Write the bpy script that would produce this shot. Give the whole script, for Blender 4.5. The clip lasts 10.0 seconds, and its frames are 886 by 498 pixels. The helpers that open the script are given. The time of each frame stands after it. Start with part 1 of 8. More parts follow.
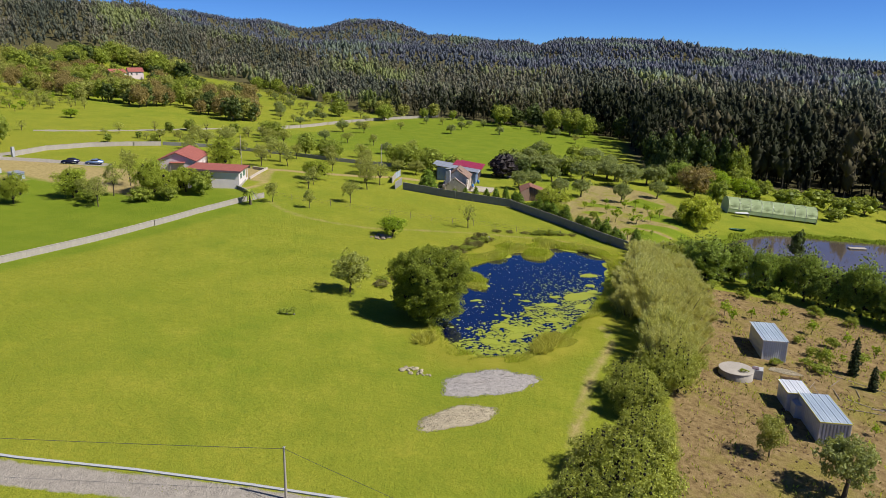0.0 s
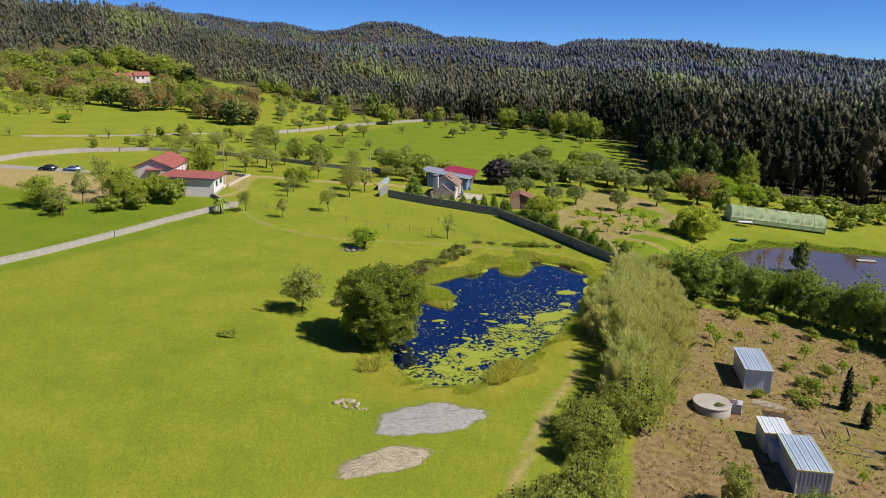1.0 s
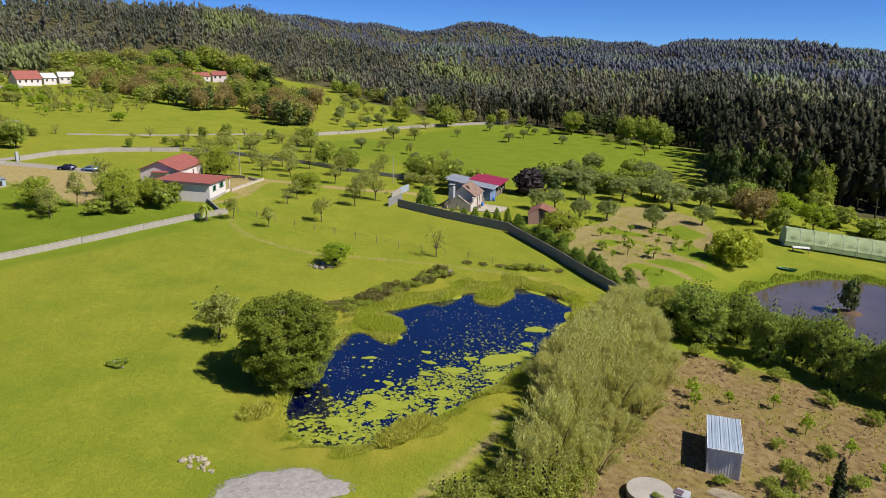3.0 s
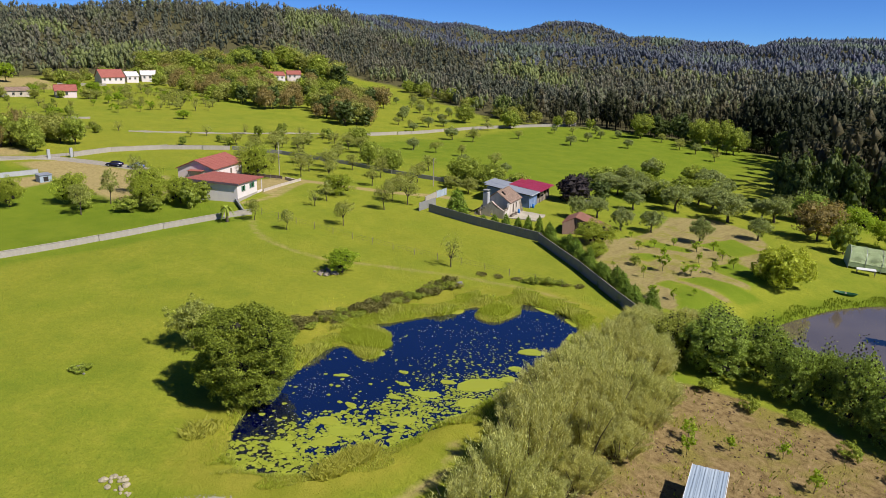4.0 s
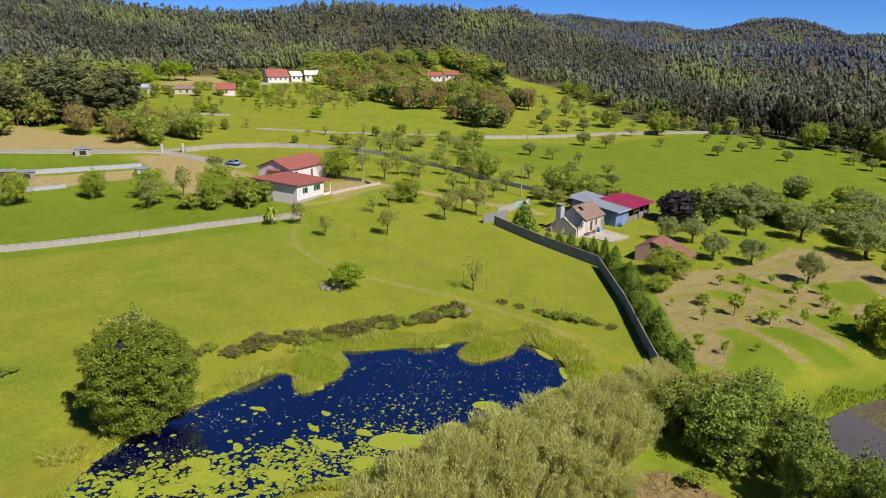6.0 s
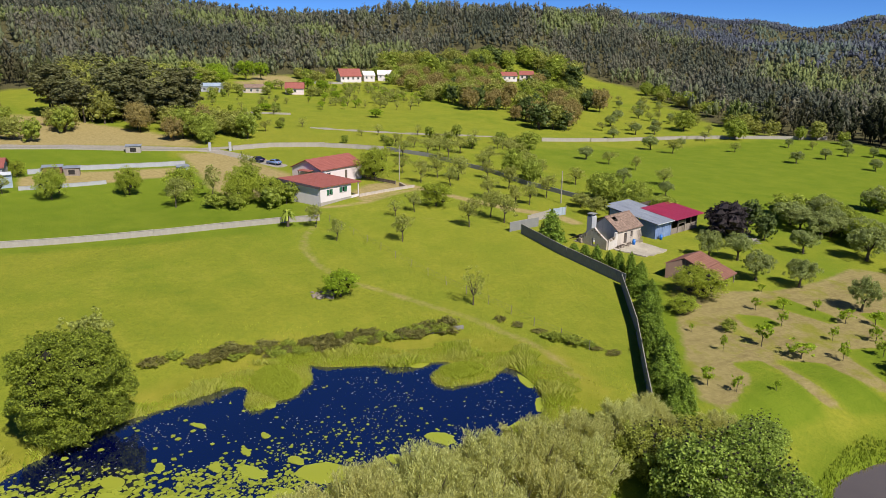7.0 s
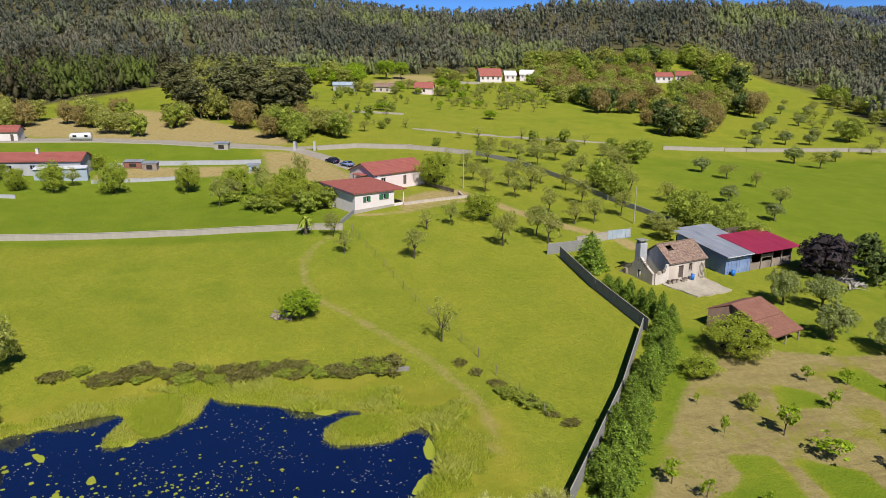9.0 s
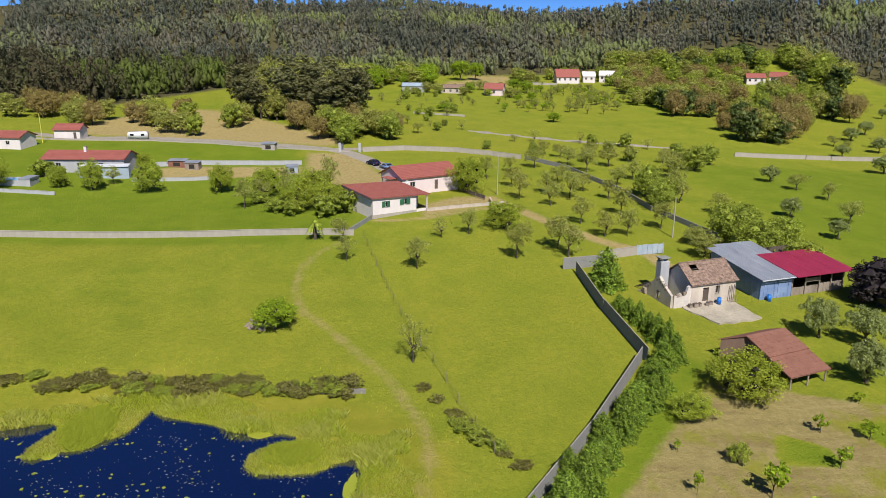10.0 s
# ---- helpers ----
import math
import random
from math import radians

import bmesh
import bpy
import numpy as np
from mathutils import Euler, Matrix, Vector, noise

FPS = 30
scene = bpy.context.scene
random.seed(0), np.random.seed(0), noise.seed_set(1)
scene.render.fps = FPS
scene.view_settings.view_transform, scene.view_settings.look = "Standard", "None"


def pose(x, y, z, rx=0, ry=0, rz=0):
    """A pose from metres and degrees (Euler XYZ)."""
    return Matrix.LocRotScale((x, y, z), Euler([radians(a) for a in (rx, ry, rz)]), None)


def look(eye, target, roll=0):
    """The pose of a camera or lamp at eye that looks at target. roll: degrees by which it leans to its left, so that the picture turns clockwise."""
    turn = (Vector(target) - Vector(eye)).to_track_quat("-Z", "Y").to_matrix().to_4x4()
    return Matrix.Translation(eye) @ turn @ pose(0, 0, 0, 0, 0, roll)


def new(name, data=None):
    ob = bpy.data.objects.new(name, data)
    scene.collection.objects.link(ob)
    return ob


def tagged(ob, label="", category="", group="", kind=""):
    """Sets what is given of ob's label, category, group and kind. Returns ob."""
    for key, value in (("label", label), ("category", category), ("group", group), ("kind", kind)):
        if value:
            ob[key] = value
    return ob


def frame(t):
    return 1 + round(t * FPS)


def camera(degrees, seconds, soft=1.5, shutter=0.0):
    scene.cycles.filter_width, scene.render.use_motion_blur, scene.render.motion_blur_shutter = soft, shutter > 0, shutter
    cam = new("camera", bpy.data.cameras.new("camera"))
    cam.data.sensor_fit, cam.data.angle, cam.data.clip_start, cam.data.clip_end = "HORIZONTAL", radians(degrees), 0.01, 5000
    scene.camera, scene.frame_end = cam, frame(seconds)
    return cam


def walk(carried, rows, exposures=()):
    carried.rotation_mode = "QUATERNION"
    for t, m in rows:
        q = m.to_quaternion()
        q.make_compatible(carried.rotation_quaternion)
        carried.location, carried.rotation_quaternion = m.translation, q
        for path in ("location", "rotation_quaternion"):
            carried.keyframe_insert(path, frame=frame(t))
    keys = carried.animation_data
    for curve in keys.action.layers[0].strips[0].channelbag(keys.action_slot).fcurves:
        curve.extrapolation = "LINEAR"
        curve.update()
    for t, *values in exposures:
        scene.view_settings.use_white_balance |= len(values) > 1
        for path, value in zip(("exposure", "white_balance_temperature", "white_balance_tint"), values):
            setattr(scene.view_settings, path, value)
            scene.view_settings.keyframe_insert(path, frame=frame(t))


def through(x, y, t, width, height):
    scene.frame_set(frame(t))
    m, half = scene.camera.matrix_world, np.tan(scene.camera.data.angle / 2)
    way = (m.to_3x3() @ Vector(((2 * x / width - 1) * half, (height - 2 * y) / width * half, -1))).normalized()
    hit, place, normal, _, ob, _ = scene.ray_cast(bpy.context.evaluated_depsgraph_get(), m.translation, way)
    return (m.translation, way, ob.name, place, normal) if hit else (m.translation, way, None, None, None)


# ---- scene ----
DEGREES = 63.2
cam = camera(DEGREES, 10.0, 0.85)
PATH = [
    (0, (0.341, -0.851, 35.733), (-0.441, 0.915, 35.215), 1.0),
    (0.5, (2.407, 4.547, 35.757), (1.599, 6.302, 35.241), 0.9),
    (1, (4.911, 9.996, 35.783), (4.075, 11.739, 35.27), 0.7),
    (1.5, (7.83, 15.694, 35.88), (6.948, 17.414, 35.367), 0.7),
    (2, (10.657, 21.202, 35.929), (9.715, 22.89, 35.418), 0.7),
    (2.5, (13.363, 26.54, 35.943), (12.365, 28.196, 35.43), 0.7),
    (4, (22.379, 44.763, 36.217), (21.119, 46.227, 35.698), 0.9),
    (4.5, (25.065, 51.728, 36.314), (23.712, 53.106, 35.794), 0.8),
    (5, (27.523, 59.1, 36.332), (26.076, 60.379, 35.812), 0.9),
    (5.5, (29.389, 66.25, 36.271), (27.86, 67.429, 35.749), 0.8),
    (7, (31.486, 88.581, 36.068), (29.759, 89.443, 35.541), 0.7),
    (7.5, (31.143, 96.198, 36.067), (29.366, 96.95, 35.539), 0.6),
    (8, (30.311, 103.992, 36.053), (28.492, 104.632, 35.522), 0.6),
    (8.5, (28.973, 111.636, 35.982), (27.118, 112.16, 35.45), 0.5),
    (9, (27.108, 119.468, 35.874), (25.221, 119.866, 35.342), 0.5),
    (9.5, (24.96, 126.874, 35.719), (23.05, 127.144, 35.188), 0.4),
    (10, (22.39, 134.604, 35.68), (20.467, 134.742, 35.149), 0.3),
]
walk(cam, [(t, look(eye, target, roll)) for t, eye, target, roll in PATH], [(0.0, 0.44), (5.0, 0.44), (10.0, 0.38)])

# ---------------------------------------------------------------- daylight
SUN_EL, SUN_AZ = 48.0, 80.0          # degrees up, degrees clockwise from +y
world = bpy.data.worlds.new("World")
scene.world = world
world.use_nodes = True
wn = world.node_tree.nodes
sky = wn.new("ShaderNodeTexSky")
sky.sky_type = "NISHITA"
sky.sun_disc = False
sky.sun_elevation, sky.sun_rotation = radians(SUN_EL), radians(SUN_AZ)
sky.air_density, sky.dust_density, sky.ozone_density = 0.48, 0.0, 5.0
wn["Background"].inputs["Strength"].default_value = 0.062
clear = wn.new("ShaderNodeMix")
clear.data_type, clear.blend_type = "RGBA", "MULTIPLY"
clear.inputs[0].default_value, clear.inputs[7].default_value = 1.0, (0.52, 0.86, 1.36, 1.0)
world.node_tree.links.new(sky.outputs["Color"], clear.inputs[6])
world.node_tree.links.new(clear.outputs[2], wn["Background"].inputs["Color"])
sun = new("sun", bpy.data.lights.new("sun", "SUN"))
sun.data.energy, sun.data.angle, sun.data.color = 5.0, radians(0.5), (1.0, 0.95, 0.86)
sun.matrix_world = look((300 * math.sin(radians(SUN_AZ)), 300 * math.cos(radians(SUN_AZ)), 300 * math.tan(radians(SUN_EL))), (0, 0, 0))

# ---------------------------------------------------------------- the lie of the land


def smooth(a, b, v):
    k = np.clip((np.asarray(v, float) - a) / (b - a), 0, 1)
    return k * k * (3 - 2 * k)


def bump(x, y, cx, cy, r):
    return np.exp(-((x - cx) ** 2 + (y - cy) ** 2) / (r * r))


POND = [(-31.3, 76.8), (-28.5, 76.2), (-25.5, 77.6), (-23, 80.5), (-21.6, 85.5), (-20.6, 91), (-20, 97), (-19.6, 104), (-20.2, 111), (-21.2, 118), (-22.4, 124.5),
        (-24.4, 128.6), (-27.8, 131.0), (-30.5, 131.3), (-34.1, 131.8), (-35.9, 131.2), (-35.2, 129.2), (-34.0, 127.6), (-33.7, 125.8), (-34.4, 121.9), (-37.0, 121.7),
        (-38.4, 123.6), (-38.9, 126.0), (-40.2, 125.4), (-41.2, 122), (-41.2, 119.6), (-43.0, 116.8), (-43.8, 114.5), (-45.1, 111.2), (-46.2, 109.6), (-41.6, 108.4),
        (-39.9, 105.6), (-37.6, 101.9), (-39.2, 101.0), (-42.8, 102.2), (-44.2, 100.8), (-43.6, 98), (-41.8, 92.7), (-41.2, 89.6), (-38.6, 84.4), (-35.6, 80.4), (-33.4, 78.4)]
POND2_Z = -5.6
POND2 = [(-7.4, 151.5), (-8.7, 157.5), (-8.2, 164.5), (-6.0, 172), (-3.0, 180), (2.5, 187.5), (9, 190.5), (18, 190.5), (30, 192), (45, 191),
         (58, 184), (58, 163), (46, 155), (30, 151), (16, 147.5), (5, 146), (-2, 147)]
FIELDS = [(140, -260), (140, 235), (60, 258), (20, 264), (-12, 260), (-30, 252), (-40, 270), (-52, 305), (-62, 352), (-120, 362), (-150, 364), (-176, 346), (-196, 342), (-218, 350),
          (-285, 383), (-320, 404), (-345, 416), (-362, 408), (-420, 402), (-455, 384), (-455, 362), (-425, 300), (-418, 250), (-408, 200), (-398, 150), (-380, 105), (-330, 62), (-262, 30),
          (-238, -20), (-240, -260)]


def spline(pts, per=4, closed=True):
    """A smooth line through the points."""
    p, n, out = np.array(pts, float), len(pts), []
    for i in range(n if closed else n - 1):
        idx = [(i - 1) % n, i, (i + 1) % n, (i + 2) % n] if closed else [max(i - 1, 0), i, i + 1, min(i + 2, n - 1)]
        a, b, c, d = p[idx]
        for k in range(per):
            t = k / per
            out.append(0.5 * (2 * b + (c - a) * t + (2 * a - 5 * b + 4 * c - d) * t * t + (3 * b - a - 3 * c + d) * t ** 3))
    if not closed:
        out.append(p[-1])
    return np.array(out)


def line_distance(x, y, line, closed=False):
    """The distance of each (x, y) from a line."""
    best = np.full(np.shape(x), 1e9)
    ends = list(zip(line, np.roll(line, -1, 0))) if closed else list(zip(line[:-1], line[1:]))
    for (ax, ay), (bx, by) in ends:
        dx, dy = bx - ax, by - ay
        t = np.clip(((x - ax) * dx + (y - ay) * dy) / (dx * dx + dy * dy + 1e-9), 0, 1)
        best = np.minimum(best, np.hypot(x - ax - t * dx, y - ay - t * dy))
    return best


def inside(x, y, poly):
    """Signed distance from a closed line, positive inside."""
    hit = np.zeros(np.shape(x), bool)
    for (ax, ay), (bx, by) in zip(poly, np.roll(poly, -1, 0)):
        cross = (ay > y) != (by > y)
        hit ^= cross & (x < (bx - ax) * (y - ay) / (by - ay + 1e-12) + ax)
    return np.where(hit, 1, -1) * line_distance(x, y, poly, True)


pond_line, pond2_line, fields_line = spline(POND, 3), spline(POND2), np.array(FIELDS, float)

# the ridges round the valley: skyline angle from mid-walk, by compass angle west of north
# fitted to the skyline as the camera sees it
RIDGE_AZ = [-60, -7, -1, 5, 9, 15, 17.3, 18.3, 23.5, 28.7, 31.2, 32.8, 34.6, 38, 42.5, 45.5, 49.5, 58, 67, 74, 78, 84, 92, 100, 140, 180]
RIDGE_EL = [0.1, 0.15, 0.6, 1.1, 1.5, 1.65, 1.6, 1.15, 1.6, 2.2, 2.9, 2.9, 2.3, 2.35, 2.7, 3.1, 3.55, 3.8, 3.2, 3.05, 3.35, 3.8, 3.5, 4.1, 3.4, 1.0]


def ground(x, y):
    """The height of the ground, water beds included."""
    x, y = np.asarray(x, float), np.asarray(y, float)
    z = -0.06 * (x + 35) - 0.02 * (np.minimum(y, 330) - 112) - 0.04 * np.maximum(0, x + 15)
    z = np.maximum(z, -9)
    z += 1.4 * bump(x, y, -75, 340, 50) - 2.0 * bump(x, y, -135, 97, 32) + 1.4 * bump(x, y, -114, 137, 30) - 2.6 * bump(x, y, -188, 272, 45)
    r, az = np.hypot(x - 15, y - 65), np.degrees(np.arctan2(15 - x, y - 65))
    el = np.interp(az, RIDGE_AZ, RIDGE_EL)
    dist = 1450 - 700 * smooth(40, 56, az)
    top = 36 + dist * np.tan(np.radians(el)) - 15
    start = 480 - 65 * smooth(40, 56, az)
    rise = smooth(0, 1, (r - start) / (dist - start))
    z = z + (top - z) * rise
    z += rise * 15 * (np.sin(x * 0.021 + 1.7) * np.cos(y * 0.017) + 0.6 * np.sin(x * 0.047 + y * 0.031)) * (1 - rise * 0.7)
    open_side = smooth(50, 38, az)
    z += open_side * (16 * np.exp(-((r - 690) / 130) ** 2) - 14 * np.exp(-((r - 980) / 140) ** 2))
    z -= 70 * smooth(0, 1, (r - dist) / 900)
    near = (x > -75) & (x < 10) & (y > 55) & (y < 160)
    d = np.full(x.shape, -60.0)
    d[near] = inside(x[near], y[near], pond_line)
    bank = smooth(-14, -0.5, d)
    z = z * (1 - bank) + bank * 0.25
    z = np.where(d > -0.5, 0.25 - 0.9 * smooth(-0.5, 1.6, d), z)
    near = (x > -30) & (x < 85) & (y > 120) & (y < 215)
    d = np.full(x.shape, -60.0)
    d[near] = inside(x[near], y[near], pond2_line)
    bank = smooth(-12, -1, d)
    z = z * (1 - bank) + bank * (POND2_Z + 0.5)
    z = np.where(d > -1, POND2_Z + 0.5 - 1.5 * smooth(-1, 2.0, d), z)
    return z


def height(x, y):
    return float(ground(np.array([x]), np.array([y]))[0])

# ---------------------------------------------------------------- materials


class Nodes:
    """A short hand for building node materials."""

    def __init__(self, name):
        self.mat = bpy.data.materials.new(name)
        self.mat.use_nodes = True
        self.tree = self.mat.node_tree
        self.bsdf = self.tree.nodes["Principled BSDF"]
        self.out = self.tree.nodes["Material Output"]

    def add(self, kind, **inputs):
        n = self.tree.nodes.new("ShaderNode" + kind)
        for k, v in inputs.items():
            self.put(n.inputs[k.replace("_", " ")], v)
        return n

    def put(self, socket, v):
        if isinstance(v, bpy.types.NodeSocket):
            self.tree.links.new(v, socket)
        else:
            socket.default_value = (*v, 1.0) if isinstance(v, tuple) and len(v) == 3 and socket.type == "RGBA" else v

    def coords(self, scale=1.0, obj=True):
        c = self.add("TexCoord")
        m = self.add("Mapping", Vector=c.outputs["Object" if obj else "Generated"])
        m.inputs["Scale"].default_value = scale if isinstance(scale, tuple) else (scale, scale, scale)
        return m.outputs["Vector"]

    def noise(self, scale, detail=4.0, rough=0.55, vector=None):
        n = self.add("TexNoise", Scale=scale, Detail=detail, Roughness=rough)
        self.put(n.inputs["Vector"], vector if vector else self.coords())
        return n.outputs["Fac"]

    def ramp(self, fac, *stops):
        n = self.add("ValToRGB", Fac=fac)
        e = n.color_ramp.elements
        while len(e) < len(stops):
            e.new(0.5)
        for el, (p, c) in zip(e, stops):
            el.position, el.color = p, (*c, 1) if isinstance(c, tuple) else (c, c, c, 1)
        return n.outputs["Color"]

    def mix(self, fac, a, b, blend="MIX"):
        n = self.tree.nodes.new("ShaderNodeMix")
        n.data_type, n.blend_type = "RGBA", blend
        self.put(n.inputs[0], fac), self.put(n.inputs[6], a), self.put(n.inputs[7], b)
        return n.outputs[2]

    def math(self, op, a, b=0.0, clamp=False):
        n = self.tree.nodes.new("ShaderNodeMath")
        n.operation, n.use_clamp = op, clamp
        self.put(n.inputs[0], a), self.put(n.inputs[1], b)
        return n.outputs[0]

    def attr(self, name):
        n = self.add("Attribute")
        n.attribute_name = name
        return n.outputs["Fac"]

    def bumped(self, h, strength, distance):
        b = self.add("Bump", Height=h, Strength=strength, Distance=distance)
        self.put(self.bsdf.inputs["Normal"], b.outputs["Normal"])

    def finish(self, color, rough=0.8, metal=0.0, spec=0.3):
        self.put(self.bsdf.inputs["Base Color"], color)
        self.put(self.bsdf.inputs["Roughness"], rough)
        self.put(self.bsdf.inputs["Metallic"], metal)
        self.put(self.bsdf.inputs["Specular IOR Level"], spec)
        return self.mat


def plain(name, color, rough=0.8, metal=0.0, grain=3.0, vary=0.25, bump_h=0.3, spec=0.3, streak=False):
    """A worn painted, rendered or metal surface: colour with stains at two scales."""
    n = Nodes(name)
    v = n.coords((1, 1, 0.25)) if streak else n.coords()
    big, fine = n.noise(grain * 0.25, 5, 0.65, v), n.noise(grain * 4, 3, 0.6)
    dark = tuple(c * (1 - vary) for c in color)
    light = tuple(min(1, c * (1 + vary * 0.4)) for c in color)
    c = n.ramp(big, (0.3, dark), (0.7, light))
    c = n.mix(0.25, c, n.ramp(fine, (0.35, tuple(x * 0.7 for x in color)), (0.65, light)))
    if bump_h:
        n.bumped(fine, bump_h, 0.02)
    return n.finish(c, rough, metal, spec)


def leafy(name, dark, light, through=0.35, rough=0.6, patch=None):
    """Foliage: each clump its own shade, light shining through in part."""
    n = Nodes(name)
    dark, light = tuple(v * 1.3 + w * 0.1 for v, w in zip(dark, light)), tuple(v * 1.9 for v in light)
    g = n.add("NewGeometry")
    o = n.add("ObjectInfo")
    c = n.ramp(g.outputs["Random Per Island"], (0.0, dark), (0.55, tuple((a + b) / 2 for a, b in zip(dark, light))), (1.0, light))
    c = n.mix(n.math("MULTIPLY", o.outputs["Random"], 0.3), c, tuple(v * w for v, w in zip(dark, (1.35, 1.0, 0.9))))
    if patch:
        v = n.coords()
        c = n.mix(n.ramp(n.noise(0.013, 4, 0.6, v), (0.42, 0.0), (0.60, 0.75)), c, patch[0])
        c = n.mix(n.ramp(n.noise(0.022, 3, 0.6, n.coords((1.1, 0.9, 1))), (0.54, 0.0), (0.68, 0.7)), c, patch[1])
    n.finish(c, rough, 0, 0.25)
    t = n.add("BsdfTranslucent", Color=n.mix(0.5, c, tuple(v * w for v, w in zip(light, (1.3, 1.2, 0.5)))))
    m = n.add("MixShader", Fac=through)
    n.put(m.inputs[1], n.bsdf.outputs[0]), n.put(m.inputs[2], t.outputs[0])
    n.put(n.out.inputs["Surface"], m.outputs[0])
    return n.mat


def stand(name, colours, grain_size, through=0.4):
    """Leaves of a mixed wood: every tree of one kind and tone, by the attributes of its mesh."""
    n = Nodes(name)
    g = n.add("NewGeometry")
    c = n.ramp(n.attr("species"), *[(k / (len(colours) - 1), v) for k, v in enumerate(colours)])
    f = n.math("ADD", n.math("MULTIPLY", n.attr("tone"), 0.75), n.math("MULTIPLY", g.outputs["Random Per Island"], 0.2))
    grain = n.noise(grain_size, 4, 0.7)
    f = n.math("MULTIPLY", f, n.ramp(grain, (0.32, 0.7), (0.62, 1.05)))
    c = n.mix(f, tuple(v * 0.7 for v in colours[0]), c)
    n.bumped(grain, 0.5, 0.4 / grain_size)
    n.finish(c, 0.7, 0, 0.2)
    t = n.add("BsdfTranslucent", Color=c)
    m = n.add("MixShader", Fac=through)
    n.put(m.inputs[1], n.bsdf.outputs[0]), n.put(m.inputs[2], t.outputs[0])
    n.put(n.out.inputs["Surface"], m.outputs[0])
    return n.mat


def ground_material():
    n = Nodes("grassland")
    wob = n.math("SUBTRACT", n.noise(0.35, 5, 0.65), 0.5)
    fine = n.math("SUBTRACT", n.noise(2.2, 4, 0.7), 0.5)
    edge = n.math("ADD", n.math("MULTIPLY", wob, 1.0), n.math("MULTIPLY", fine, 0.7))
    big, mid, small, tuft = n.noise(0.022, 4, 0.6), n.noise(0.16, 5, 0.65), n.noise(1.3, 5, 0.7), n.noise(4.5, 4, 0.75)
    grass = n.ramp(mid, (0.25, (0.124, 0.172, 0.016)), (0.5, (0.204, 0.228, 0.022)), (0.78, (0.280, 0.272, 0.034)))
    grass = n.mix(n.ramp(n.noise(0.055, 5, 0.7), (0.50, 0.0), (0.66, 0.6)), grass, (0.124, 0.190, 0.013))
    grass = n.mix(n.ramp(big, (0.4, 0.0), (0.62, 0.55)), grass, (0.256, 0.246, 0.028))
    grass = n.mix(n.ramp(small, (0.40, 0.46), (0.60, 0.0)), grass, (0.145, 0.185, 0.018))
    grass = n.mix(n.ramp(tuft, (0.36, 0.36), (0.48, 0.0)), grass, (0.085, 0.125, 0.008))
    grass = n.mix(n.ramp(tuft, (0.58, 0.0), (0.68, 0.34)), grass, (0.33, 0.32, 0.04))
    lush = n.ramp(mid, (0.3, (0.116, 0.168, 0.012)), (0.7, (0.166, 0.208, 0.018)))
    lush = n.mix(n.ramp(tuft, (0.36, 0.45), (0.5, 0.0)), lush, (0.09, 0.15, 0.008))

    def zone(name, soft=0.12):
        return n.ramp(n.math("ADD", n.attr(name), n.math("MULTIPLY", edge, 0.55)), (0.5 - soft, 0.0), (0.5 + soft, 1.0))

    c = n.mix(zone("lush", 0.3), grass, lush)
    rush = n.ramp(mid, (0.3, (0.17, 0.19, 0.016)), (0.7, (0.28, 0.26, 0.035)))
    c = n.mix(zone("bank", 0.25), c, rush)
    soil = n.ramp(small, (0.3, (0.095, 0.060, 0.026)), (0.5, (0.205, 0.145, 0.066)), (0.72, (0.295, 0.215, 0.105)))
    soil = n.mix(n.ramp(mid, (0.5, 0.0), (0.62, 0.7)), soil, n.ramp(tuft, (0.35, (0.11, 0.10, 0.02)), (0.65, (0.26, 0.225, 0.05))))
    c = n.mix(zone("soil"), c, soil)
    tilled = n.ramp(small, (0.25, (0.205, 0.166, 0.064)), (0.75, (0.31, 0.255, 0.108)))
    turned = n.noise(0.55, 5, 0.75, n.coords((1.0, 0.22, 1)))
    tilled = n.mix(n.ramp(turned, (0.36, 0.55), (0.5, 0.0)), tilled, (0.165, 0.118, 0.055))
    tilled = n.mix(n.ramp(turned, (0.58, 0.0), (0.70, 0.5)), tilled, (0.36, 0.295, 0.14))
    tilled = n.mix(n.ramp(mid, (0.53, 0.0), (0.64, 0.8)), tilled, n.mix(0.5, grass, (0.19, 0.18, 0.02)))
    c = n.mix(zone("tilled"), c, tilled)
    c = n.mix(n.math("MULTIPLY", zone("path", 0.2), 0.95), c, n.ramp(small, (0.3, (0.25, 0.19, 0.075)), (0.7, (0.38, 0.30, 0.14))))
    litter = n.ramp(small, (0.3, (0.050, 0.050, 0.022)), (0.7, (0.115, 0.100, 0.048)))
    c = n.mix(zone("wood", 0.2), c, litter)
    road = n.ramp(small, (0.3, (0.24, 0.215, 0.185)), (0.7, (0.34, 0.305, 0.26)))
    c = n.mix(zone("road", 0.08), c, road)
    h = n.math("ADD", n.math("MULTIPLY", tuft, 0.6), n.math("MULTIPLY", small, 1.0))
    n.bumped(h, 0.85, 0.26)
    return n.finish(c, 0.95, 0, 0.06)


def water_material(name, deep, ripple, ior):
    n = Nodes(name)
    n.bumped(n.noise(1.5, 3, 0.5), ripple, 0.02)
    n.finish(n.ramp(n.noise(0.08, 3), (0.3, deep), (0.7, tuple(c * 1.5 for c in deep))), 0.05, 0, 0.9)
    n.bsdf.inputs["IOR"].default_value = ior
    return n.mat


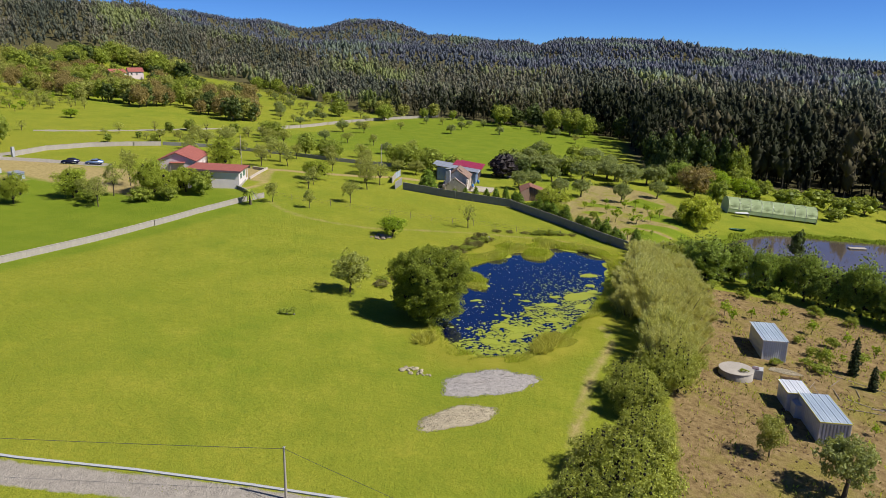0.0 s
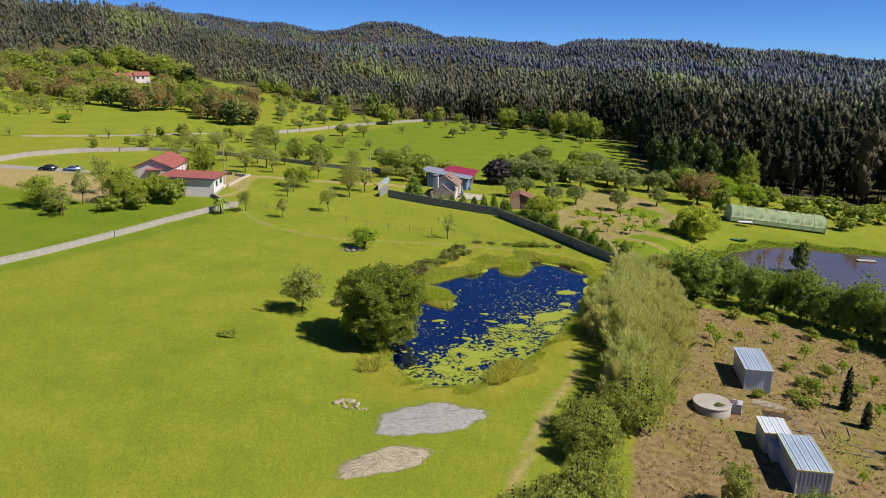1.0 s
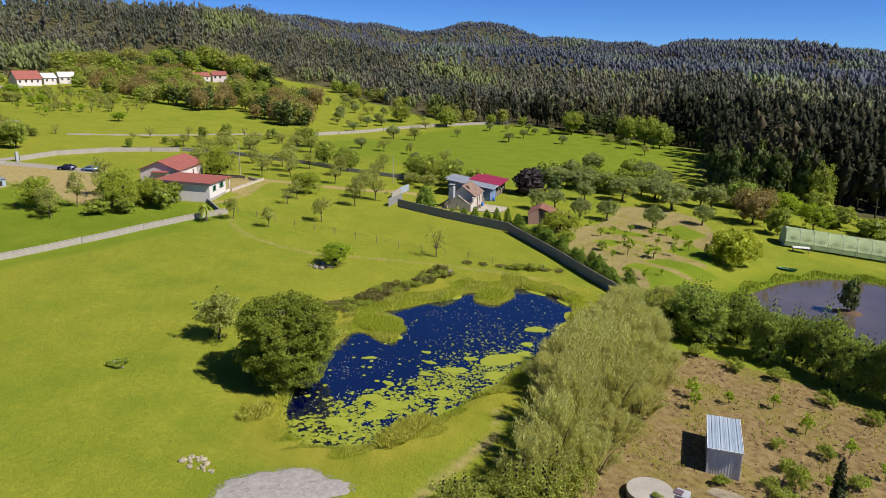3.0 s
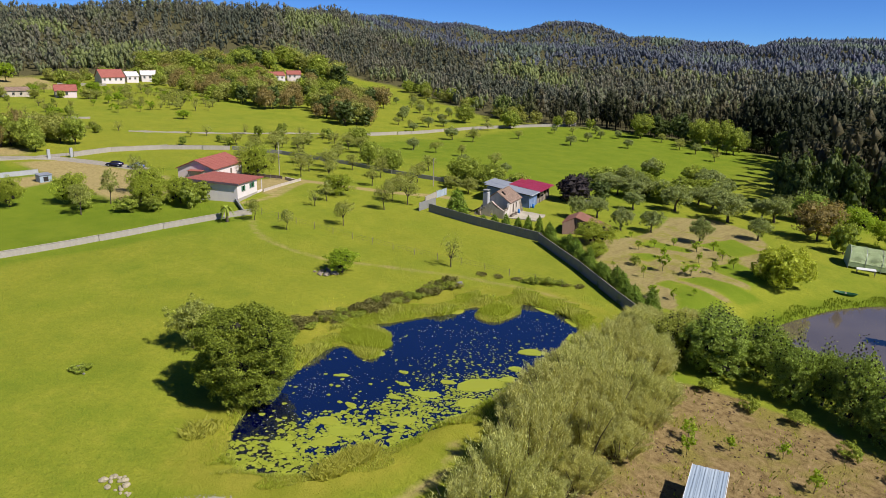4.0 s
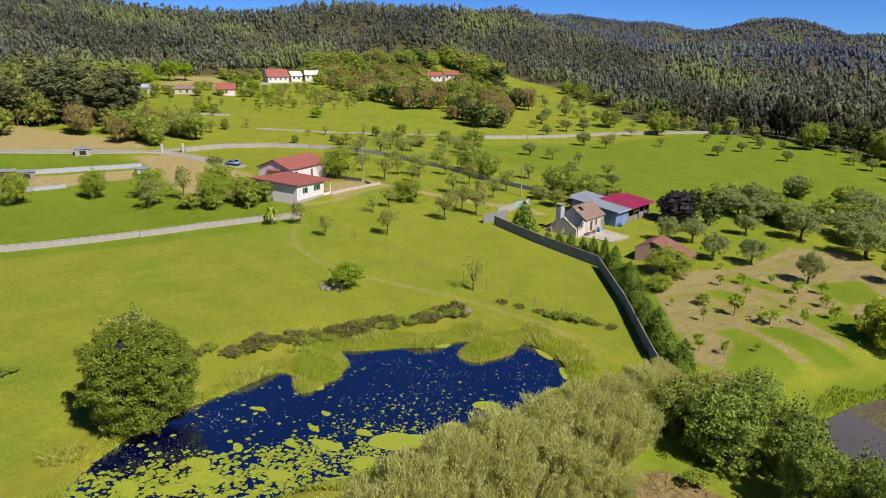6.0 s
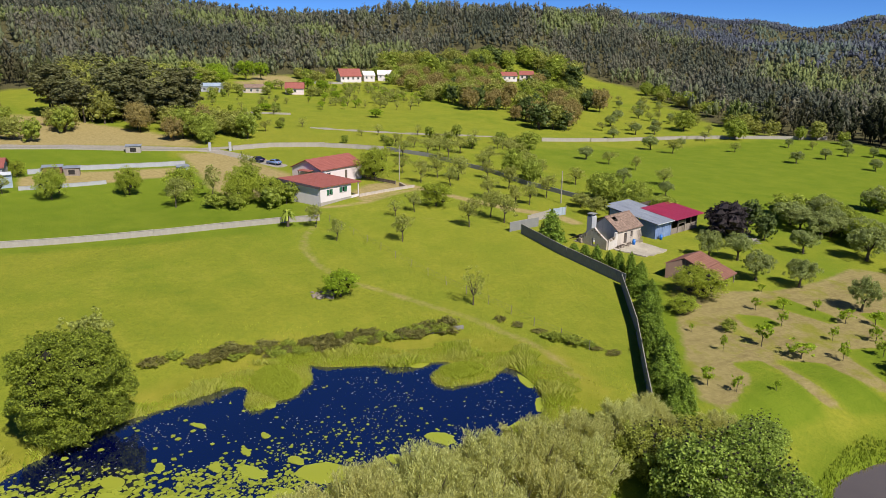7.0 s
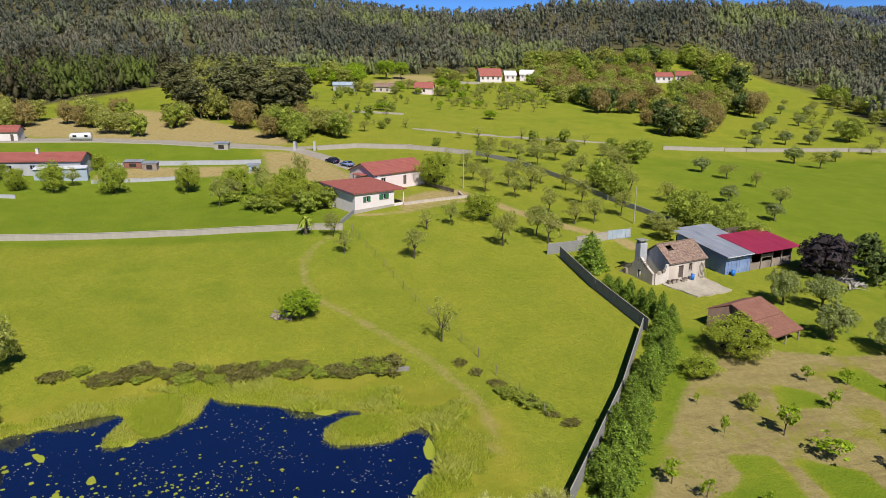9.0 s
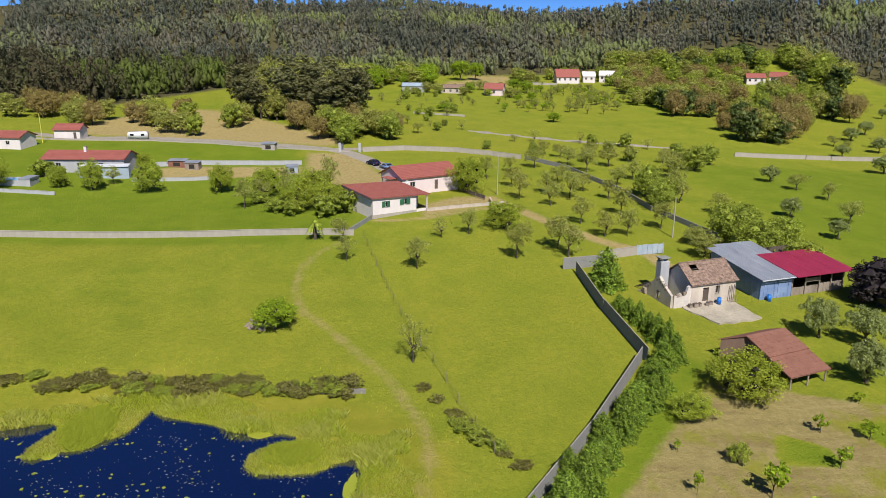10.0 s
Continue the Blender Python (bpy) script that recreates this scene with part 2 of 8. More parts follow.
def tiles_material(name, dark, light, pitch=0.22, mottle=0.35):
    """Clay tiles: rows of rounded channels down the slope."""
    n = Nodes(name)
    w = n.add("TexWave", Scale=1.0 / pitch / 3.14159 * 0.5, Distortion=0.4, Detail=1.0)
    n.put(w.inputs["Vector"], n.coords())
    big = n.noise(0.7, 5, 0.7)
    c = n.ramp(big, (0.25, dark), (0.7, light))
    c = n.mix(mottle, c, n.ramp(n.noise(2.4 if mottle > 0.5 else 6, 4, 0.7), (0.34, tuple(v * 0.55 for v in dark)), (0.66, light)))
    n.bumped(w.outputs["Fac"], 0.6, 0.05)
    return n.finish(c, 0.85, 0, 0.2)


def corrugated(name, dark, light, rough=0.45, metal=0.0):
    n = Nodes(name)
    w = n.add("TexWave", Scale=1.2)
    n.put(w.inputs["Vector"], n.coords())
    c = n.ramp(n.noise(0.5, 5, 0.7, n.coords((1, 0.3, 1))), (0.3, dark), (0.7, light))
    n.bumped(w.outputs["Fac"], 0.5, 0.04)
    return n.finish(c, rough, metal, 0.4)


M = {
    "ground": ground_material(),
    "water": water_material("pond water", (0.0004, 0.0014, 0.0200), 0.04, 2.2),
    "water2": water_material("muddy water", (0.080, 0.064, 0.048), 0.03, 1.85),
    "oak": leafy("oak leaves", (0.028, 0.046, 0.005), (0.190, 0.228, 0.024), 0.3),
    "olive": leafy("olive leaves", (0.085, 0.108, 0.036), (0.215, 0.248, 0.088), 0.4),
    "fruit": leafy("fruit tree leaves", (0.120, 0.138, 0.034), (0.235, 0.252, 0.066), 0.45),
    "fresh": leafy("fresh green leaves", (0.070, 0.125, 0.006), (0.22, 0.29, 0.018), 0.4),
    "willow": leafy("willow leaves", (0.150, 0.162, 0.056), (0.365, 0.370, 0.138), 0.42),
    "thicket": leafy("thicket leaves", (0.075, 0.105, 0.014), (0.225, 0.265, 0.038), 0.35),
    "dark": leafy("dark evergreen leaves", (0.020, 0.034, 0.009), (0.085, 0.112, 0.026), 0.25),
    "conifer": leafy("conifer sprays", (0.030, 0.060, 0.008), (0.165, 0.232, 0.026), 0.3),
    "cypress": leafy("cypress sprays", (0.008, 0.016, 0.005), (0.030, 0.045, 0.012), 0.1),
    "purple": leafy("purple plum leaves", (0.009, 0.008, 0.009), (0.026, 0.019, 0.020), 0.12),
    "russet": leafy("russet leaves", (0.095, 0.080, 0.028), (0.225, 0.182, 0.062), 0.35),
    # near-black that paints shade inside fine-leaved crowns and colours the woods' stems
    "shade_and_stems": plain("crown shade and wood stems", (0.022, 0.020, 0.012), 0.95, 0, 3, 0.4, 0.3),
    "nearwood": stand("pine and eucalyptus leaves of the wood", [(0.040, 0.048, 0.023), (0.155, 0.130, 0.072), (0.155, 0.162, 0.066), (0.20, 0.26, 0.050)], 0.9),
    # distance haze painted in: hillside leaves a little bluer, ridge leaves blue
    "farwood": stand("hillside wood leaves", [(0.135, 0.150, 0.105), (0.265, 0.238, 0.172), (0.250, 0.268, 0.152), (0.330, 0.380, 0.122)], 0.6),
    "ridgewood": stand("distant eucalyptus leaves blued for haze", [(0.130, 0.152, 0.190), (0.178, 0.178, 0.240), (0.170, 0.200, 0.212), (0.225, 0.28, 0.170)], 0.3),
    "pine": leafy("pine and eucalyptus leaves", (0.050, 0.056, 0.026), (0.130, 0.132, 0.056), 0.35),
    "bramble": leafy("bramble leaves", (0.048, 0.048, 0.014), (0.150, 0.142, 0.040), 0.3),
    "reed": leafy("reeds", (0.220, 0.240, 0.042), (0.310, 0.318, 0.080), 0.5),
    "rush": leafy("green rushes", (0.195, 0.240, 0.022), (0.262, 0.300, 0.042), 0.5),
    "pad": leafy("lily pads", (0.14, 0.17, 0.016), (0.16, 0.180, 0.020), 0.1, 0.5),
    "meadow": leafy("meadow grass blades", (0.130, 0.160, 0.010), (0.135, 0.145, 0.010), 0.5),
    "bark": plain("bark", (0.095, 0.075, 0.055), 0.95, 0, 5, 0.5, 0.8),
    "render_wall": plain("white render", (0.66, 0.60, 0.60), 0.9, 0, 2, 0.12, 0.15, streak=True),
    "pink_wall": plain("pinkish render", (0.68, 0.57, 0.58), 0.9, 0, 2, 0.10, 0.15, streak=True),
    "grey_wall": plain("grey render", (0.38, 0.385, 0.41), 0.92, 0, 1.5, 0.25, 0.3, streak=True),
    "concrete": plain("concrete", (0.23, 0.23, 0.225), 0.9, 0, 1.2, 0.3, 0.4, streak=True),
    "pale_concrete": plain("pale concrete", (0.36, 0.325, 0.285), 0.9, 0, 1.2, 0.28, 0.4, streak=True),
    "plaster": plain("weathered plaster", (0.50, 0.435, 0.375), 0.95, 0, 1.4, 0.5, 0.6, streak=True),
    "plaster_white": plain("peeling whitewash", (0.60, 0.55, 0.51), 0.95, 0, 1.2, 0.45, 0.5, streak=True),
    "rubble": plain("rubble stone", (0.27, 0.22, 0.175), 0.95, 0, 3, 0.5, 1.0),
    "pale_timber": plain("bleached timber", (0.40, 0.37, 0.33), 0.9, 0, 4, 0.4, 0.4, streak=True),
    "wood": plain("weathered planks", (0.27, 0.225, 0.19), 0.9, 0, 4, 0.4, 0.4, streak=True),
    "dark_wood": plain("dark old planks", (0.11, 0.085, 0.07), 0.9, 0, 4, 0.4, 0.4, streak=True),
    "blue_sheet": corrugated("faded blue sheet", (0.10, 0.16, 0.34), (0.23, 0.31, 0.50)),
    "red_sheet": corrugated("crimson sheet roof", (0.20, 0.014, 0.040), (0.28, 0.022, 0.058), 0.55),
    "grey_sheet": corrugated("grey sheet roof", (0.17, 0.185, 0.225), (0.27, 0.29, 0.335), 0.5),
    "white_sheet": corrugated("white sheet", (0.45, 0.47, 0.52), (0.60, 0.62, 0.66), 0.4),
    "roof_sheet": corrugated("pale blue sheet roof", (0.24, 0.30, 0.38), (0.36, 0.42, 0.49), 0.5),
    "red_tile": tiles_material("red roof tiles", (0.24, 0.075, 0.062), (0.34, 0.115, 0.095)),
    "brown_block": plain("brown block wall", (0.20, 0.13, 0.10), 0.95, 0, 2.5, 0.35, 0.5, streak=True),
    "old_slab": plain("old stained slab", (0.39, 0.345, 0.275), 0.95, 0, 0.9, 0.5, 0.5),
    "brush": plain("dry brushwood", (0.115, 0.072, 0.042), 0.95, 0, 5, 0.5, 1.0),
    "hedge": leafy("hedge leaves", (0.062, 0.080, 0.014), (0.265, 0.288, 0.056), 0.4),
    "alder": leafy("alder and poplar leaves", (0.036, 0.062, 0.010), (0.232, 0.298, 0.056), 0.4),
    "grove": leafy("mixed grove leaves", (0.100, 0.115, 0.027), (0.265, 0.280, 0.070), 0.4),
    "weep": leafy("weeping willow leaves", (0.17, 0.205, 0.018), (0.28, 0.315, 0.040), 0.45),
    "leafgreen": leafy("broad yellow-green leaves", (0.105, 0.142, 0.013), (0.245, 0.285, 0.034), 0.4),
    "fringe": leafy("bank grass", (0.075, 0.115, 0.008), (0.130, 0.165, 0.016), 0.3),
    "old_tile": tiles_material("old mossy tiles", (0.115, 0.078, 0.060), (0.34, 0.235, 0.185), 0.22, 0.7),
    "brown_tile": tiles_material("brown roof tiles", (0.17, 0.075, 0.055), (0.27, 0.13, 0.095)),
    "dark_trim": plain("dark trim", (0.13, 0.09, 0.11), 0.6, 0, 3, 0.2, 0.1),
    "green_paint": plain("green shutter paint", (0.03, 0.12, 0.06), 0.5, 0, 3, 0.2, 0.1),
    "yellow_trim": plain("yellow trim", (0.55, 0.50, 0.10), 0.6, 0, 3, 0.2, 0.1),
    "glass": plain("dark glazing", (0.018, 0.020, 0.024), 0.12, 0, 3, 0.1, 0, 0.6),
    # near-black colour that paints the shade inside openings
    "opening_shade": plain("painted shade of openings", (0.03, 0.027, 0.025), 0.95, 0, 3, 0.2, 0.2),
    "blue_plastic": plain("blue plastic", (0.02, 0.15, 0.50), 0.4, 0, 3, 0.15, 0.05),
    "film": plain("greenhouse film", (0.46, 0.55, 0.30), 0.65, 0, 1.0, 0.12, 0.1),
    "gravel": plain("grey gravel", (0.32, 0.295, 0.28), 0.95, 0, 9, 0.35, 1.0),
    "sandy": plain("sandy rubble", (0.36, 0.31, 0.22), 0.95, 0, 6, 0.4, 1.0),
    "stone": plain("field stone", (0.22, 0.21, 0.195), 0.9, 0, 3, 0.4, 0.6),
    "metal": plain("galvanised steel", (0.42, 0.43, 0.44), 0.45, 0.6, 4, 0.15, 0.05),
    "wire": plain("steel wire", (0.10, 0.10, 0.10), 0.5, 0.5, 4, 0.1, 0),
    "navy_paint": plain("navy car paint", (0.012, 0.016, 0.055), 0.25, 0.2, 2, 0.08, 0, 0.6),
    "blue_paint": plain("pale blue car paint", (0.20, 0.29, 0.50), 0.25, 0.3, 2, 0.08, 0, 0.6),
    "tyre": plain("tyre rubber", (0.016, 0.016, 0.016), 0.85, 0, 4, 0.2, 0.1),
    "white_paint": plain("white paint", (0.62, 0.62, 0.63), 0.4, 0, 3, 0.08, 0),
    "fleck": plain("pale floating leaves and seed", (0.42, 0.46, 0.36), 0.7, 0, 3, 0.3, 0),
    "pool": plain("light blue paint", (0.16, 0.42, 0.62), 0.4, 0, 1, 0.1, 0),
}

# ---------------------------------------------------------------- mesh helpers


def fast_mesh(name, verts, faces, material, soft=False, inner=0):
    """A mesh from arrays; faces all have the same number of corners."""
    me = bpy.data.meshes.new(name)
    verts, faces = np.asarray(verts, np.float32), np.asarray(faces, np.int32)
    k = faces.shape[1]
    me.vertices.add(len(verts)), me.loops.add(faces.size), me.polygons.add(len(faces))
    me.vertices.foreach_set("co", verts.ravel())
    me.loops.foreach_set("vertex_index", faces.ravel())
    me.polygons.foreach_set("loop_start", np.arange(0, faces.size, k, dtype=np.int32))
    me.polygons.foreach_set("use_smooth", np.full(len(faces), soft))
    me.materials.append(material)
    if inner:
        # the last faces: near-black shade painted within crowns, stems in the woods
        me.materials.append(M["shade_and_stems"])
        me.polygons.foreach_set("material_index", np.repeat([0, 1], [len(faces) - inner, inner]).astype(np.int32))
    me.update(calc_edges=True)
    me.validate()
    return me


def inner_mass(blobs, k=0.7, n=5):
    """Low round lumps inside a crown's lobes, near-black in fine-leaved kinds as painted shade."""
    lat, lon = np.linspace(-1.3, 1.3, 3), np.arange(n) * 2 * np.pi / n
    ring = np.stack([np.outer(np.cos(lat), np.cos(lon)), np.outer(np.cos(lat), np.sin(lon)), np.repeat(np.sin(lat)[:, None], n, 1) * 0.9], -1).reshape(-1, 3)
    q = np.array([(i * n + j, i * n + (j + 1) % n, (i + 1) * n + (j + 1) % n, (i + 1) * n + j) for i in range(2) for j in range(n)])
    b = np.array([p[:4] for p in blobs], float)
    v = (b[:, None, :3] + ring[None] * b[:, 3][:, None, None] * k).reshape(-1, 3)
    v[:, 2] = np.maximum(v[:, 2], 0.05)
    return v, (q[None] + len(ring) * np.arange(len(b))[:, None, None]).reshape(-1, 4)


def part(name, bm, material, parent=None, label="", soft=False):
    """Links a bmesh (or a mesh) as one mesh object under a thing or a part."""
    if isinstance(bm, bpy.types.Mesh):
        me = bm
    else:
        me = bpy.data.meshes.new(name)
        bmesh.ops.recalc_face_normals(bm, faces=bm.faces[:])
        bm.to_mesh(me)
        bm.free()
        me.materials.append(material)
        for p in me.polygons:
            p.use_smooth = soft
    ob = new(name, me)
    if parent is not None:
        ob.parent = parent
    if label:
        ob["label"] = label
    return ob


def empty(name, x, y, z=None, rz=0.0, label="", category="", group=""):
    """The root of a thing, standing on the ground."""
    ob = new(name)
    ob.empty_display_size = 0.3
    ob.matrix_world = pose(x, y, height(x, y) if z is None else z, 0, 0, rz)
    return tagged(ob, label, category, group)


def box(bm, x0, x1, y0, y1, z0, z1, bevel=0.0):
    made = bmesh.ops.create_cube(bm, size=1)["verts"]
    for v in made:
        v.co = Vector(((x0 + x1) / 2 + v.co.x * (x1 - x0), (y0 + y1) / 2 + v.co.y * (y1 - y0), (z0 + z1) / 2 + v.co.z * (z1 - z0)))
    if bevel:
        edges = list({e for v in made for e in v.link_edges})
        bmesh.ops.bevel(bm, geom=edges, offset=bevel, segments=1, affect="EDGES")
    return bm


def cube(x0, x1, y0, y1, z0, z1, bevel=0.02):
    return box(bmesh.new(), x0, x1, y0, y1, z0, z1, bevel)


def prism(points, axis_points, bm=None):
    """A solid between two loops of points that match."""
    bm = bm or bmesh.new()
    a = [bm.verts.new(p) for p in points]
    b = [bm.verts.new(p) for p in axis_points]
    n = len(a)
    bm.faces.new(a[::-1]), bm.faces.new(b)
    for i in range(n):
        bm.faces.new((a[i], a[(i + 1) % n], b[(i + 1) % n], b[i]))
    return bm


def slab(corners, thick, bm=None):
    """A sheet of some thickness over four or more corners."""
    return prism([(x, y, z - thick) for x, y, z in corners], corners, bm)


def tube_arrays(points, radii, sides=6):
    """Vertices and quads of a bent, tapering tube."""
    p = np.array(points, float)
    t = np.gradient(p, axis=0)
    t /= np.linalg.norm(t, axis=1)[:, None] + 1e-9
    ref = np.where(np.abs(t[:, 2:3]) > 0.9, np.array([[1.0, 0, 0]]), np.array([[0, 0, 1.0]]))
    u = np.cross(t, ref)
    u /= np.linalg.norm(u, axis=1)[:, None] + 1e-9
    w = np.cross(t, u)
    a = np.linspace(0, 2 * np.pi, sides, endpoint=False)
    v = (p[:, None] + np.array(radii)[:, None, None] * (np.cos(a)[None, :, None] * u[:, None] + np.sin(a)[None, :, None] * w[:, None])).reshape(-1, 3)
    i, j = np.meshgrid(np.arange(len(p) - 1), np.arange(sides), indexing="ij")
    q = np.stack([i * sides + j, i * sides + (j + 1) % sides, (i + 1) * sides + (j + 1) % sides, (i + 1) * sides + j], -1).reshape(-1, 4)
    return v, q


def joined(pieces):
    vs, fs, n = [], [], 0
    for v, f in pieces:
        vs.append(v), fs.append(np.asarray(f) + n)
        n += len(v)
    return np.concatenate(vs), np.concatenate(fs)


def tube(points, radii, material, name, parent, sides=6, label=""):
    v, q = tube_arrays(points, radii, sides)
    return part(name, fast_mesh(name, v, q, material, True), None, parent, label)


# ---------------------------------------------------------------- the ground, one sheet to the horizon


def spaced(lo, hi, step, far_lo, far_hi, grow=1.14):
    mid = list(np.arange(lo, hi + step, step))
    left, right, s = [], [], step
    p = mid[0]
    while p > far_lo:
        s *= grow
        p -= min(s, 36)
        left.append(p)
    s, p = step, mid[-1]
    while p < far_hi:
        s *= grow
        p += min(s, 36)
        right.append(p)
    return np.array(left[::-1] + mid + right)


FOOTPATH = spline([(-97, 125.5), (-92, 122.6), (-87, 120.8), (-79, 120.4), (-71, 121.8), (-65, 125.4), (-59, 129.3), (-53, 132.8), (-45.7, 135.8), (-41, 137.4), (-35.5, 137.6), (-30, 136.5)], 3, False)
UPPER_PATH = spline([(-97, 128), (-99, 136), (-98, 146), (-93, 157)], 3, False)
TRACK = spline([(-17, 93), (-14.7, 87.5), (-15.2, 80), (-14.3, 70), (-13, 61), (-12.2, 55), (-12, 44)], 3, False)
SOIL = np.array([(-8.5, 125.5), (-10, 118), (-9.5, 108), (-8, 98), (-6.8, 82), (-4.4, 70), (-3, 55), (-2, 30), (60, 30), (60, 118), (24, 124), (8, 128.5), (-2.4, 127.5)])
TILLED = np.array([(-52, 173), (-50, 171), (-44.5, 166.0), (-37.5, 160.2), (-27.4, 152.4), (-21.5, 148.4), (-18.2, 149.4), (-17.4, 155), (-16.4, 163), (-15.6, 170), (-17.5, 184), (-20, 200), (-30, 216), (-40, 219), (-48, 212), (-45, 200), (-44, 188), (-47, 178)])
PLOTS = [np.array(p) for p in ([(-25.7, 163.2), (-15.2, 162.0), (-14.6, 151), (-18.5, 148.5)], [(-26.0, 165.2), (-23.2, 170.6), (-12.5, 171.0), (-14.2, 164.4)], [(-27.4, 158.9), (-26.8, 163.4), (-23.9, 161.4), (-23.7, 158.4)],
                               [(-39.4, 172.4), (-36.9, 176.4), (-33.8, 176.2), (-34.5, 170.2)], [(-41.5, 186), (-33.3, 187), (-31, 184.0), (-41, 180.6)], [(-25, 176.5), (-23, 186), (-14, 180), (-15, 173)], [(-33, 192), (-30, 204), (-22, 198), (-24, 189)])]
BARE_SLOPE = np.array([(-200, 36), (-194, 66), (-191, 98), (-186, 117), (-196, 122), (-214, 108), (-228, 96), (-250, 80), (-258, 54), (-226, 38)])
YARD = np.array([(-124, 114), (-150, 113), (-179, 111), (-178, 122), (-171, 127), (-158, 131), (-146, 135), (-134, 130), (-124, 122)])
FORECOURT = np.array([(-110.5, 140.5), (-117.4, 149.1), (-124.9, 158.2), (-130.0, 156.4), (-127.5, 147.5), (-119.5, 140.0)])
HOUSE_EDGE = np.array([(-109.2, 131.5), (-108.9, 135.5), (-110.6, 141.0), (-116.5, 150.0), (-120.6, 157.0)])
HAMLET = np.array([(-345, 158), (-381, 166.6), (-404, 186), (-406, 208), (-371, 199), (-348, 189)])
LANE = spline([(-222, -60), (-208, 0), (-195, 40), (-194.5, 66), (-191.5, 88), (-183, 117), (-170, 128), (-157, 134)], 3, False)
LANE2 = spline([(-183, 117), (-185, 138), (-184, 152)], 3, False)
FAR_LANE = spline([(-219, 159), (-211, 172.5), (-203.4, 189), (-199, 206), (-196.5, 222)], 3, False)
DRIVE = spline([(-126, 156.5), (-119, 160), (-111.9, 163.5), (-102.2, 169.9), (-97.5, 174), (-94, 178), (-88, 179)], 3, False)
STREET = spline([(-92, 22), (-70, 26.5), (-52.6, 31.8), (-43.4, 35.4), (-34.6, 38.4), (-24, 41.6), (-10, 45)], 3, False)


def build_ground():
    gx, gy = spaced(-185, 62, 1.15, -2600, 2600), spaced(26, 236, 1.15, -900, 3000)
    xx, yy = np.meshgrid(gx, gy)
    z = ground(xx, yy)
    nx, ny = len(gx), len(gy)
    i, j = np.meshgrid(np.arange(ny - 1), np.arange(nx - 1), indexing="ij")
    quads = np.stack([i * nx + j, i * nx + j + 1, (i + 1) * nx + j + 1, (i + 1) * nx + j], -1).reshape(-1, 4)
    x, y = xx.ravel(), yy.ravel()
    z = z.ravel()
    me = fast_mesh("ground", np.stack([x, y, z], 1), quads, M["ground"], True)

    def write(name, value):
        a = me.attributes.new(name, "FLOAT", "POINT")
        a.data.foreach_set("value", np.clip(value, 0, 1).astype(np.float32))

    def band(line, half, soft=1.0):
        return 0.5 + (half - line_distance(x, y, line)) / (2 * soft)

    def area(poly, soft=2.0):
        return 0.5 + inside(x, y, poly) / (2 * soft)

    write("soil", area(SOIL, 1.6))
    green = np.maximum.reduce([area(p, 0.8) for p in PLOTS]) * 0.8
    write("tilled", np.minimum(area(TILLED, 2.0) * 1.15, 1 - green * 1.5))
    write("path", np.maximum.reduce([band(DRIVE, 1.7, 1.3) * 0.95, area(BARE_SLOPE, 4.0) * 0.8, area(YARD, 2.0) * 0.75, area([(-148.0, 74), (-151.0, 92), (-155.0, 112), (-163.0, 112), (-162.0, 86), (-158.0, 74)], 1.5) * 0.8, area(FORECOURT) * 0.9, area(HAMLET, 3.0) * 0.8, band(FOOTPATH, 0.4, 1.8) * 0.86, band(TRACK, 0.45, 1.2) * 0.95, band(UPPER_PATH, 0.3, 2) * 0.6, band(HOUSE_EDGE, 0.9, 1.2) * 0.85]))
    write("road", np.maximum.reduce([band(LANE, 2.2), band(LANE2, 1.8), band(STREET, 1.6), band(FAR_LANE, 1.4)]))
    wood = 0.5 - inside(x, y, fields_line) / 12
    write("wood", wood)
    d_pond = np.maximum(inside(x, y, pond_line), -60)
    write("bank", 0.5 + np.minimum(4.5 + 3.5 * smooth(92, 110, y) + d_pond, 9) / 6)
    lush = np.maximum(smooth(-95, -101, x) * smooth(130, 122, y), 0.75 * smooth(196, 222, y) * smooth(-40, -75, x) * smooth(-196, -186, x))
    lush = np.maximum(np.maximum(lush * smooth(-178, -168, x), green), smooth(-150, -158, x) * smooth(-192, -187, x) * smooth(112, 106, y))
    lush = np.maximum(lush, 0.5 + np.minimum(3.5 + np.maximum(inside(x, y, pond2_line), -60), 9) / 8)
    lush = np.maximum(lush, band(np.array([(-54, 170.0), (-40, 160.2), (-30, 153), (-23, 147)]), 1.5, 1.4) * 0.9)
    write("lush", lush)
    tagged(new("ground", me), "yellow-green meadow with bare soil plots and trodden paths", "ground", kind="structure")


build_ground()


def flat_water(name, line, z, material, label):
    bm = bmesh.new()
    c = np.mean(line, 0)
    out = line + (line - c) / np.linalg.norm(line - c, axis=1)[:, None] * 0.25
    bm.faces.new([bm.verts.new((a, b, z)) for a, b in out])
    bmesh.ops.triangulate(bm, faces=bm.faces[:])
    tagged(part(name, bm, material), label, "water", kind="structure")


flat_water("water", pond_line, 0.0, M["water"], "still deep-blue pond water between reed banks")
flat_water("water", pond2_line, POND2_Z, M["water2"], "muddy green-brown pond reflecting the sky")

# ---------------------------------------------------------------- trees


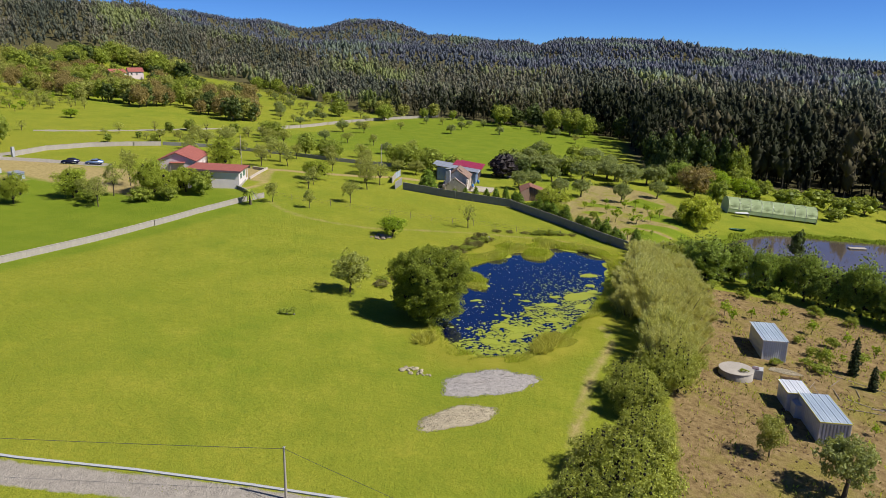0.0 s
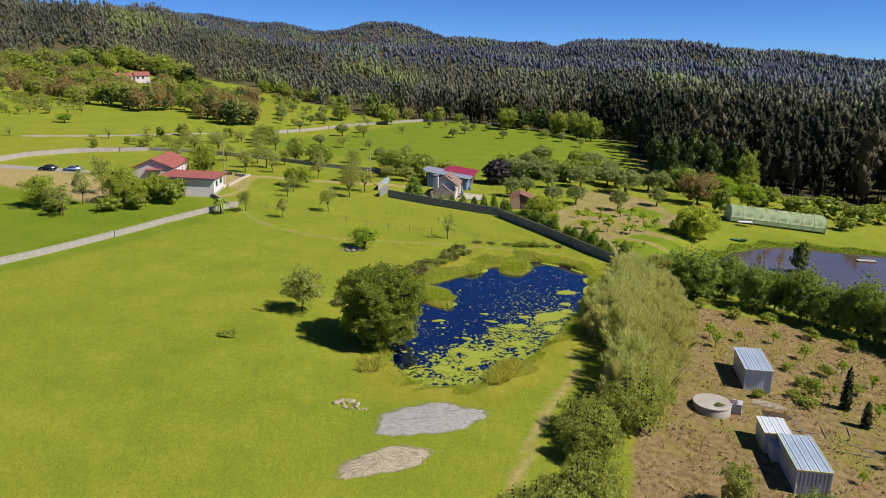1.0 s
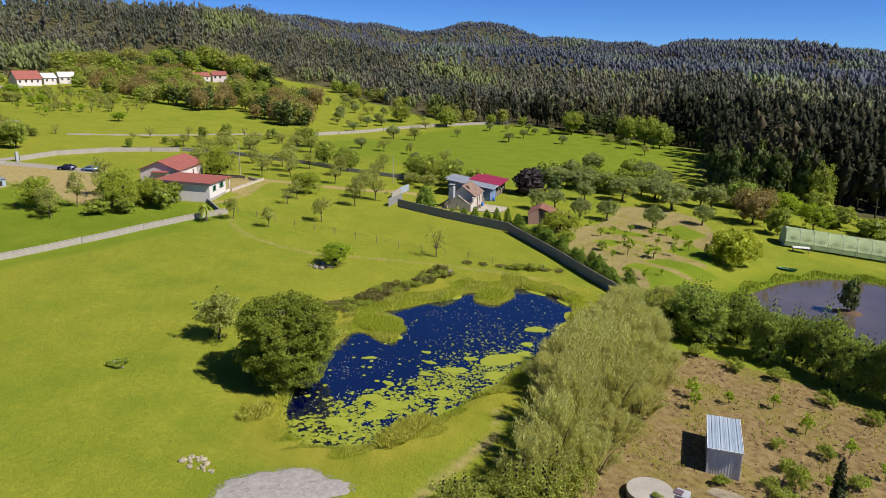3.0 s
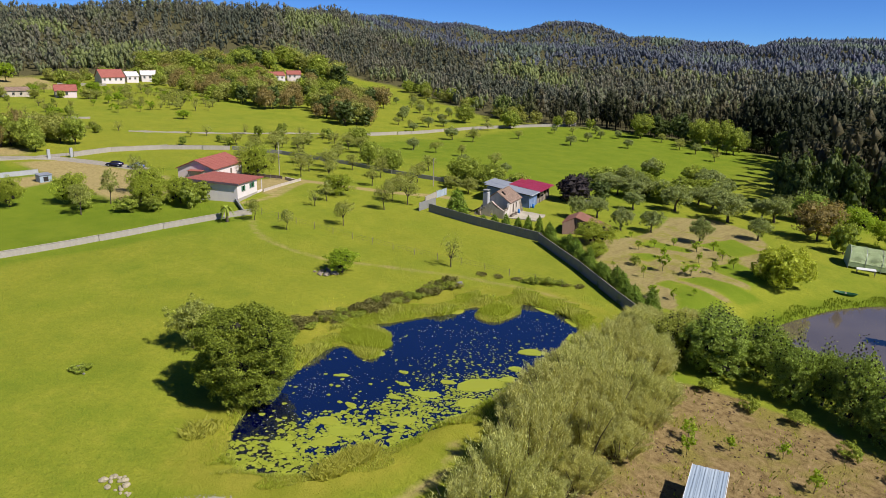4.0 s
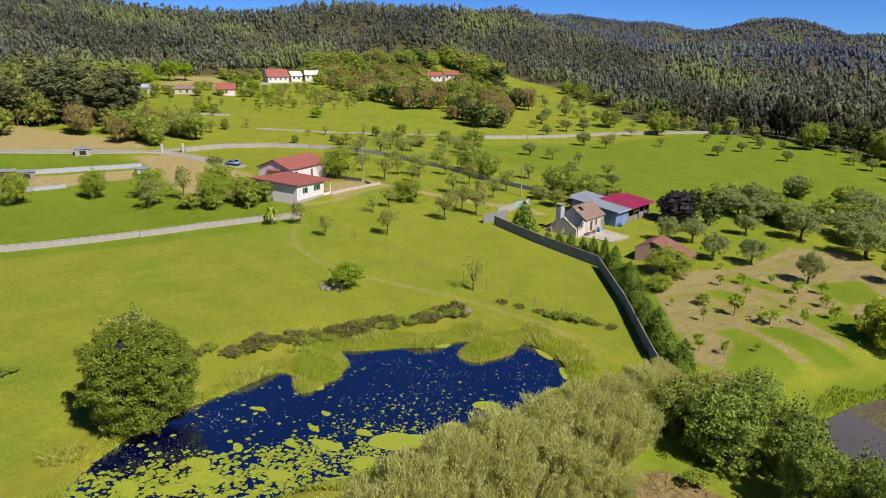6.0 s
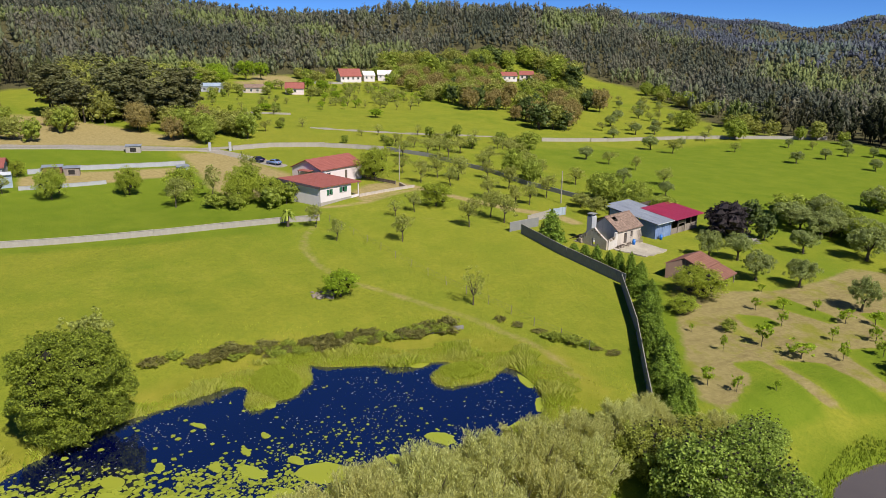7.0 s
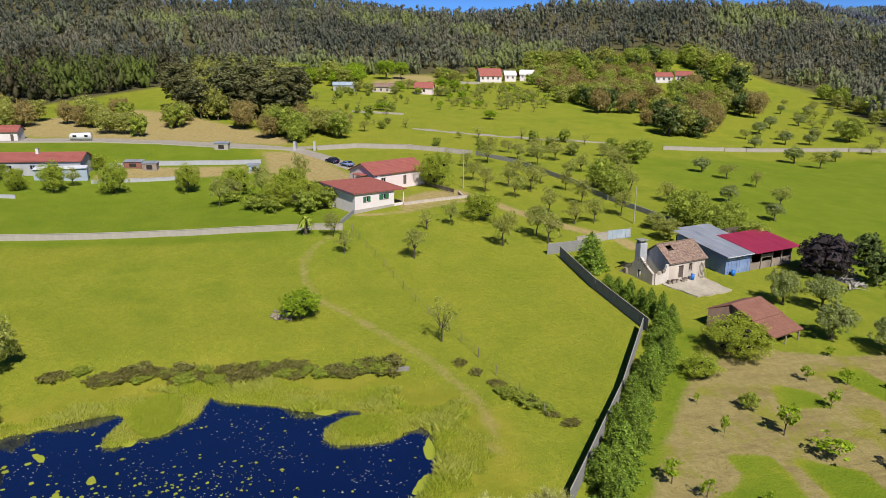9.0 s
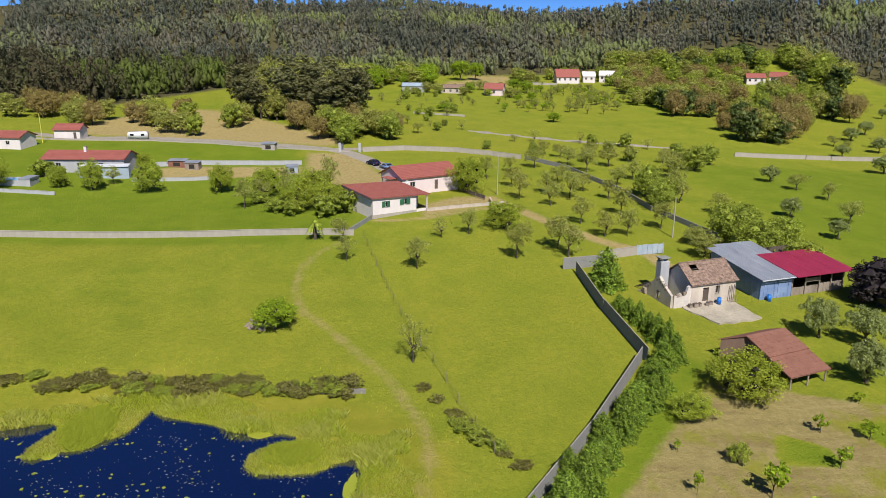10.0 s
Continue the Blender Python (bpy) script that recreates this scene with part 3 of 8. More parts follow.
def leaf_quads(rng, centres, normals, size, long=1.6):
    """One bent diamond of foliage at each place, facing roughly along its normal."""
    n = len(centres)
    nrm = normals + rng.normal(0, 0.95, (n, 3))
    nrm /= np.linalg.norm(nrm, axis=1)[:, None] + 1e-9
    u = np.cross(nrm, rng.normal(0, 1, (n, 3)))
    u /= np.linalg.norm(u, axis=1)[:, None] + 1e-9
    w = np.cross(nrm, u)
    s = size * rng.uniform(0.6, 1.35, (n, 1))
    v = np.stack([centres - u * s * long / 2, centres + w * s / 2 + nrm * s * 0.12, centres + u * s * long / 2, centres - w * s / 2 + nrm * s * 0.12], 1)
    return v.reshape(-1, 3), np.arange(4 * n).reshape(-1, 4)


def crown_arrays(rng, blobs, leaves, size, long=1.6, droop=0.0, core=0.25, clumps=90, clump=0.30):
    """Leaves in clumps over the outsides of lobes, thinner within, with ragged edges."""
    blobs = np.array(blobs, float)
    area = blobs[:, 3] ** 2
    which = rng.choice(len(blobs), clumps, p=area / area.sum())
    d = rng.normal(0, 1, (clumps, 3))
    d[:, 2] = np.where(d[:, 2] < -0.6, -d[:, 2] * 0.4, d[:, 2])
    d /= np.linalg.norm(d, axis=1)[:, None]
    rad = np.where(rng.random(clumps) < core, rng.uniform(0.3, 0.8, clumps), rng.normal(0.92, 0.12, clumps))
    b = blobs[which]
    centre = b[:, :3] + d * (rad * b[:, 3])[:, None] * np.array([1, 1, 0.9])
    size_c = b[:, 3] * clump * rng.uniform(0.65, 1.35, clumps)
    k = rng.choice(clumps, leaves, p=size_c ** 2 / (size_c ** 2).sum())
    e = rng.normal(0, 1, (leaves, 3)) + d[k] * 0.9
    e /= np.linalg.norm(e, axis=1)[:, None]
    c = centre[k] + e * (size_c[k] * (0.25 + 0.95 * rng.random(leaves) ** 0.6))[:, None] * np.array([1, 1, 0.8])
    c[:, 2] -= droop * rng.random(leaves) * np.hypot(d[k][:, 0], d[k][:, 1])
    nrm = e * 0.8 + d[k] * 0.5 + np.array([0, 0, 0.35 - droop * 0.3])
    return leaf_quads(rng, c, nrm, size, long)


def fan_arrays(rng, h, w, leaves, size):
    """A thicket of upright stems that lean outwards, set with narrow leaves."""
    stems = 70
    a, r = rng.uniform(0, 6.283, stems), np.sqrt(rng.random(stems))
    foot = np.stack([r * np.cos(a) * w * 0.22, r * np.sin(a) * w * 0.22, np.zeros(stems)], 1)
    tip_h = h * (1 - 0.38 * r ** 2) * rng.uniform(0.75, 1.08, stems)
    tip = np.stack([r * np.cos(a) * w * 0.5, r * np.sin(a) * w * 0.5, tip_h], 1) + rng.normal(0, 0.25, (stems, 3))
    k = rng.integers(0, stems, leaves)
    f = rng.random(leaves) ** 0.65
    bow = np.array([0, 0, 1.0]) * (np.sin(f * np.pi) * 0.10 * h)[:, None]
    c = foot[k] + (tip[k] - foot[k]) * f[:, None] + bow + rng.normal(0, 0.16, (leaves, 3)) * (0.5 + f[:, None]) * w * 0.12
    d = tip[k] - foot[k]
    d /= np.linalg.norm(d, axis=1)[:, None]
    u = d + rng.normal(0, 0.38, (leaves, 3))
    u /= np.linalg.norm(u, axis=1)[:, None]
    n = np.cross(u, rng.normal(0, 1, (leaves, 3)))
    n /= np.linalg.norm(n, axis=1)[:, None] + 1e-9
    s = size * rng.uniform(0.6, 1.4, (leaves, 1))
    v = np.stack([c - u * s * 0.5, c + n * s * 0.095, c + u * s * 0.5, c - n * s * 0.095], 1)
    return v.reshape(-1, 3), np.arange(4 * leaves).reshape(-1, 4)


def fan_meshes(kind, seed, h, w, leaves, size, material):
    rng = np.random.default_rng(seed)
    cv, cq = fan_arrays(rng, h, w, leaves, size)
    pieces = []
    for k in range(9):
        a = k * 2.4
        e = (0.36 * w * math.cos(a) * (k % 3 + 1) / 3, 0.36 * w * math.sin(a) * (k % 3 + 1) / 3, h * 0.8)
        pieces.append(tube_arrays([(e[0] * 0.3, e[1] * 0.3, -0.3), (e[0] * 0.6, e[1] * 0.6, h * 0.4), e], [0.09, 0.06, 0.02], 5))
    tv, tq = joined(pieces)
    KINDS.setdefault(kind, []).append((fast_mesh("trunk", tv, tq, M["bark"], True), fast_mesh("crown", cv, cq, M[material]), h, w))


def lobes(rng, h, w, base, count, spread=0.62, squash=1.0):
    """Lobe centres and radii that fill a crown of height h, width w above base."""
    out = [(0, 0, base + (h - base) * 0.5, w * 0.33)]
    for k in range(count):
        a = 2.4 * k + rng.uniform(-0.5, 0.5)
        f = (k + 0.5) / count
        ring = math.sqrt(1 - ((f - 0.48) / 0.62) ** 2) * spread * w / 2 * rng.uniform(0.75, 1.12)
        r = w * rng.uniform(0.17, 0.25) * squash
        z = base + r * 0.7 + (h - base - 1.6 * r) * f
        out.append((ring * math.cos(a), ring * math.sin(a), z, r))
    return out


def trunk_arrays(rng, h, r, fork, blobs, limbs=6):
    bend = rng.normal(0, 0.10 * fork, 2)
    stem = [(0, 0, -0.25), (bend[0] * 0.3, bend[1] * 0.3, fork * 0.5), (bend[0], bend[1], fork)]
    pieces = [tube_arrays(stem, [r * 1.35, r, r * 0.85], 7)]
    ends = sorted(blobs[1:], key=lambda b: -b[3])[:limbs]
    for b in ends:
        e = np.array(b[:3])
        s = np.array(stem[-1], float) * 0.7 + np.array(stem[-2], float) * 0.3
        m = (s + e) / 2 + np.array([0, 0, 0.12 * h]) * rng.uniform(0.0, 0.8)
        pieces.append(tube_arrays([s, m, e], [r * 0.6, r * 0.35, r * 0.12], 5))
    return joined(pieces)


KINDS = {}


def tree_meshes(kind, seed, h, w, base, trunk_r, leaves, size, material, count=9, long=1.6, droop=0.0, spread=0.62, fork=None, limbs=6, core=0.25, clumps=90, clump=0.34, mass=0.0, shoots=0):
    """A trunk mesh and a crown mesh of one tree of that kind."""
    rng = np.random.default_rng(seed)
    b = lobes(rng, h * (0.84 if shoots else 1), w, base, count, spread)
    for k in range(9 if shoots else 0):
        # a skirt of low branches
        b.append((0.34 * w * math.cos(0.7 * k), 0.34 * w * math.sin(0.7 * k), rng.uniform(0.10, 0.2) * h, w * rng.uniform(0.11, 0.15)))
    for k in range(shoots):
        # upright leading shoots that break the outline
        a, f = 2.4 * k, math.sqrt((k + 0.5) / shoots)
        top = h * (1.06 - 0.34 * f) * rng.uniform(0.90, 1.14)
        for up in (0.0, 0.09, 0.17):
            b.append((0.40 * w * f * math.cos(a), 0.40 * w * f * math.sin(a), top - up * h, w * (0.045 + 0.25 * up)))
    cv, cq = crown_arrays(rng, b, leaves, size, long, droop, core, clumps, clump)
    tv, tq = trunk_arrays(rng, h, trunk_r, fork or base * 1.05 + 0.1 * h, b, limbs)
    extra = 0
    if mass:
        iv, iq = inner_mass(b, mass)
        # fine-leaved crowns get near-black lumps, their shade put into the colour
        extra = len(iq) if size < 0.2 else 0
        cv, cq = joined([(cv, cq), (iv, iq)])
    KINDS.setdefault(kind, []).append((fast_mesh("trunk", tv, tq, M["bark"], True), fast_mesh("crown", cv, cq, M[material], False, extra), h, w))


def spire_meshes(kind, seed, h, w, leaves, size, material, base=0.2, power=0.8):
    """A pointed conifer: sprays on whorls that shorten upwards."""
    rng = np.random.default_rng(seed)
    # drooping branches in whorls, each set with sprays
    whorls, arms = 13, 9
    k = rng.choice(whorls * arms, leaves, p=np.repeat((whorls - np.arange(whorls)) + 1.5, arms) / np.repeat((whorls - np.arange(whorls)) + 1.5, arms).sum())
    f = (k // arms + rng.uniform(-0.3, 0.3, whorls * arms)[k]) / whorls
    f = np.clip(f, 0, 0.97)
    a = (k % arms) * 2 * np.pi / arms + (k // arms) * 1.3 + rng.uniform(-0.25, 0.25, whorls * arms)[k]
    s = rng.random(leaves) ** 0.6
    rad = w / 2 * (1 - f) ** power * rng.uniform(0.72, 1.2, whorls * arms)[k] * s + 0.02
    c = np.stack([rad * np.cos(a), rad * np.sin(a), base + f * (h - base) - 0.28 * rad * s], 1) + rng.normal(0, 0.06, (leaves, 3)) * (0.6 + s[:, None]) * w * 0.4
    c[:, 2] = np.maximum(c[:, 2], 0.05)
    top = rng.random(leaves) < 0.02
    c[top] = np.stack([rng.normal(0, 0.04, top.sum()), rng.normal(0, 0.04, top.sum()), rng.uniform(0.9, 1.04, top.sum()) * h], 1)
    nrm = np.stack([np.cos(a), np.sin(a), np.full(leaves, 0.7)], 1)
    cv, cq = leaf_quads(rng, c, nrm, size, 2.2)
    tv, tq = tube_arrays([(0, 0, -0.2), (0, 0, h * 0.5), (0, 0, h * 0.93)], [h * 0.02 + 0.04, h * 0.014 + 0.02, 0.02], 6)
    KINDS.setdefault(kind, []).append((fast_mesh("trunk", tv, tq, M["bark"], True), fast_mesh("crown", cv, cq, M[material]), h, w))


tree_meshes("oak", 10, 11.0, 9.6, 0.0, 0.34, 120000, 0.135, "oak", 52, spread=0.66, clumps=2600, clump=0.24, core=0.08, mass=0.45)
for s in range(4):
    tree_meshes("olive", 20 + s, 5.2, 6.2, 1.2, 0.22, 5200, 0.165, "olive", 14, 2.0, clumps=130)
for s in range(4):
    tree_meshes("fruit", 30 + s, 5.2, 3.9, 1.2, 0.09, 1500, 0.14, "fruit", 10, 1.8, core=0.5, clumps=70, clump=0.48, limbs=10)
for s in range(3):
    tree_meshes("fresh", 40 + s, 6.2, 6.2, 0.9, 0.16, 6000, 0.17, "fresh", 14, clumps=160, clump=0.42, mass=0.35)
for s in range(3):
    fan_meshes("willow", 50 + s, 6.4, 7.6, 23000, 0.31, "willow")
for s in range(2):
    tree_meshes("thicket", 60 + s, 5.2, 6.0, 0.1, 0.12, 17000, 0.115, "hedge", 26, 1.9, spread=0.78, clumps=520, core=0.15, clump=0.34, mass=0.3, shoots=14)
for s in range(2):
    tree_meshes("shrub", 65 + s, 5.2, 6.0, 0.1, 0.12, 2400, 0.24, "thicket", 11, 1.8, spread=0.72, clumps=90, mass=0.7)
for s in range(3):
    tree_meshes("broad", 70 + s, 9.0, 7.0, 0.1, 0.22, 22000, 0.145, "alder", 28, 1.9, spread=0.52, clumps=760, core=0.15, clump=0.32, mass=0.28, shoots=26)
for s in range(3):
    tree_meshes("roundtree", 75 + s, 9.0, 7.0, 0.4, 0.22, 4200, 0.25, "grove", 18, clumps=220, clump=0.42, mass=0.5)
for s in range(3):
    tree_meshes("copse", 85 + s, 8.0, 7.4, 0.2, 0.2, 4200, 0.24, "thicket", 18, clumps=200, core=0.15, clump=0.42, mass=0.5)
for s in range(2):
    tree_meshes("dark", 80 + s, 7.0, 6.0, 0.2, 0.18, 3000, 0.28, "dark", 14, clumps=130, mass=0.6)
for s in range(2):
    tree_meshes("purple", 90 + s, 6.5, 6.0, 0.05, 0.16, 7000, 0.22, "purple", 24, clumps=260, mass=0.8)
for s in range(3):
    tree_meshes("russet", 95 + s, 8.5, 9.0, 0.4, 0.2, 4600, 0.26, "russet", 18, clumps=230, clump=0.42, mass=0.5)
tree_meshes("weeping", 100, 7.2, 9.2, 0.1, 0.2, 9000, 0.22, "weep", 14, 2.8, 1.3, spread=0.66, clumps=170, mass=0.5)
for s in range(3):
    tree_meshes("bush", 110 + s, 1.8, 2.4, 0.02, 0.05, 1300, 0.12, "thicket", 8, 1.7, limbs=3, clumps=60, core=0.35, clump=0.42)
for s in range(4):
    tree_meshes("bramble", 115 + s, 1.2, 2.2, 0.0, 0.03, 900, 0.13, "bramble", 9, 1.8, limbs=4, core=0.4, clumps=60, clump=0.45, spread=0.85)
for s in range(3):
    tree_meshes("sapling", 120 + s, 2.2, 1.7, 0.5, 0.035, 420, 0.12, "fresh", 7, 1.8, limbs=4, core=0.6, clumps=30, clump=0.45)
for s in range(4):
    spire_meshes("conifer", 130 + s, 4.6, 3.4, 6500, 0.12, "conifer", 0.0, 0.5)
spire_meshes("cypress", 140, 5.0, 1.15, 2600, 0.13, "cypress", 0.05, 0.28)
for s in range(3):
    tree_meshes("bare", 150 + s, 6.0, 4.6, 1.0, 0.11, 420, 0.16, "fruit", 11, 2.0, limbs=11, core=0.6, clumps=60, clump=0.45)

for s in range(2):
    tree_meshes("garden", 180 + s, 6.2, 6.2, 0.15, 0.16, 11000, 0.13, "leafgreen", 18, 1.8, clumps=230, core=0.2, clump=0.42, mass=0.3)
tree_meshes("orchard", 170, 6.0, 5.2, 0.7, 0.12, 4200, 0.17, "fruit", 13, 1.8, limbs=9, core=0.3, clumps=120, clump=0.42)
for s in range(3):
    tree_meshes("eucalyptus", 160 + s, 14.0, 5.2, 3.0, 0.16, 2600, 0.30, "pine", 18, 2.0, spread=0.6, clumps=120, clump=0.46, mass=0.4)

NAMES = {
    "eucalyptus": ("eucalyptus_tree", "tall grey-green eucalyptus on the slope", "tree"),
    "oak": ("oak_tree", "dense dark-green round oak on the meadow beside the pond", "tree"),
    "olive": ("olive_tree", "grey-green olive tree with a round crown in the orchard grass", "tree"),
    "fruit": ("fruit_tree", "thin light-green fruit tree standing in the grass", "tree"),
    "garden": ("broadleaf_tree", "broad yellow-green leafy tree in the garden grass", "tree"),
    "orchard": ("fruit_tree", "light-green open fruit tree on the meadow", "tree"),
    "fresh": ("broadleaf_tree", "fresh bright-green leafy tree on the lawn", "tree"),
    "willow": ("willow_tree", "tall grey-green willow in the hedgerow beside the pond", "tree"),
    "thicket": ("hedge_bush", "dense green hedge bush along the plot edge", "bush"),
    "broad": ("broadleaf_tree", "green broadleaf tree in the row by the muddy pond", "tree"),
    "shrub": ("hedge_bush", "dense green bush at the field edge", "bush"),
    "roundtree": ("broadleaf_tree", "rounded green broadleaf tree on the slope", "tree"),
    "copse": ("broadleaf_tree", "dense mid-green broadleaf tree in the grove", "tree"),
    "dark": ("evergreen_tree", "very dark evergreen tree", "tree"),
    "purple": ("plum_tree", "dark purple-leaved plum tree near the barn", "tree"),
    "russet": ("russet_tree", "russet-brown leafy tree at the edge of the wood", "tree"),
    "weeping": ("weeping_willow", "yellow-green weeping willow on the orchard lawn", "tree"),
    "bramble": ("bramble", "low dark bramble thicket", "bush"),
    "bush": ("bush", "low rounded green bush in the grass", "bush"),
    "sapling": ("sapling", "small young tree planted in bare soil", "tree"),
    "conifer": ("hedge_conifer", "green conifer in the hedge behind the boundary fence", "tree"),
    "cypress": ("cypress", "slim dark cypress in the soil plot", "tree"),
    "bare": ("fruit_tree", "half-bare fruit tree with thin branches", "tree"),
}
tree_rng = random.Random(5)


def plant(kind, x, y, h=None, w=None, group="", label=""):
    """A tree of that kind, h metres high and w wide, at a place in plan."""
    tm, cm, h0, w0 = tree_rng.choice(KINDS[kind])
    name, text, cat = NAMES[kind]
    root = empty(name, x, y, None, 0, label or text, cat, group)
    sz = (h or h0 * tree_rng.uniform(0.85, 1.15)) / h0
    sx = (w / w0) if w else sz * tree_rng.uniform(0.9, 1.1)
    root.matrix_world = root.matrix_world @ Matrix.Rotation(tree_rng.uniform(0, 6.28), 4, "Z") @ Matrix.Diagonal((sx, sx * tree_rng.uniform(0.92, 1.08), sz, 1))
    part("trunk", tm, None, root)
    part("crown", cm, None, root)
    return root


# the single trees of the meadow
plant("oak", -39.7, 85.0, 10.2, 9.6)
plant("orchard", -53.4, 86.6, 6.4, 5.4, label="light-green open fruit tree casting shade on the meadow")
for x, y, h, w in [(-96.9, 125.9, 4.9, 3.3), (-88.2, 127.1, 4.2, 2.9), (-84.6, 138.3, 5.4, 4.0), (-101.2, 148.1, 4.8, 3.4), (-89.7, 154.8, 6.8, 4.6), (-95.1, 162.7, 6.6, 5.0), (-91.0, 163.6, 6.2, 5.4)]:
    plant("fruit", x, y, h, w, "fruit trees of the upper meadow")
plant("bare", -54.9, 136.7, 6.2, 4.2, "fruit trees of the upper meadow")
plant("bare", -99.2, 143.0, 4.2, 3.9, "fruit trees of the upper meadow")
plant("fresh", -63.8, 119.6, 3.9, 5.6, label="leafy fig bush growing over a heap of stones")
plant("bush", -40.4, 141.4, 1.2, 2.6), plant("bush", -38.6, 142.6, 1.3, 2.6), plant("bush", -37.4, 144.2, 0.9, 2.2), plant("bush", -41.6, 140.6, 0.8, 1.8)

# orchard between the house and the barn
plant("garden", -132.0, 151.2, 8.4, 7.6, "orchard trees by the drive")
plant("garden", -104.9, 154.9, 5.4, 7.2, "orchard trees by the drive", "round dark-leaved bushy tree below the drive")
for x, y, h, w in [(-161.6, 171.5, 5.4, 5.6), (-156.4, 164.3, 4.2, 3.4), (-147.9, 157.2, 5.8, 4.2), (-127.6, 161.7, 6.2, 4.6), (-133.2, 168.9, 5.2, 4.2), (-129.8, 173.2, 6.6, 6.2), (-122.9, 167.5, 5.4, 4.4), (-157.4, 184.2, 6.4, 5.4), (-130.1, 181.9, 4.8, 4.2),
                   (-117.4, 180.7, 6.0, 5.0), (-110.1, 170.5, 5.6, 4.4), (-103.1, 177.5, 5.4, 4.2), (-102.5, 173.1, 5.0, 4.8), (-108.5, 185.8, 6.0, 4.6), (-143.2, 187.8, 4.6, 5.0), (-165.0, 192.1, 5.4, 6.0), (-164.3, 180.8, 5.4, 6.4),
                   (-151.9, 205.0, 5.6, 6.4), (-158.8, 206.0, 5.2, 5.6), (-167.4, 214.0, 4.8, 5.4), (-140.0, 200.0, 5.0, 5.6), (-128.0, 197.0, 5.8, 5.8), (-172.0, 200.0, 4.8, 5.2), (-150.0, 194.0, 5.0, 5.4), (-137.0, 178.0, 4.6, 4.6), (-145.0, 174.0, 5.0, 4.6), (-140.0, 162.0, 5.0, 4.4), (-119.0, 202.0, 4.6, 4.8), (-178.0, 190.0, 4.6, 5.0)]:
    plant("fruit", x, y, h, w, "orchard trees by the drive")
for x, y, h, w in [(-133.1, 191.2, 7.4, 6.2), (-122.0, 190.4, 6.4, 6.0), (-127.4, 193.6, 6.0, 5.6), (-162.0, 214.5, 6.8, 7.0), (-172.0, 222.0, 6.0, 6.4)]:
    plant("copse", x, y, h, w, "bushes along the orchard wall", "dark bushy tree beside the orchard wall")
orng = random.Random(11)

# trees behind the fence, round the ruin and the barn
plant("conifer", -78.2, 166.2, 6.0, 6.0)
for x, y, h, w in [(-92.2, 187.4, 5.2, 5.4), (-98.8, 188.4, 4.2, 4.6), (-98.0, 194.8, 9.4, 8.4), (-91, 196.5, 8.4, 7.6), (-104.5, 199.5, 7.6, 7.2), (-96, 203, 7.4, 7), (-86, 201, 6.4, 6)]:
    plant("copse" if h > 6 else "orchard", x, y, h * 0.85, w, "trees behind the barn", "dense green bushy tree behind the barn" if h > 6 else "")
plant("purple", -71.2, 204.6, 7.6, 8.0), plant("dark", -75.5, 216.2, 6.2, 5.0), plant("dark", -66.5, 210.5, 6.0, 5.0)
plant("garden", -46.8, 172.6, 5.0, 7.8, label="broad yellow-green leafy tree beside the open shed"), plant("garden", -42.2, 164.9, 2.8, 4.4)
for x, y, h, w in [(-61.0, 189.5, 5.2, 4.6), (-58.4, 194.0, 5.0, 5.2), (-49.3, 188.3, 5.0, 5.4), (-37.0, 220.1, 7.0, 9.6), (-50.3, 219.3, 6.4, 7.8), (-57.6, 210.8, 4.8, 5.2), (-44.3, 192.8, 4.8, 5.4), (-33.3, 193.0, 5.4, 4.8), (-32.5, 231, 5.4, 7), (-50, 233.8, 5, 6.5), (-42, 228, 6, 8), (-58, 228, 5.5, 7), (-26, 208, 5, 5)]:
    plant("olive", x, y, h, w, "olive trees of the orchard")
for k in range(26):
    x, y = orng.uniform(-78, -22), orng.uniform(224, 262)
    plant("olive" if orng.random() < 0.6 else "shrub", x, y, orng.uniform(4.5, 6.5), orng.uniform(6, 9), "olive trees of the orchard")
plant("weeping", -12.7, 180.5, 7.4, 9.8), plant("russet", -17, 221, 9.5, 11), plant("broad", -24, 240, 9, 9)
for x, y, h, w in [(-24.1, 151.4, 2.6, 2.2), (-30.3, 160.5, 2.6, 1.1), (-29.7, 166.9, 3.8, 2.9), (-33.6, 175.5, 2.6, 2.0), (-25.1, 168.9, 2.6, 3.8), (-22.7, 173.9, 2.8, 1.8), (-34.9, 166.3, 1.9, 2.3), (-21.5, 180.3, 2.8, 2.2), (-39.4, 177.0, 2.2, 1.8), (-27.5, 178.3, 2.4, 1.6),
                   (-38.0, 181.2, 2.2, 2.3), (-44.8, 184.5, 1.4, 1.6), (-21.6, 153.4, 2.4, 1.5), (-20.2, 158.4, 1.6, 1.0), (-36.6, 161.2, 1.5, 0.9), (-31, 186, 2.6, 2.6), (-25, 184, 2.6, 2.4), (-29, 190, 2.6, 2.4), (-36, 186, 2.0, 1.8)]:
    plant("sapling" if abs(x + 34.9) > 0.1 else "bush", x, y, h, w, "young trees on the tilled plot")

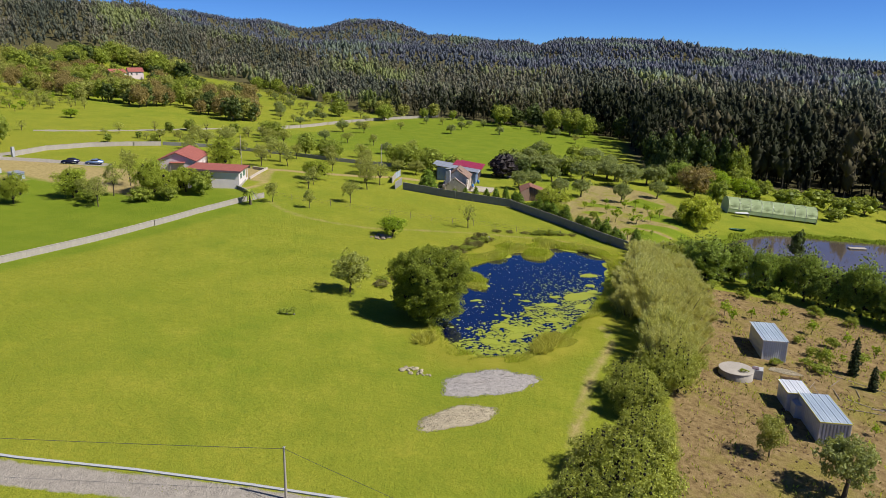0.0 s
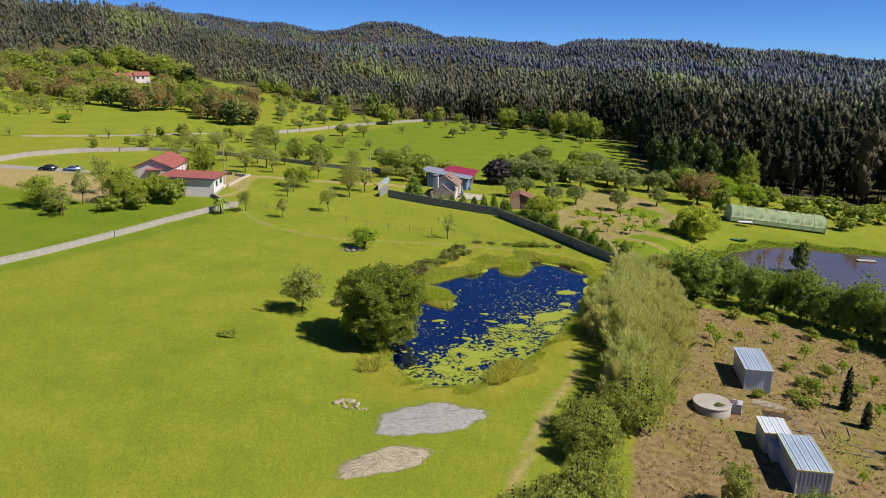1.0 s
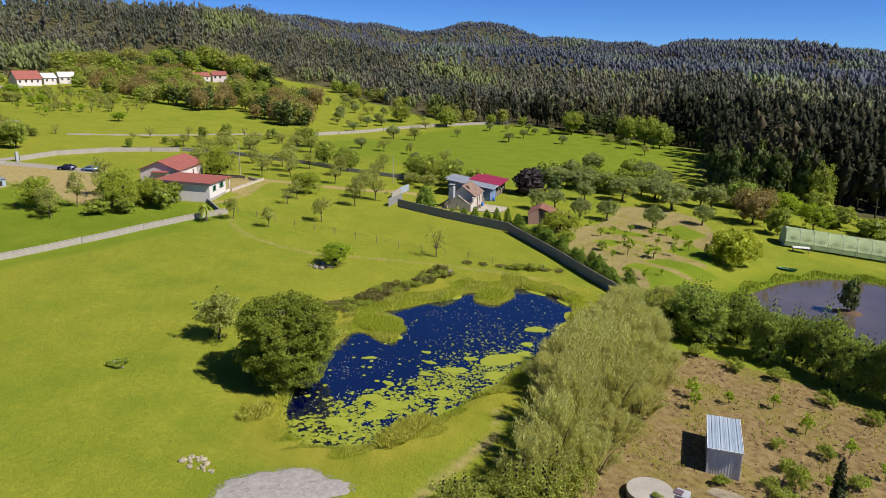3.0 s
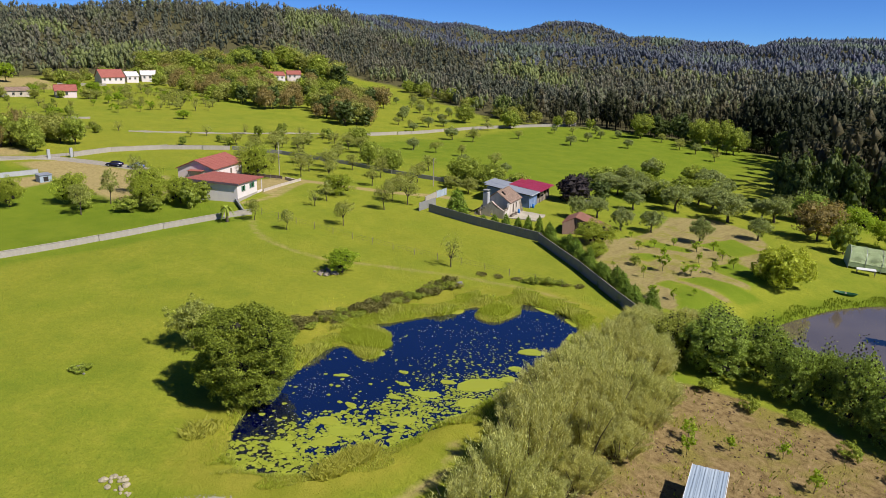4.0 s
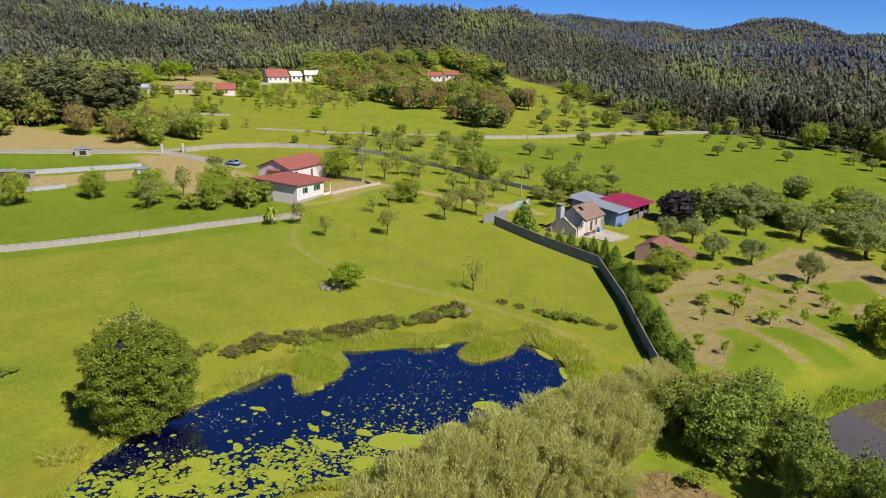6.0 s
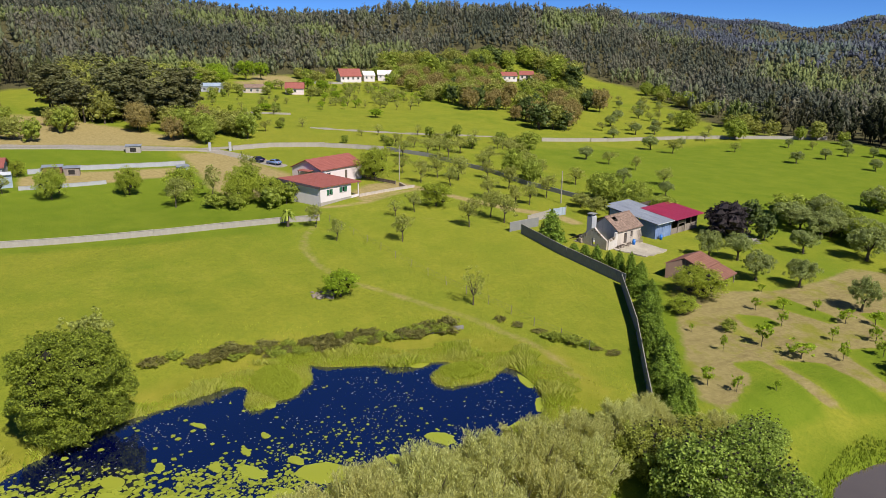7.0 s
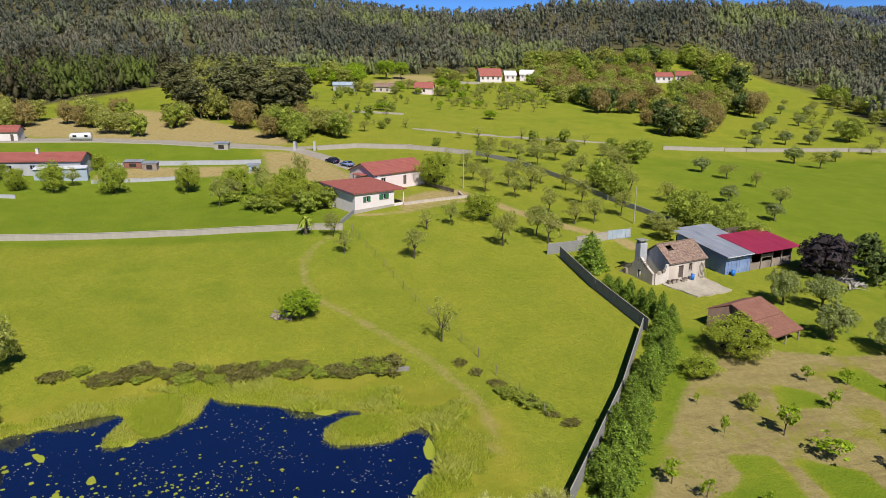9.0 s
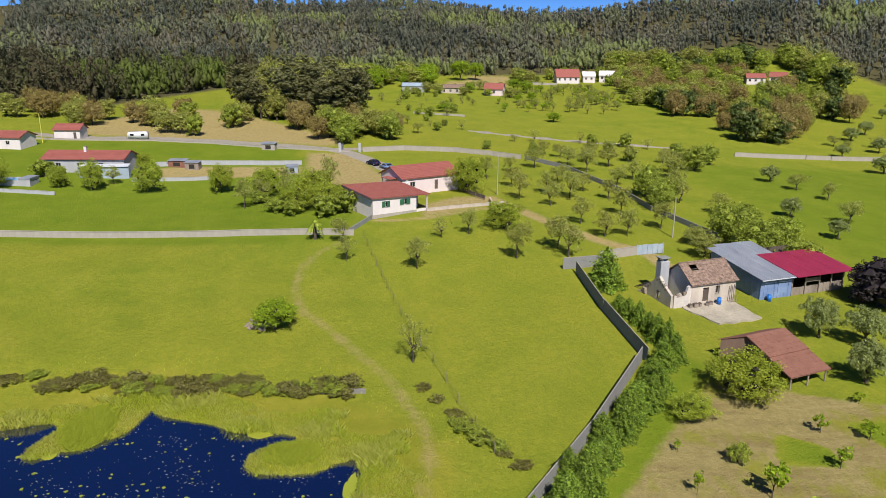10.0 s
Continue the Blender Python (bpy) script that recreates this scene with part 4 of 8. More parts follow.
# the conifer hedge along the fence
for k in range(30):
    f = k / 29
    x, y = -55.6 + 33.6 * f + orng.uniform(-0.3, 0.3), 166.6 - 24.6 * f + orng.uniform(-0.3, 0.3)
    plant("conifer", x + orng.uniform(0, 1.6), y + orng.uniform(0, 1.9), orng.choice([2.0, 2.6, 3.0, 3.4, 3.8]) * orng.uniform(0.9, 1.1), orng.uniform(2.6, 4.0), "conifer hedge along the fence")
for x, y, h in [(-70.6, 166.0, 2.0), (-67.8, 166.4, 2.6), (-65.2, 167.0, 3.2), (-62.4, 167.4, 3.0), (-60.0, 167.6, 3.8), (-57.5, 168.0, 4.2)]:
    plant("conifer", x, y, h, 2.6, "conifer hedge along the fence")

# willows and hedgerow between the pond and the bare plot
for x, y, h, w in [(-9.4, 94, 7.4, 8), (-8.6, 88.5, 7.4, 8), (-11, 99, 6.8, 8.5), (-13.0, 104, 6.2, 8.5), (-14.2, 110, 5.8, 8.5), (-8.2, 102, 6.4, 8), (-9.2, 108, 6.2, 8), (-15.0, 116, 5.4, 8), (-9.8, 114, 5.8, 8), (-15.5, 121.5, 5.0, 7.5),
                   (-10.6, 119.5, 5.6, 8), (-16.4, 127, 4.4, 7), (-12, 125, 5.2, 7.5), (-7.8, 83.5, 6.5, 7), (-16.0, 106, 4.2, 6), (-16.8, 112, 3.8, 6), (-15.0, 100, 4.2, 6), (-5.6, 97, 3.6, 6), (-5.8, 105, 3.4, 6.5), (-6.4, 111.5, 3.6, 6.5), (-7.2, 117.5, 3.6, 6), (-17.2, 118, 3.4, 5.5), (-5.4, 91, 3.8, 5.5), (-17.5, 133, 4.0, 6.5), (-20, 138.5, 2.8, 5), (-17.5, 137, 3.4, 5.5), (-15, 143.5, 3.0, 5)]:
    plant("willow", x, y, h, w, "willows by the pond")
for x, y, h, w in [(-6.6, 79.5, 6.0, 6), (-6.4, 84, 5.6, 5.5), (-10.4, 75.4, 4.6, 5.0), (-8.6, 71.5, 5.0, 5), (-7.0, 65.0, 4.6, 5.0), (-7.2, 60.5, 5.6, 6), (-6.6, 56, 6.0, 6), (-6.2, 51.5, 6, 6), (-6, 46, 6, 6), (-9.8, 57.5, 4.5, 5), (-9.6, 50.5, 4.5, 5), (-14, 139, 4.0, 6), (-13, 133, 5.5, 6.5)]:
    plant("thicket", x, y, h, w, "hedgerow bushes")

# the row of trees before the muddy pond
for x, y, h, w in [(-6.5, 132, 8.8, 8), (-2.0, 136, 8.4, 6.5), (2.5, 132, 8.8, 5.4), (5.6, 134.5, 8.0, 5.0), (9.5, 132, 10.2, 6.0), (13.5, 131, 8.4, 6.5), (18.0, 130, 10.8, 6.6), (21.8, 128.6, 8.8, 6.4), (26, 127.5, 11.0, 8), (31.5, 126.5, 10, 8), (37, 125, 9, 8), (-9, 140, 6.5, 6.5), (-12, 146, 5.5, 6), (44, 123, 9, 9), (52, 122, 9, 9)]:
    plant("broad", x, y, h, w, "row of trees by the muddy pond")
for x, y in [(-5, 126), (0, 125.5), (5, 126.5), (11, 124), (16, 123), (22, 121.5)]:
    plant("bush", x, y, 1.8, 2.6, "undergrowth of the row of trees")

# ---------------------------------------------------------------- walls and fences


def along(line, step):
    """Places and headings at even steps along a line: x, y, degrees."""
    out, rest = [], 0.0
    for (ax, ay), (bx, by) in zip(line[:-1], line[1:]):
        n = math.hypot(bx - ax, by - ay)
        d = rest
        while d < n:
            out.append((ax + (bx - ax) * d / n, ay + (by - ay) * d / n, math.degrees(math.atan2(by - ay, bx - ax))))
            d += step
        rest = d - n
    return out


def bay_mesh(name, length, high, thick, material, deep=0.5, coping=0.0, ribs=0):
    """One bay of a wall, with its coping or its cast grooves."""
    bm = box(bmesh.new(), 0, length, -thick / 2, thick / 2, -deep, high, 0.015)
    if coping:
        box(bm, 0, length, -thick / 2 - 0.05, thick / 2 + 0.05, high, high + coping, 0.015)
    for k in range(ribs):
        z = high * (k + 1) / (ribs + 1)
        box(bm, 0.05, length - 0.05, -thick / 2 - 0.018, thick / 2 + 0.018, z - 0.2, z + 0.14, 0.01)
    me = bpy.data.meshes.new(name)
    bmesh.ops.recalc_face_normals(bm, faces=bm.faces[:])
    bm.to_mesh(me)
    bm.free()
    me.materials.append(material)
    return me


def wall_run(name, line, bay, panel, post, label, piece="panel", kind="structure", category="wall", sink=0.0):
    """A wall of bays that follow the ground; each bay and post is a part."""
    x0, y0 = line[0]
    root = empty(name, x0, y0, height(x0, y0))
    tagged(root, label, category, kind=kind)
    inv = root.matrix_world.inverted()
    for x, y, a in along(line, bay):
        z = height(x, y) - sink
        if panel:
            rise = height(x + bay * math.cos(radians(a)), y + bay * math.sin(radians(a))) - sink - z
            part(piece, panel, None, root).matrix_basis = inv @ pose(x, y, z, 0, -math.degrees(math.atan2(rise, bay)), a)
        if post:
            part("post", post, None, root).matrix_basis = inv @ pose(x, y, z, 0, 0, a)
    return root


BAY = 3.0
wall_run("boundary_wall", [(-101.6, 38), (-101.9, 66), (-102.3, 82), (-103.0, 95), (-103.0, 109), (-101.9, 121), (-100.9, 126.4)], BAY, bay_mesh("bay", BAY, 1.05, 0.22, M["pale_concrete"], 0.8, 0.07), None,
         "long pale concrete block wall between meadow and lawn", "bay")
wall_run("boundary_wall", [(-100.9, 126.4), (-110.2, 130.6)], BAY, bay_mesh("bay", BAY, 0.75, 0.22, M["concrete"], 0.8, 0.06), None, "short grey wall turning towards the white house", "bay")
PANEL = 2.1
panel_mesh = bay_mesh("panel", PANEL, 1.85, 0.07, M["concrete"], 0.5, 0.0, 3)
panel_post = bpy.data.meshes.new("post")
bm = box(bmesh.new(), -0.07, 0.07, -0.06, 0.06, -0.6, 1.92, 0.015)
bm.to_mesh(panel_post), bm.free()
panel_post.materials.append(M["concrete"])
wall_run("panel_fence", [(-87.5, 169.5), (-85.8, 163.2), (-70.5, 163.3), (-55.6, 164.4), (-39.6, 153.9), (-22.5, 141.2)], PANEL, panel_mesh, panel_post, "grey precast concrete panel fence with pale posts", category="fence")
# coping paler than the panels, painting the sunlit look of the top edge
wall_run("fence_coping", [(-87.5, 169.5), (-85.8, 163.2), (-70.5, 163.3), (-55.6, 164.4), (-39.6, 153.9), (-22.5, 141.2)], PANEL, bay_mesh("cap", PANEL, 1.91, 0.10, M["pale_concrete"], -1.855), None, "thin coping on the panel fence, paled as if sunlit", "cap", category="fence")
wall_run("low_wall", [(-115.2, 141.2), (-118.7, 149.0), (-121.4, 155.0)], BAY, bay_mesh("bay", BAY, 0.55, 0.25, M["plaster"], 0.6, 0.05), None, "low stained earth-coloured wall around the forecourt", "bay")
wall_run("low_wall", [(-121.4, 155.0), (-125.3, 155.0)], 1.3, bay_mesh("bay", 1.3, 0.7, 0.25, M["plaster"], 0.6, 0.05), None, "short earth-coloured wall closing the forecourt", "bay")
wall_run("garden_fence", [(-125.3, 154.0), (-128.6, 151.8), (-133.5, 149.8)], 1.5, bay_mesh("rail", 1.5, 1.0, 0.05, M["dark_wood"], -0.35, 0.04, 1), bay_mesh("post", 0.12, 1.2, 0.12, M["wood"], 0.4), "old dark timber fence beside the forecourt", "rail", "", "fence")
far_bay = bay_mesh("bay", 4.0, 1.25, 0.25, M["pale_concrete"], 0.8, 0.06)
wall_run("field_wall", [(-217, 160), (-209.5, 172.5), (-201.5, 189), (-197, 206), (-195, 221)], 4.0, bay_mesh("bay", 4.0, 0.35, 0.3, M["pale_concrete"], 0.6), None, "low pale wall along a field lane", "bay")
wall_run("field_wall", [(-188.5, 238), (-190.6, 258), (-190.6, 266), (-189.2, 287), (-186, 302), (-178.4, 324.6), (-169.3, 346.5), (-165, 360)], 4.0, far_bay, None, "pale rendered wall along the far field", "bay")
wall_run("field_wall", [(-181.5, 152), (-178, 160), (-173.5, 168)], 4.0, far_bay, None, "pale rendered wall behind the orchard", "bay")
wall_run("field_wall", [(-173, 171), (-160.9, 179.5), (-145.3, 184.1), (-137.3, 186.6), (-122.5, 188.2), (-103.5, 194)], 4.0, bay_mesh("bay", 4.0, 1.1, 0.2, M["concrete"], 0.6), None, "dark grey wall across the orchard", "bay")
wall_run("field_wall", [(-256, 143), (-250.5, 160)], 4.0, bay_mesh("bay", 4.0, 0.7, 0.3, M["pale_concrete"], 0.6), None, "low pale wall along a field lane", "bay")
lane_bay = bay_mesh("bay", 4.0, 1.3, 0.2, M["pale_concrete"], 0.8, 0.05)
wall_run("lane_wall", [(-192, 20), (-189.6, 43), (-190.6, 64), (-188.5, 82), (-183.6, 100.6), (-180.4, 119)], 4.0, bay_mesh("bay", 4.0, 0.45, 0.2, M["pale_concrete"], 0.8, 0.05), None, "low pale wall beside the lane", "bay")
wall_run("lane_wall", [(-180, 126.5), (-183, 138), (-181.5, 151)], 4.0, lane_bay, None, "pale wall beside the gate", "bay")
wall_run("garden_wall", [(-132.6, 40), (-131.6, 63)], BAY, bay_mesh("bay", BAY, 0.7, 0.2, M["grey_wall"], 0.6, 0.05), None, "low grey garden wall beside the pool", "bay")
wall_run("garden_wall", [(-145.9, 74.8), (-149.9, 90)], BAY, bay_mesh("bay", BAY, 0.8, 0.2, M["grey_wall"], 0.6, 0.05), None, "low grey garden wall along the lawn", "bay")
wall_run("garden_wall", [(-160.2, 76), (-163.5, 87), (-164.2, 97), (-164.4, 111)], BAY, bay_mesh("bay", BAY, 1.1, 0.2, M["grey_wall"], 0.6, 0.05), None, "grey wall between lawn and yard", "bay")


def wire_fence(line, step):
    x0, y0 = line[0]
    root = empty("wire_fence", x0, y0, height(x0, y0), 0, "wooden stake and wire fence across the meadow", "fence")
    inv = root.matrix_world.inverted()
    v, q = tube_arrays([(0, 0, -0.3), (0.02, 0.01, 0.7), (0, 0, 1.35)], [0.05, 0.045, 0.04], 6)
    stake = fast_mesh("stake", v, q, M["wood"], True)
    spots = along(line, step)
    for x, y, a in spots:
        part("stake", stake, None, root).matrix_basis = inv @ pose(x, y, height(x, y), tree_rng.uniform(-4, 4), tree_rng.uniform(-4, 4), a)
    for zz in (0.5, 0.85, 1.2):
        pts = [tuple(inv @ Vector((x, y, height(x, y) + zz))) for x, y, a in spots]
        tube(pts, [0.012] * len(pts), M["wire"], "wire", root, 3)


wire_fence([(-99.5, 129.4), (-86.4, 131.9), (-71.2, 134.8), (-60.8, 137.2), (-52.2, 139.8), (-45.6, 141.1), (-39.9, 142.8), (-33.0, 145.0)], 4.6)


def pole(x, y, h, r, material, label, name="utility_pole", arm=False, mesh_z=None):
    root = empty(name, x, y, None, 0, label, "pole")
    tube([(0, 0, -0.4), (0, 0, h * 0.5), (0, 0, h)], [r * 1.2, r, r * 0.8], material, "shaft", root, 8)
    part("cap", cube(-r, r, -r, r, h, h + 0.06, 0.01), M["metal"], root)
    if arm:
        part("crossarm", cube(-0.7, 0.7, -0.05, 0.05, h - 0.35, h - 0.22, 0.01), material, root)
    return root


pole(-102.9, 186.0, 7.4, 0.12, M["pale_concrete"], "slim pale concrete utility pole behind the ruin")
pole(-131.0, 157.4, 8.5, 0.11, M["pale_concrete"], "slim pale concrete utility pole beside the house")
pole(-184.8, 38.3, 8.0, 0.12, M["yellow_trim"], "pale yellow pole beside the lane")
pole(-31.3, 40.4, 4.6, 0.10, M["pale_concrete"], "pale concrete post carrying a wire beside the street", "wire_post")


def hanging_wire(a, b, sag):
    pts = [(a[0] + (b[0] - a[0]) * t, a[1] + (b[1] - a[1]) * t, a[2] + (b[2] - a[2]) * t - sag * 4 * t * (1 - t)) for t in np.linspace(0, 1, 17)]
    ob = tube(pts, [0.022] * 17, M["wire"], "overhead_wire", None, 4)
    tagged(ob, "thin dark overhead wire along the street", "wire")


zp = height(-31.3, 40.4) + 4.5
hanging_wire((-31.3, 40.4, zp), (-90, 12, height(-90, 12) + 4.5), 0.5)
hanging_wire((-31.3, 40.4, zp), (14, 38, height(14, 38) + 4.5), 0.5)
wall_run("street_wall", [(-92, 24.2), (-70, 28.6), (-53.6, 33.7), (-44.2, 37.3), (-35.2, 40.3), (-24.6, 43.5), (-10.5, 47)], 1.0, bay_mesh("kerb", 1.0, 0.10, 0.2, M["grey_wall"], 0.6, 0.03), None, "low grey kerb wall between street and meadow", "kerb")

# ---------------------------------------------------------------- buildings


def wall_pieces(bm, length, high, thick, openings, at=(0, 0), turn=0, deep=0.8, top=None):
    """A wall along x with openings (x0, x1, z0, z1) through it; the top may slope from high to top."""
    top = high if top is None else top
    m = Matrix.Translation((at[0], at[1], 0)) @ Matrix.Rotation(radians(turn), 4, "Z")

    xs = sorted({0.0, length, *(v for o in openings for v in o[:2])})
    zs = sorted({-deep, *(max(v, -deep) for o in openings for v in o[2:])}) + [1e3]
    made = {}

    def vert(i, j, side):
        if (i, j, side) not in made:
            z = high + (top - high) * xs[i] / length if j == len(zs) - 1 else zs[j]
            made[i, j, side] = bm.verts.new(m @ Vector((xs[i], thick * side, z)))
        return made[i, j, side]

    def solid(i, j):
        if not (0 <= i < len(xs) - 1 and 0 <= j < len(zs) - 1):
            return False
        cx, cz = (xs[i] + xs[i + 1]) / 2, (zs[j] + min(zs[j + 1], high)) / 2
        return not any(o[0] < cx < o[1] and o[2] < cz < o[3] for o in openings)

    for i in range(len(xs) - 1):
        for j in range(len(zs) - 1):
            if not solid(i, j):
                continue
            bm.faces.new([vert(i, j, 0), vert(i + 1, j, 0), vert(i + 1, j + 1, 0), vert(i, j + 1, 0)])
            bm.faces.new([vert(i, j + 1, 1), vert(i + 1, j + 1, 1), vert(i + 1, j, 1), vert(i, j, 1)])
            for di, dj, a, b in ((-1, 0, (i, j), (i, j + 1)), (1, 0, (i + 1, j), (i + 1, j + 1)), (0, -1, (i, j), (i + 1, j)), (0, 1, (i, j + 1), (i + 1, j + 1))):
                if not solid(i + di, j + dj):
                    bm.faces.new([vert(*a, 0), vert(*b, 0), vert(*b, 1), vert(*a, 1)])
    return bm


def window(parent, x0, x1, z0, z1, y=0.12, turn=0, at=(0, 0), shutters=None, name="window", frame_mat="white_paint"):
    """A framed window set back in an opening, with a sill and perhaps shutters."""
    m = Matrix.Translation((at[0], at[1], 0)) @ Matrix.Rotation(radians(turn), 4, "Z")
    f = 0.07
    bm = bmesh.new()
    for a in ((x0, x0 + f, z0, z1), (x1 - f, x1, z0, z1), (x0 + f, x1 - f, z0, z0 + f), (x0 + f, x1 - f, z1 - f, z1), ((x0 + x1) / 2 - 0.025, (x0 + x1) / 2 + 0.025, z0 + f, z1 - f)):
        box(bm, a[0], a[1], y, y + 0.06, a[2], a[3])
    w = part(name, bm, M[frame_mat], parent)
    w.matrix_basis = m
    part("pane", cube(x0 + f, x1 - f, y + 0.02, y + 0.035, z0 + f, z1 - f, 0), M["glass"], w, "dark window glass")
    part("sill", cube(x0 - 0.08, x1 + 0.08, -0.06, 0.1, z0 - 0.07, z0, 0.01), M["pale_concrete"], w)
    if shutters:
        half = (x1 - x0) * 0.36
        for a, b in ((x0 - 0.02, x0 + half), (x1 - half, x1 + 0.02)):
            # one louvred leaf, its front in seven slanting steps
            rim = [(0.0, z0), (0.0, z1)]
            for k in range(7):
                top = z1 - (z1 - z0) * k / 7
                rim += [(-0.025, top - 0.005), (-0.05, top - (z1 - z0) / 7 * 0.8)]
            part("shutter", prism([(a, p, q) for p, q in rim], [(b, p, q) for p, q in rim]), M[shutters], w, "green louvred shutter")
    return w


def door(parent, x0, x1, z1, y=0.1, material="dark_wood", z0=0.0, turn=0, at=(0, 0)):
    m = Matrix.Translation((at[0], at[1], 0)) @ Matrix.Rotation(radians(turn), 4, "Z")
    bm = box(bmesh.new(), x0, x1, y, y + 0.06, z0, z1, 0.01)
    for k in (0.3, 0.72):
        zz = z0 + (z1 - z0) * k
        box(bm, x0 + 0.12, x1 - 0.12, y - 0.015, y, zz - 0.28, zz + 0.28, 0.005)
    d = part("door", bm, M[material], parent)
    d.matrix_basis = m
    part("handle", cube(x1 - 0.14, x1 - 0.08, y - 0.06, y - 0.01, z0 + 0.98, z0 + 1.02, 0.005), M["metal"], d)
    return d


def roof_tiles(parent, a, b, c, d, material, lift=0.02, pitch=0.55, name="tile_course"):
    """Courses of tiles on a slope: a, b the eave's ends, c, d the ridge's ends above them."""
    a, b, c, d = (Vector(v) for v in (a, b, c, d))
    n = max(2, int((d - a).length / pitch))
    nrm = (b - a).cross(d - a).normalized()
    if nrm.z < 0:
        nrm = -nrm
    for k in range(n):
        f0, f1 = k / n, (k + 1.12) / n
        lo0, lo1, hi0, hi1 = a.lerp(d, f0), b.lerp(c, f0), a.lerp(d, min(f1, 1)), b.lerp(c, min(f1, 1))
        bm = bmesh.new()
        cols = max(4, int((b - a).length / 0.45))
        rows = [[], []]
        for j in range(cols + 1):
            t = j / cols
            wave = nrm * (lift + (0.05 if j % 2 else 0.0))
            rows[0].append(bm.verts.new(lo0.lerp(lo1, t) + wave + nrm * 0.045))
            rows[1].append(bm.verts.new(hi0.lerp(hi1, t) + wave))
        for j in range(cols):
            bm.faces.new((rows[0][j], rows[0][j + 1], rows[1][j + 1], rows[1][j]))
        front = [bm.verts.new(v.co - nrm * 0.06) for v in rows[0]]
        for j in range(cols):
            bm.faces.new((front[j], front[j + 1], rows[0][j + 1], rows[0][j]))
        part(name, bm, material, parent)


def gable_house(name, x, y, rz, length, depth, wall_h, ridge_h, wall, roof, label, front=(), doors=(), group="", z=None, over=0.4, chimney=None, category="house", courses=True):
    """A plain house: ridge along x, front at y = 0."""
    root = empty(name, x, y, z, rz, label, category, group)
    part("wall", wall_pieces(bmesh.new(), length, wall_h, 0.25, [*front, *doors]), M[wall], root)
    part("wall", wall_pieces(bmesh.new(), length, wall_h, 0.25, [], (0, depth - 0.25)), M[wall], root)
    for gx in (0.0, length - 0.25):
        pts = [(gx, 0.25, -0.8), (gx, depth - 0.25, -0.8), (gx, depth - 0.25, wall_h), (gx, depth / 2, ridge_h - 0.08), (gx, 0.25, wall_h)]
        part("wall", prism(pts, [(p[0] + 0.25, p[1], p[2]) for p in pts]), M[wall], root)
    drop = (ridge_h - wall_h) * over / (depth / 2)
    for sgn, y0 in ((1, -over), (-1, depth + over)):
        a, b = (-over, y0, wall_h - drop), (length + over, y0, wall_h - drop)
        c, d = (length + over, depth / 2, ridge_h), (-over, depth / 2, ridge_h)
        r = part("roof", slab([a, b, c, d] if sgn > 0 else [b, a, d, c], 0.12), M[roof], root)
        if courses:
            roof_tiles(r, a, b, c, d, M[roof])
    part("ridge", cube(-over, length + over, depth / 2 - 0.13, depth / 2 + 0.13, ridge_h - 0.04, ridge_h + 0.1, 0.05), M[roof], root)
    for o in front:
        window(root, *o)
    for o in doors:
        door(root, o[0], o[1], o[3])
    if chimney:
        cx, cy, ch = chimney
        c = part("chimney", cube(cx, cx + 0.6, cy, cy + 0.6, wall_h, ch, 0.02), M["render_wall"], root)
        part("cap", cube(cx - 0.08, cx + 0.68, cy - 0.08, cy + 0.68, ch, ch + 0.1, 0.02), M["concrete"], c)
    return root


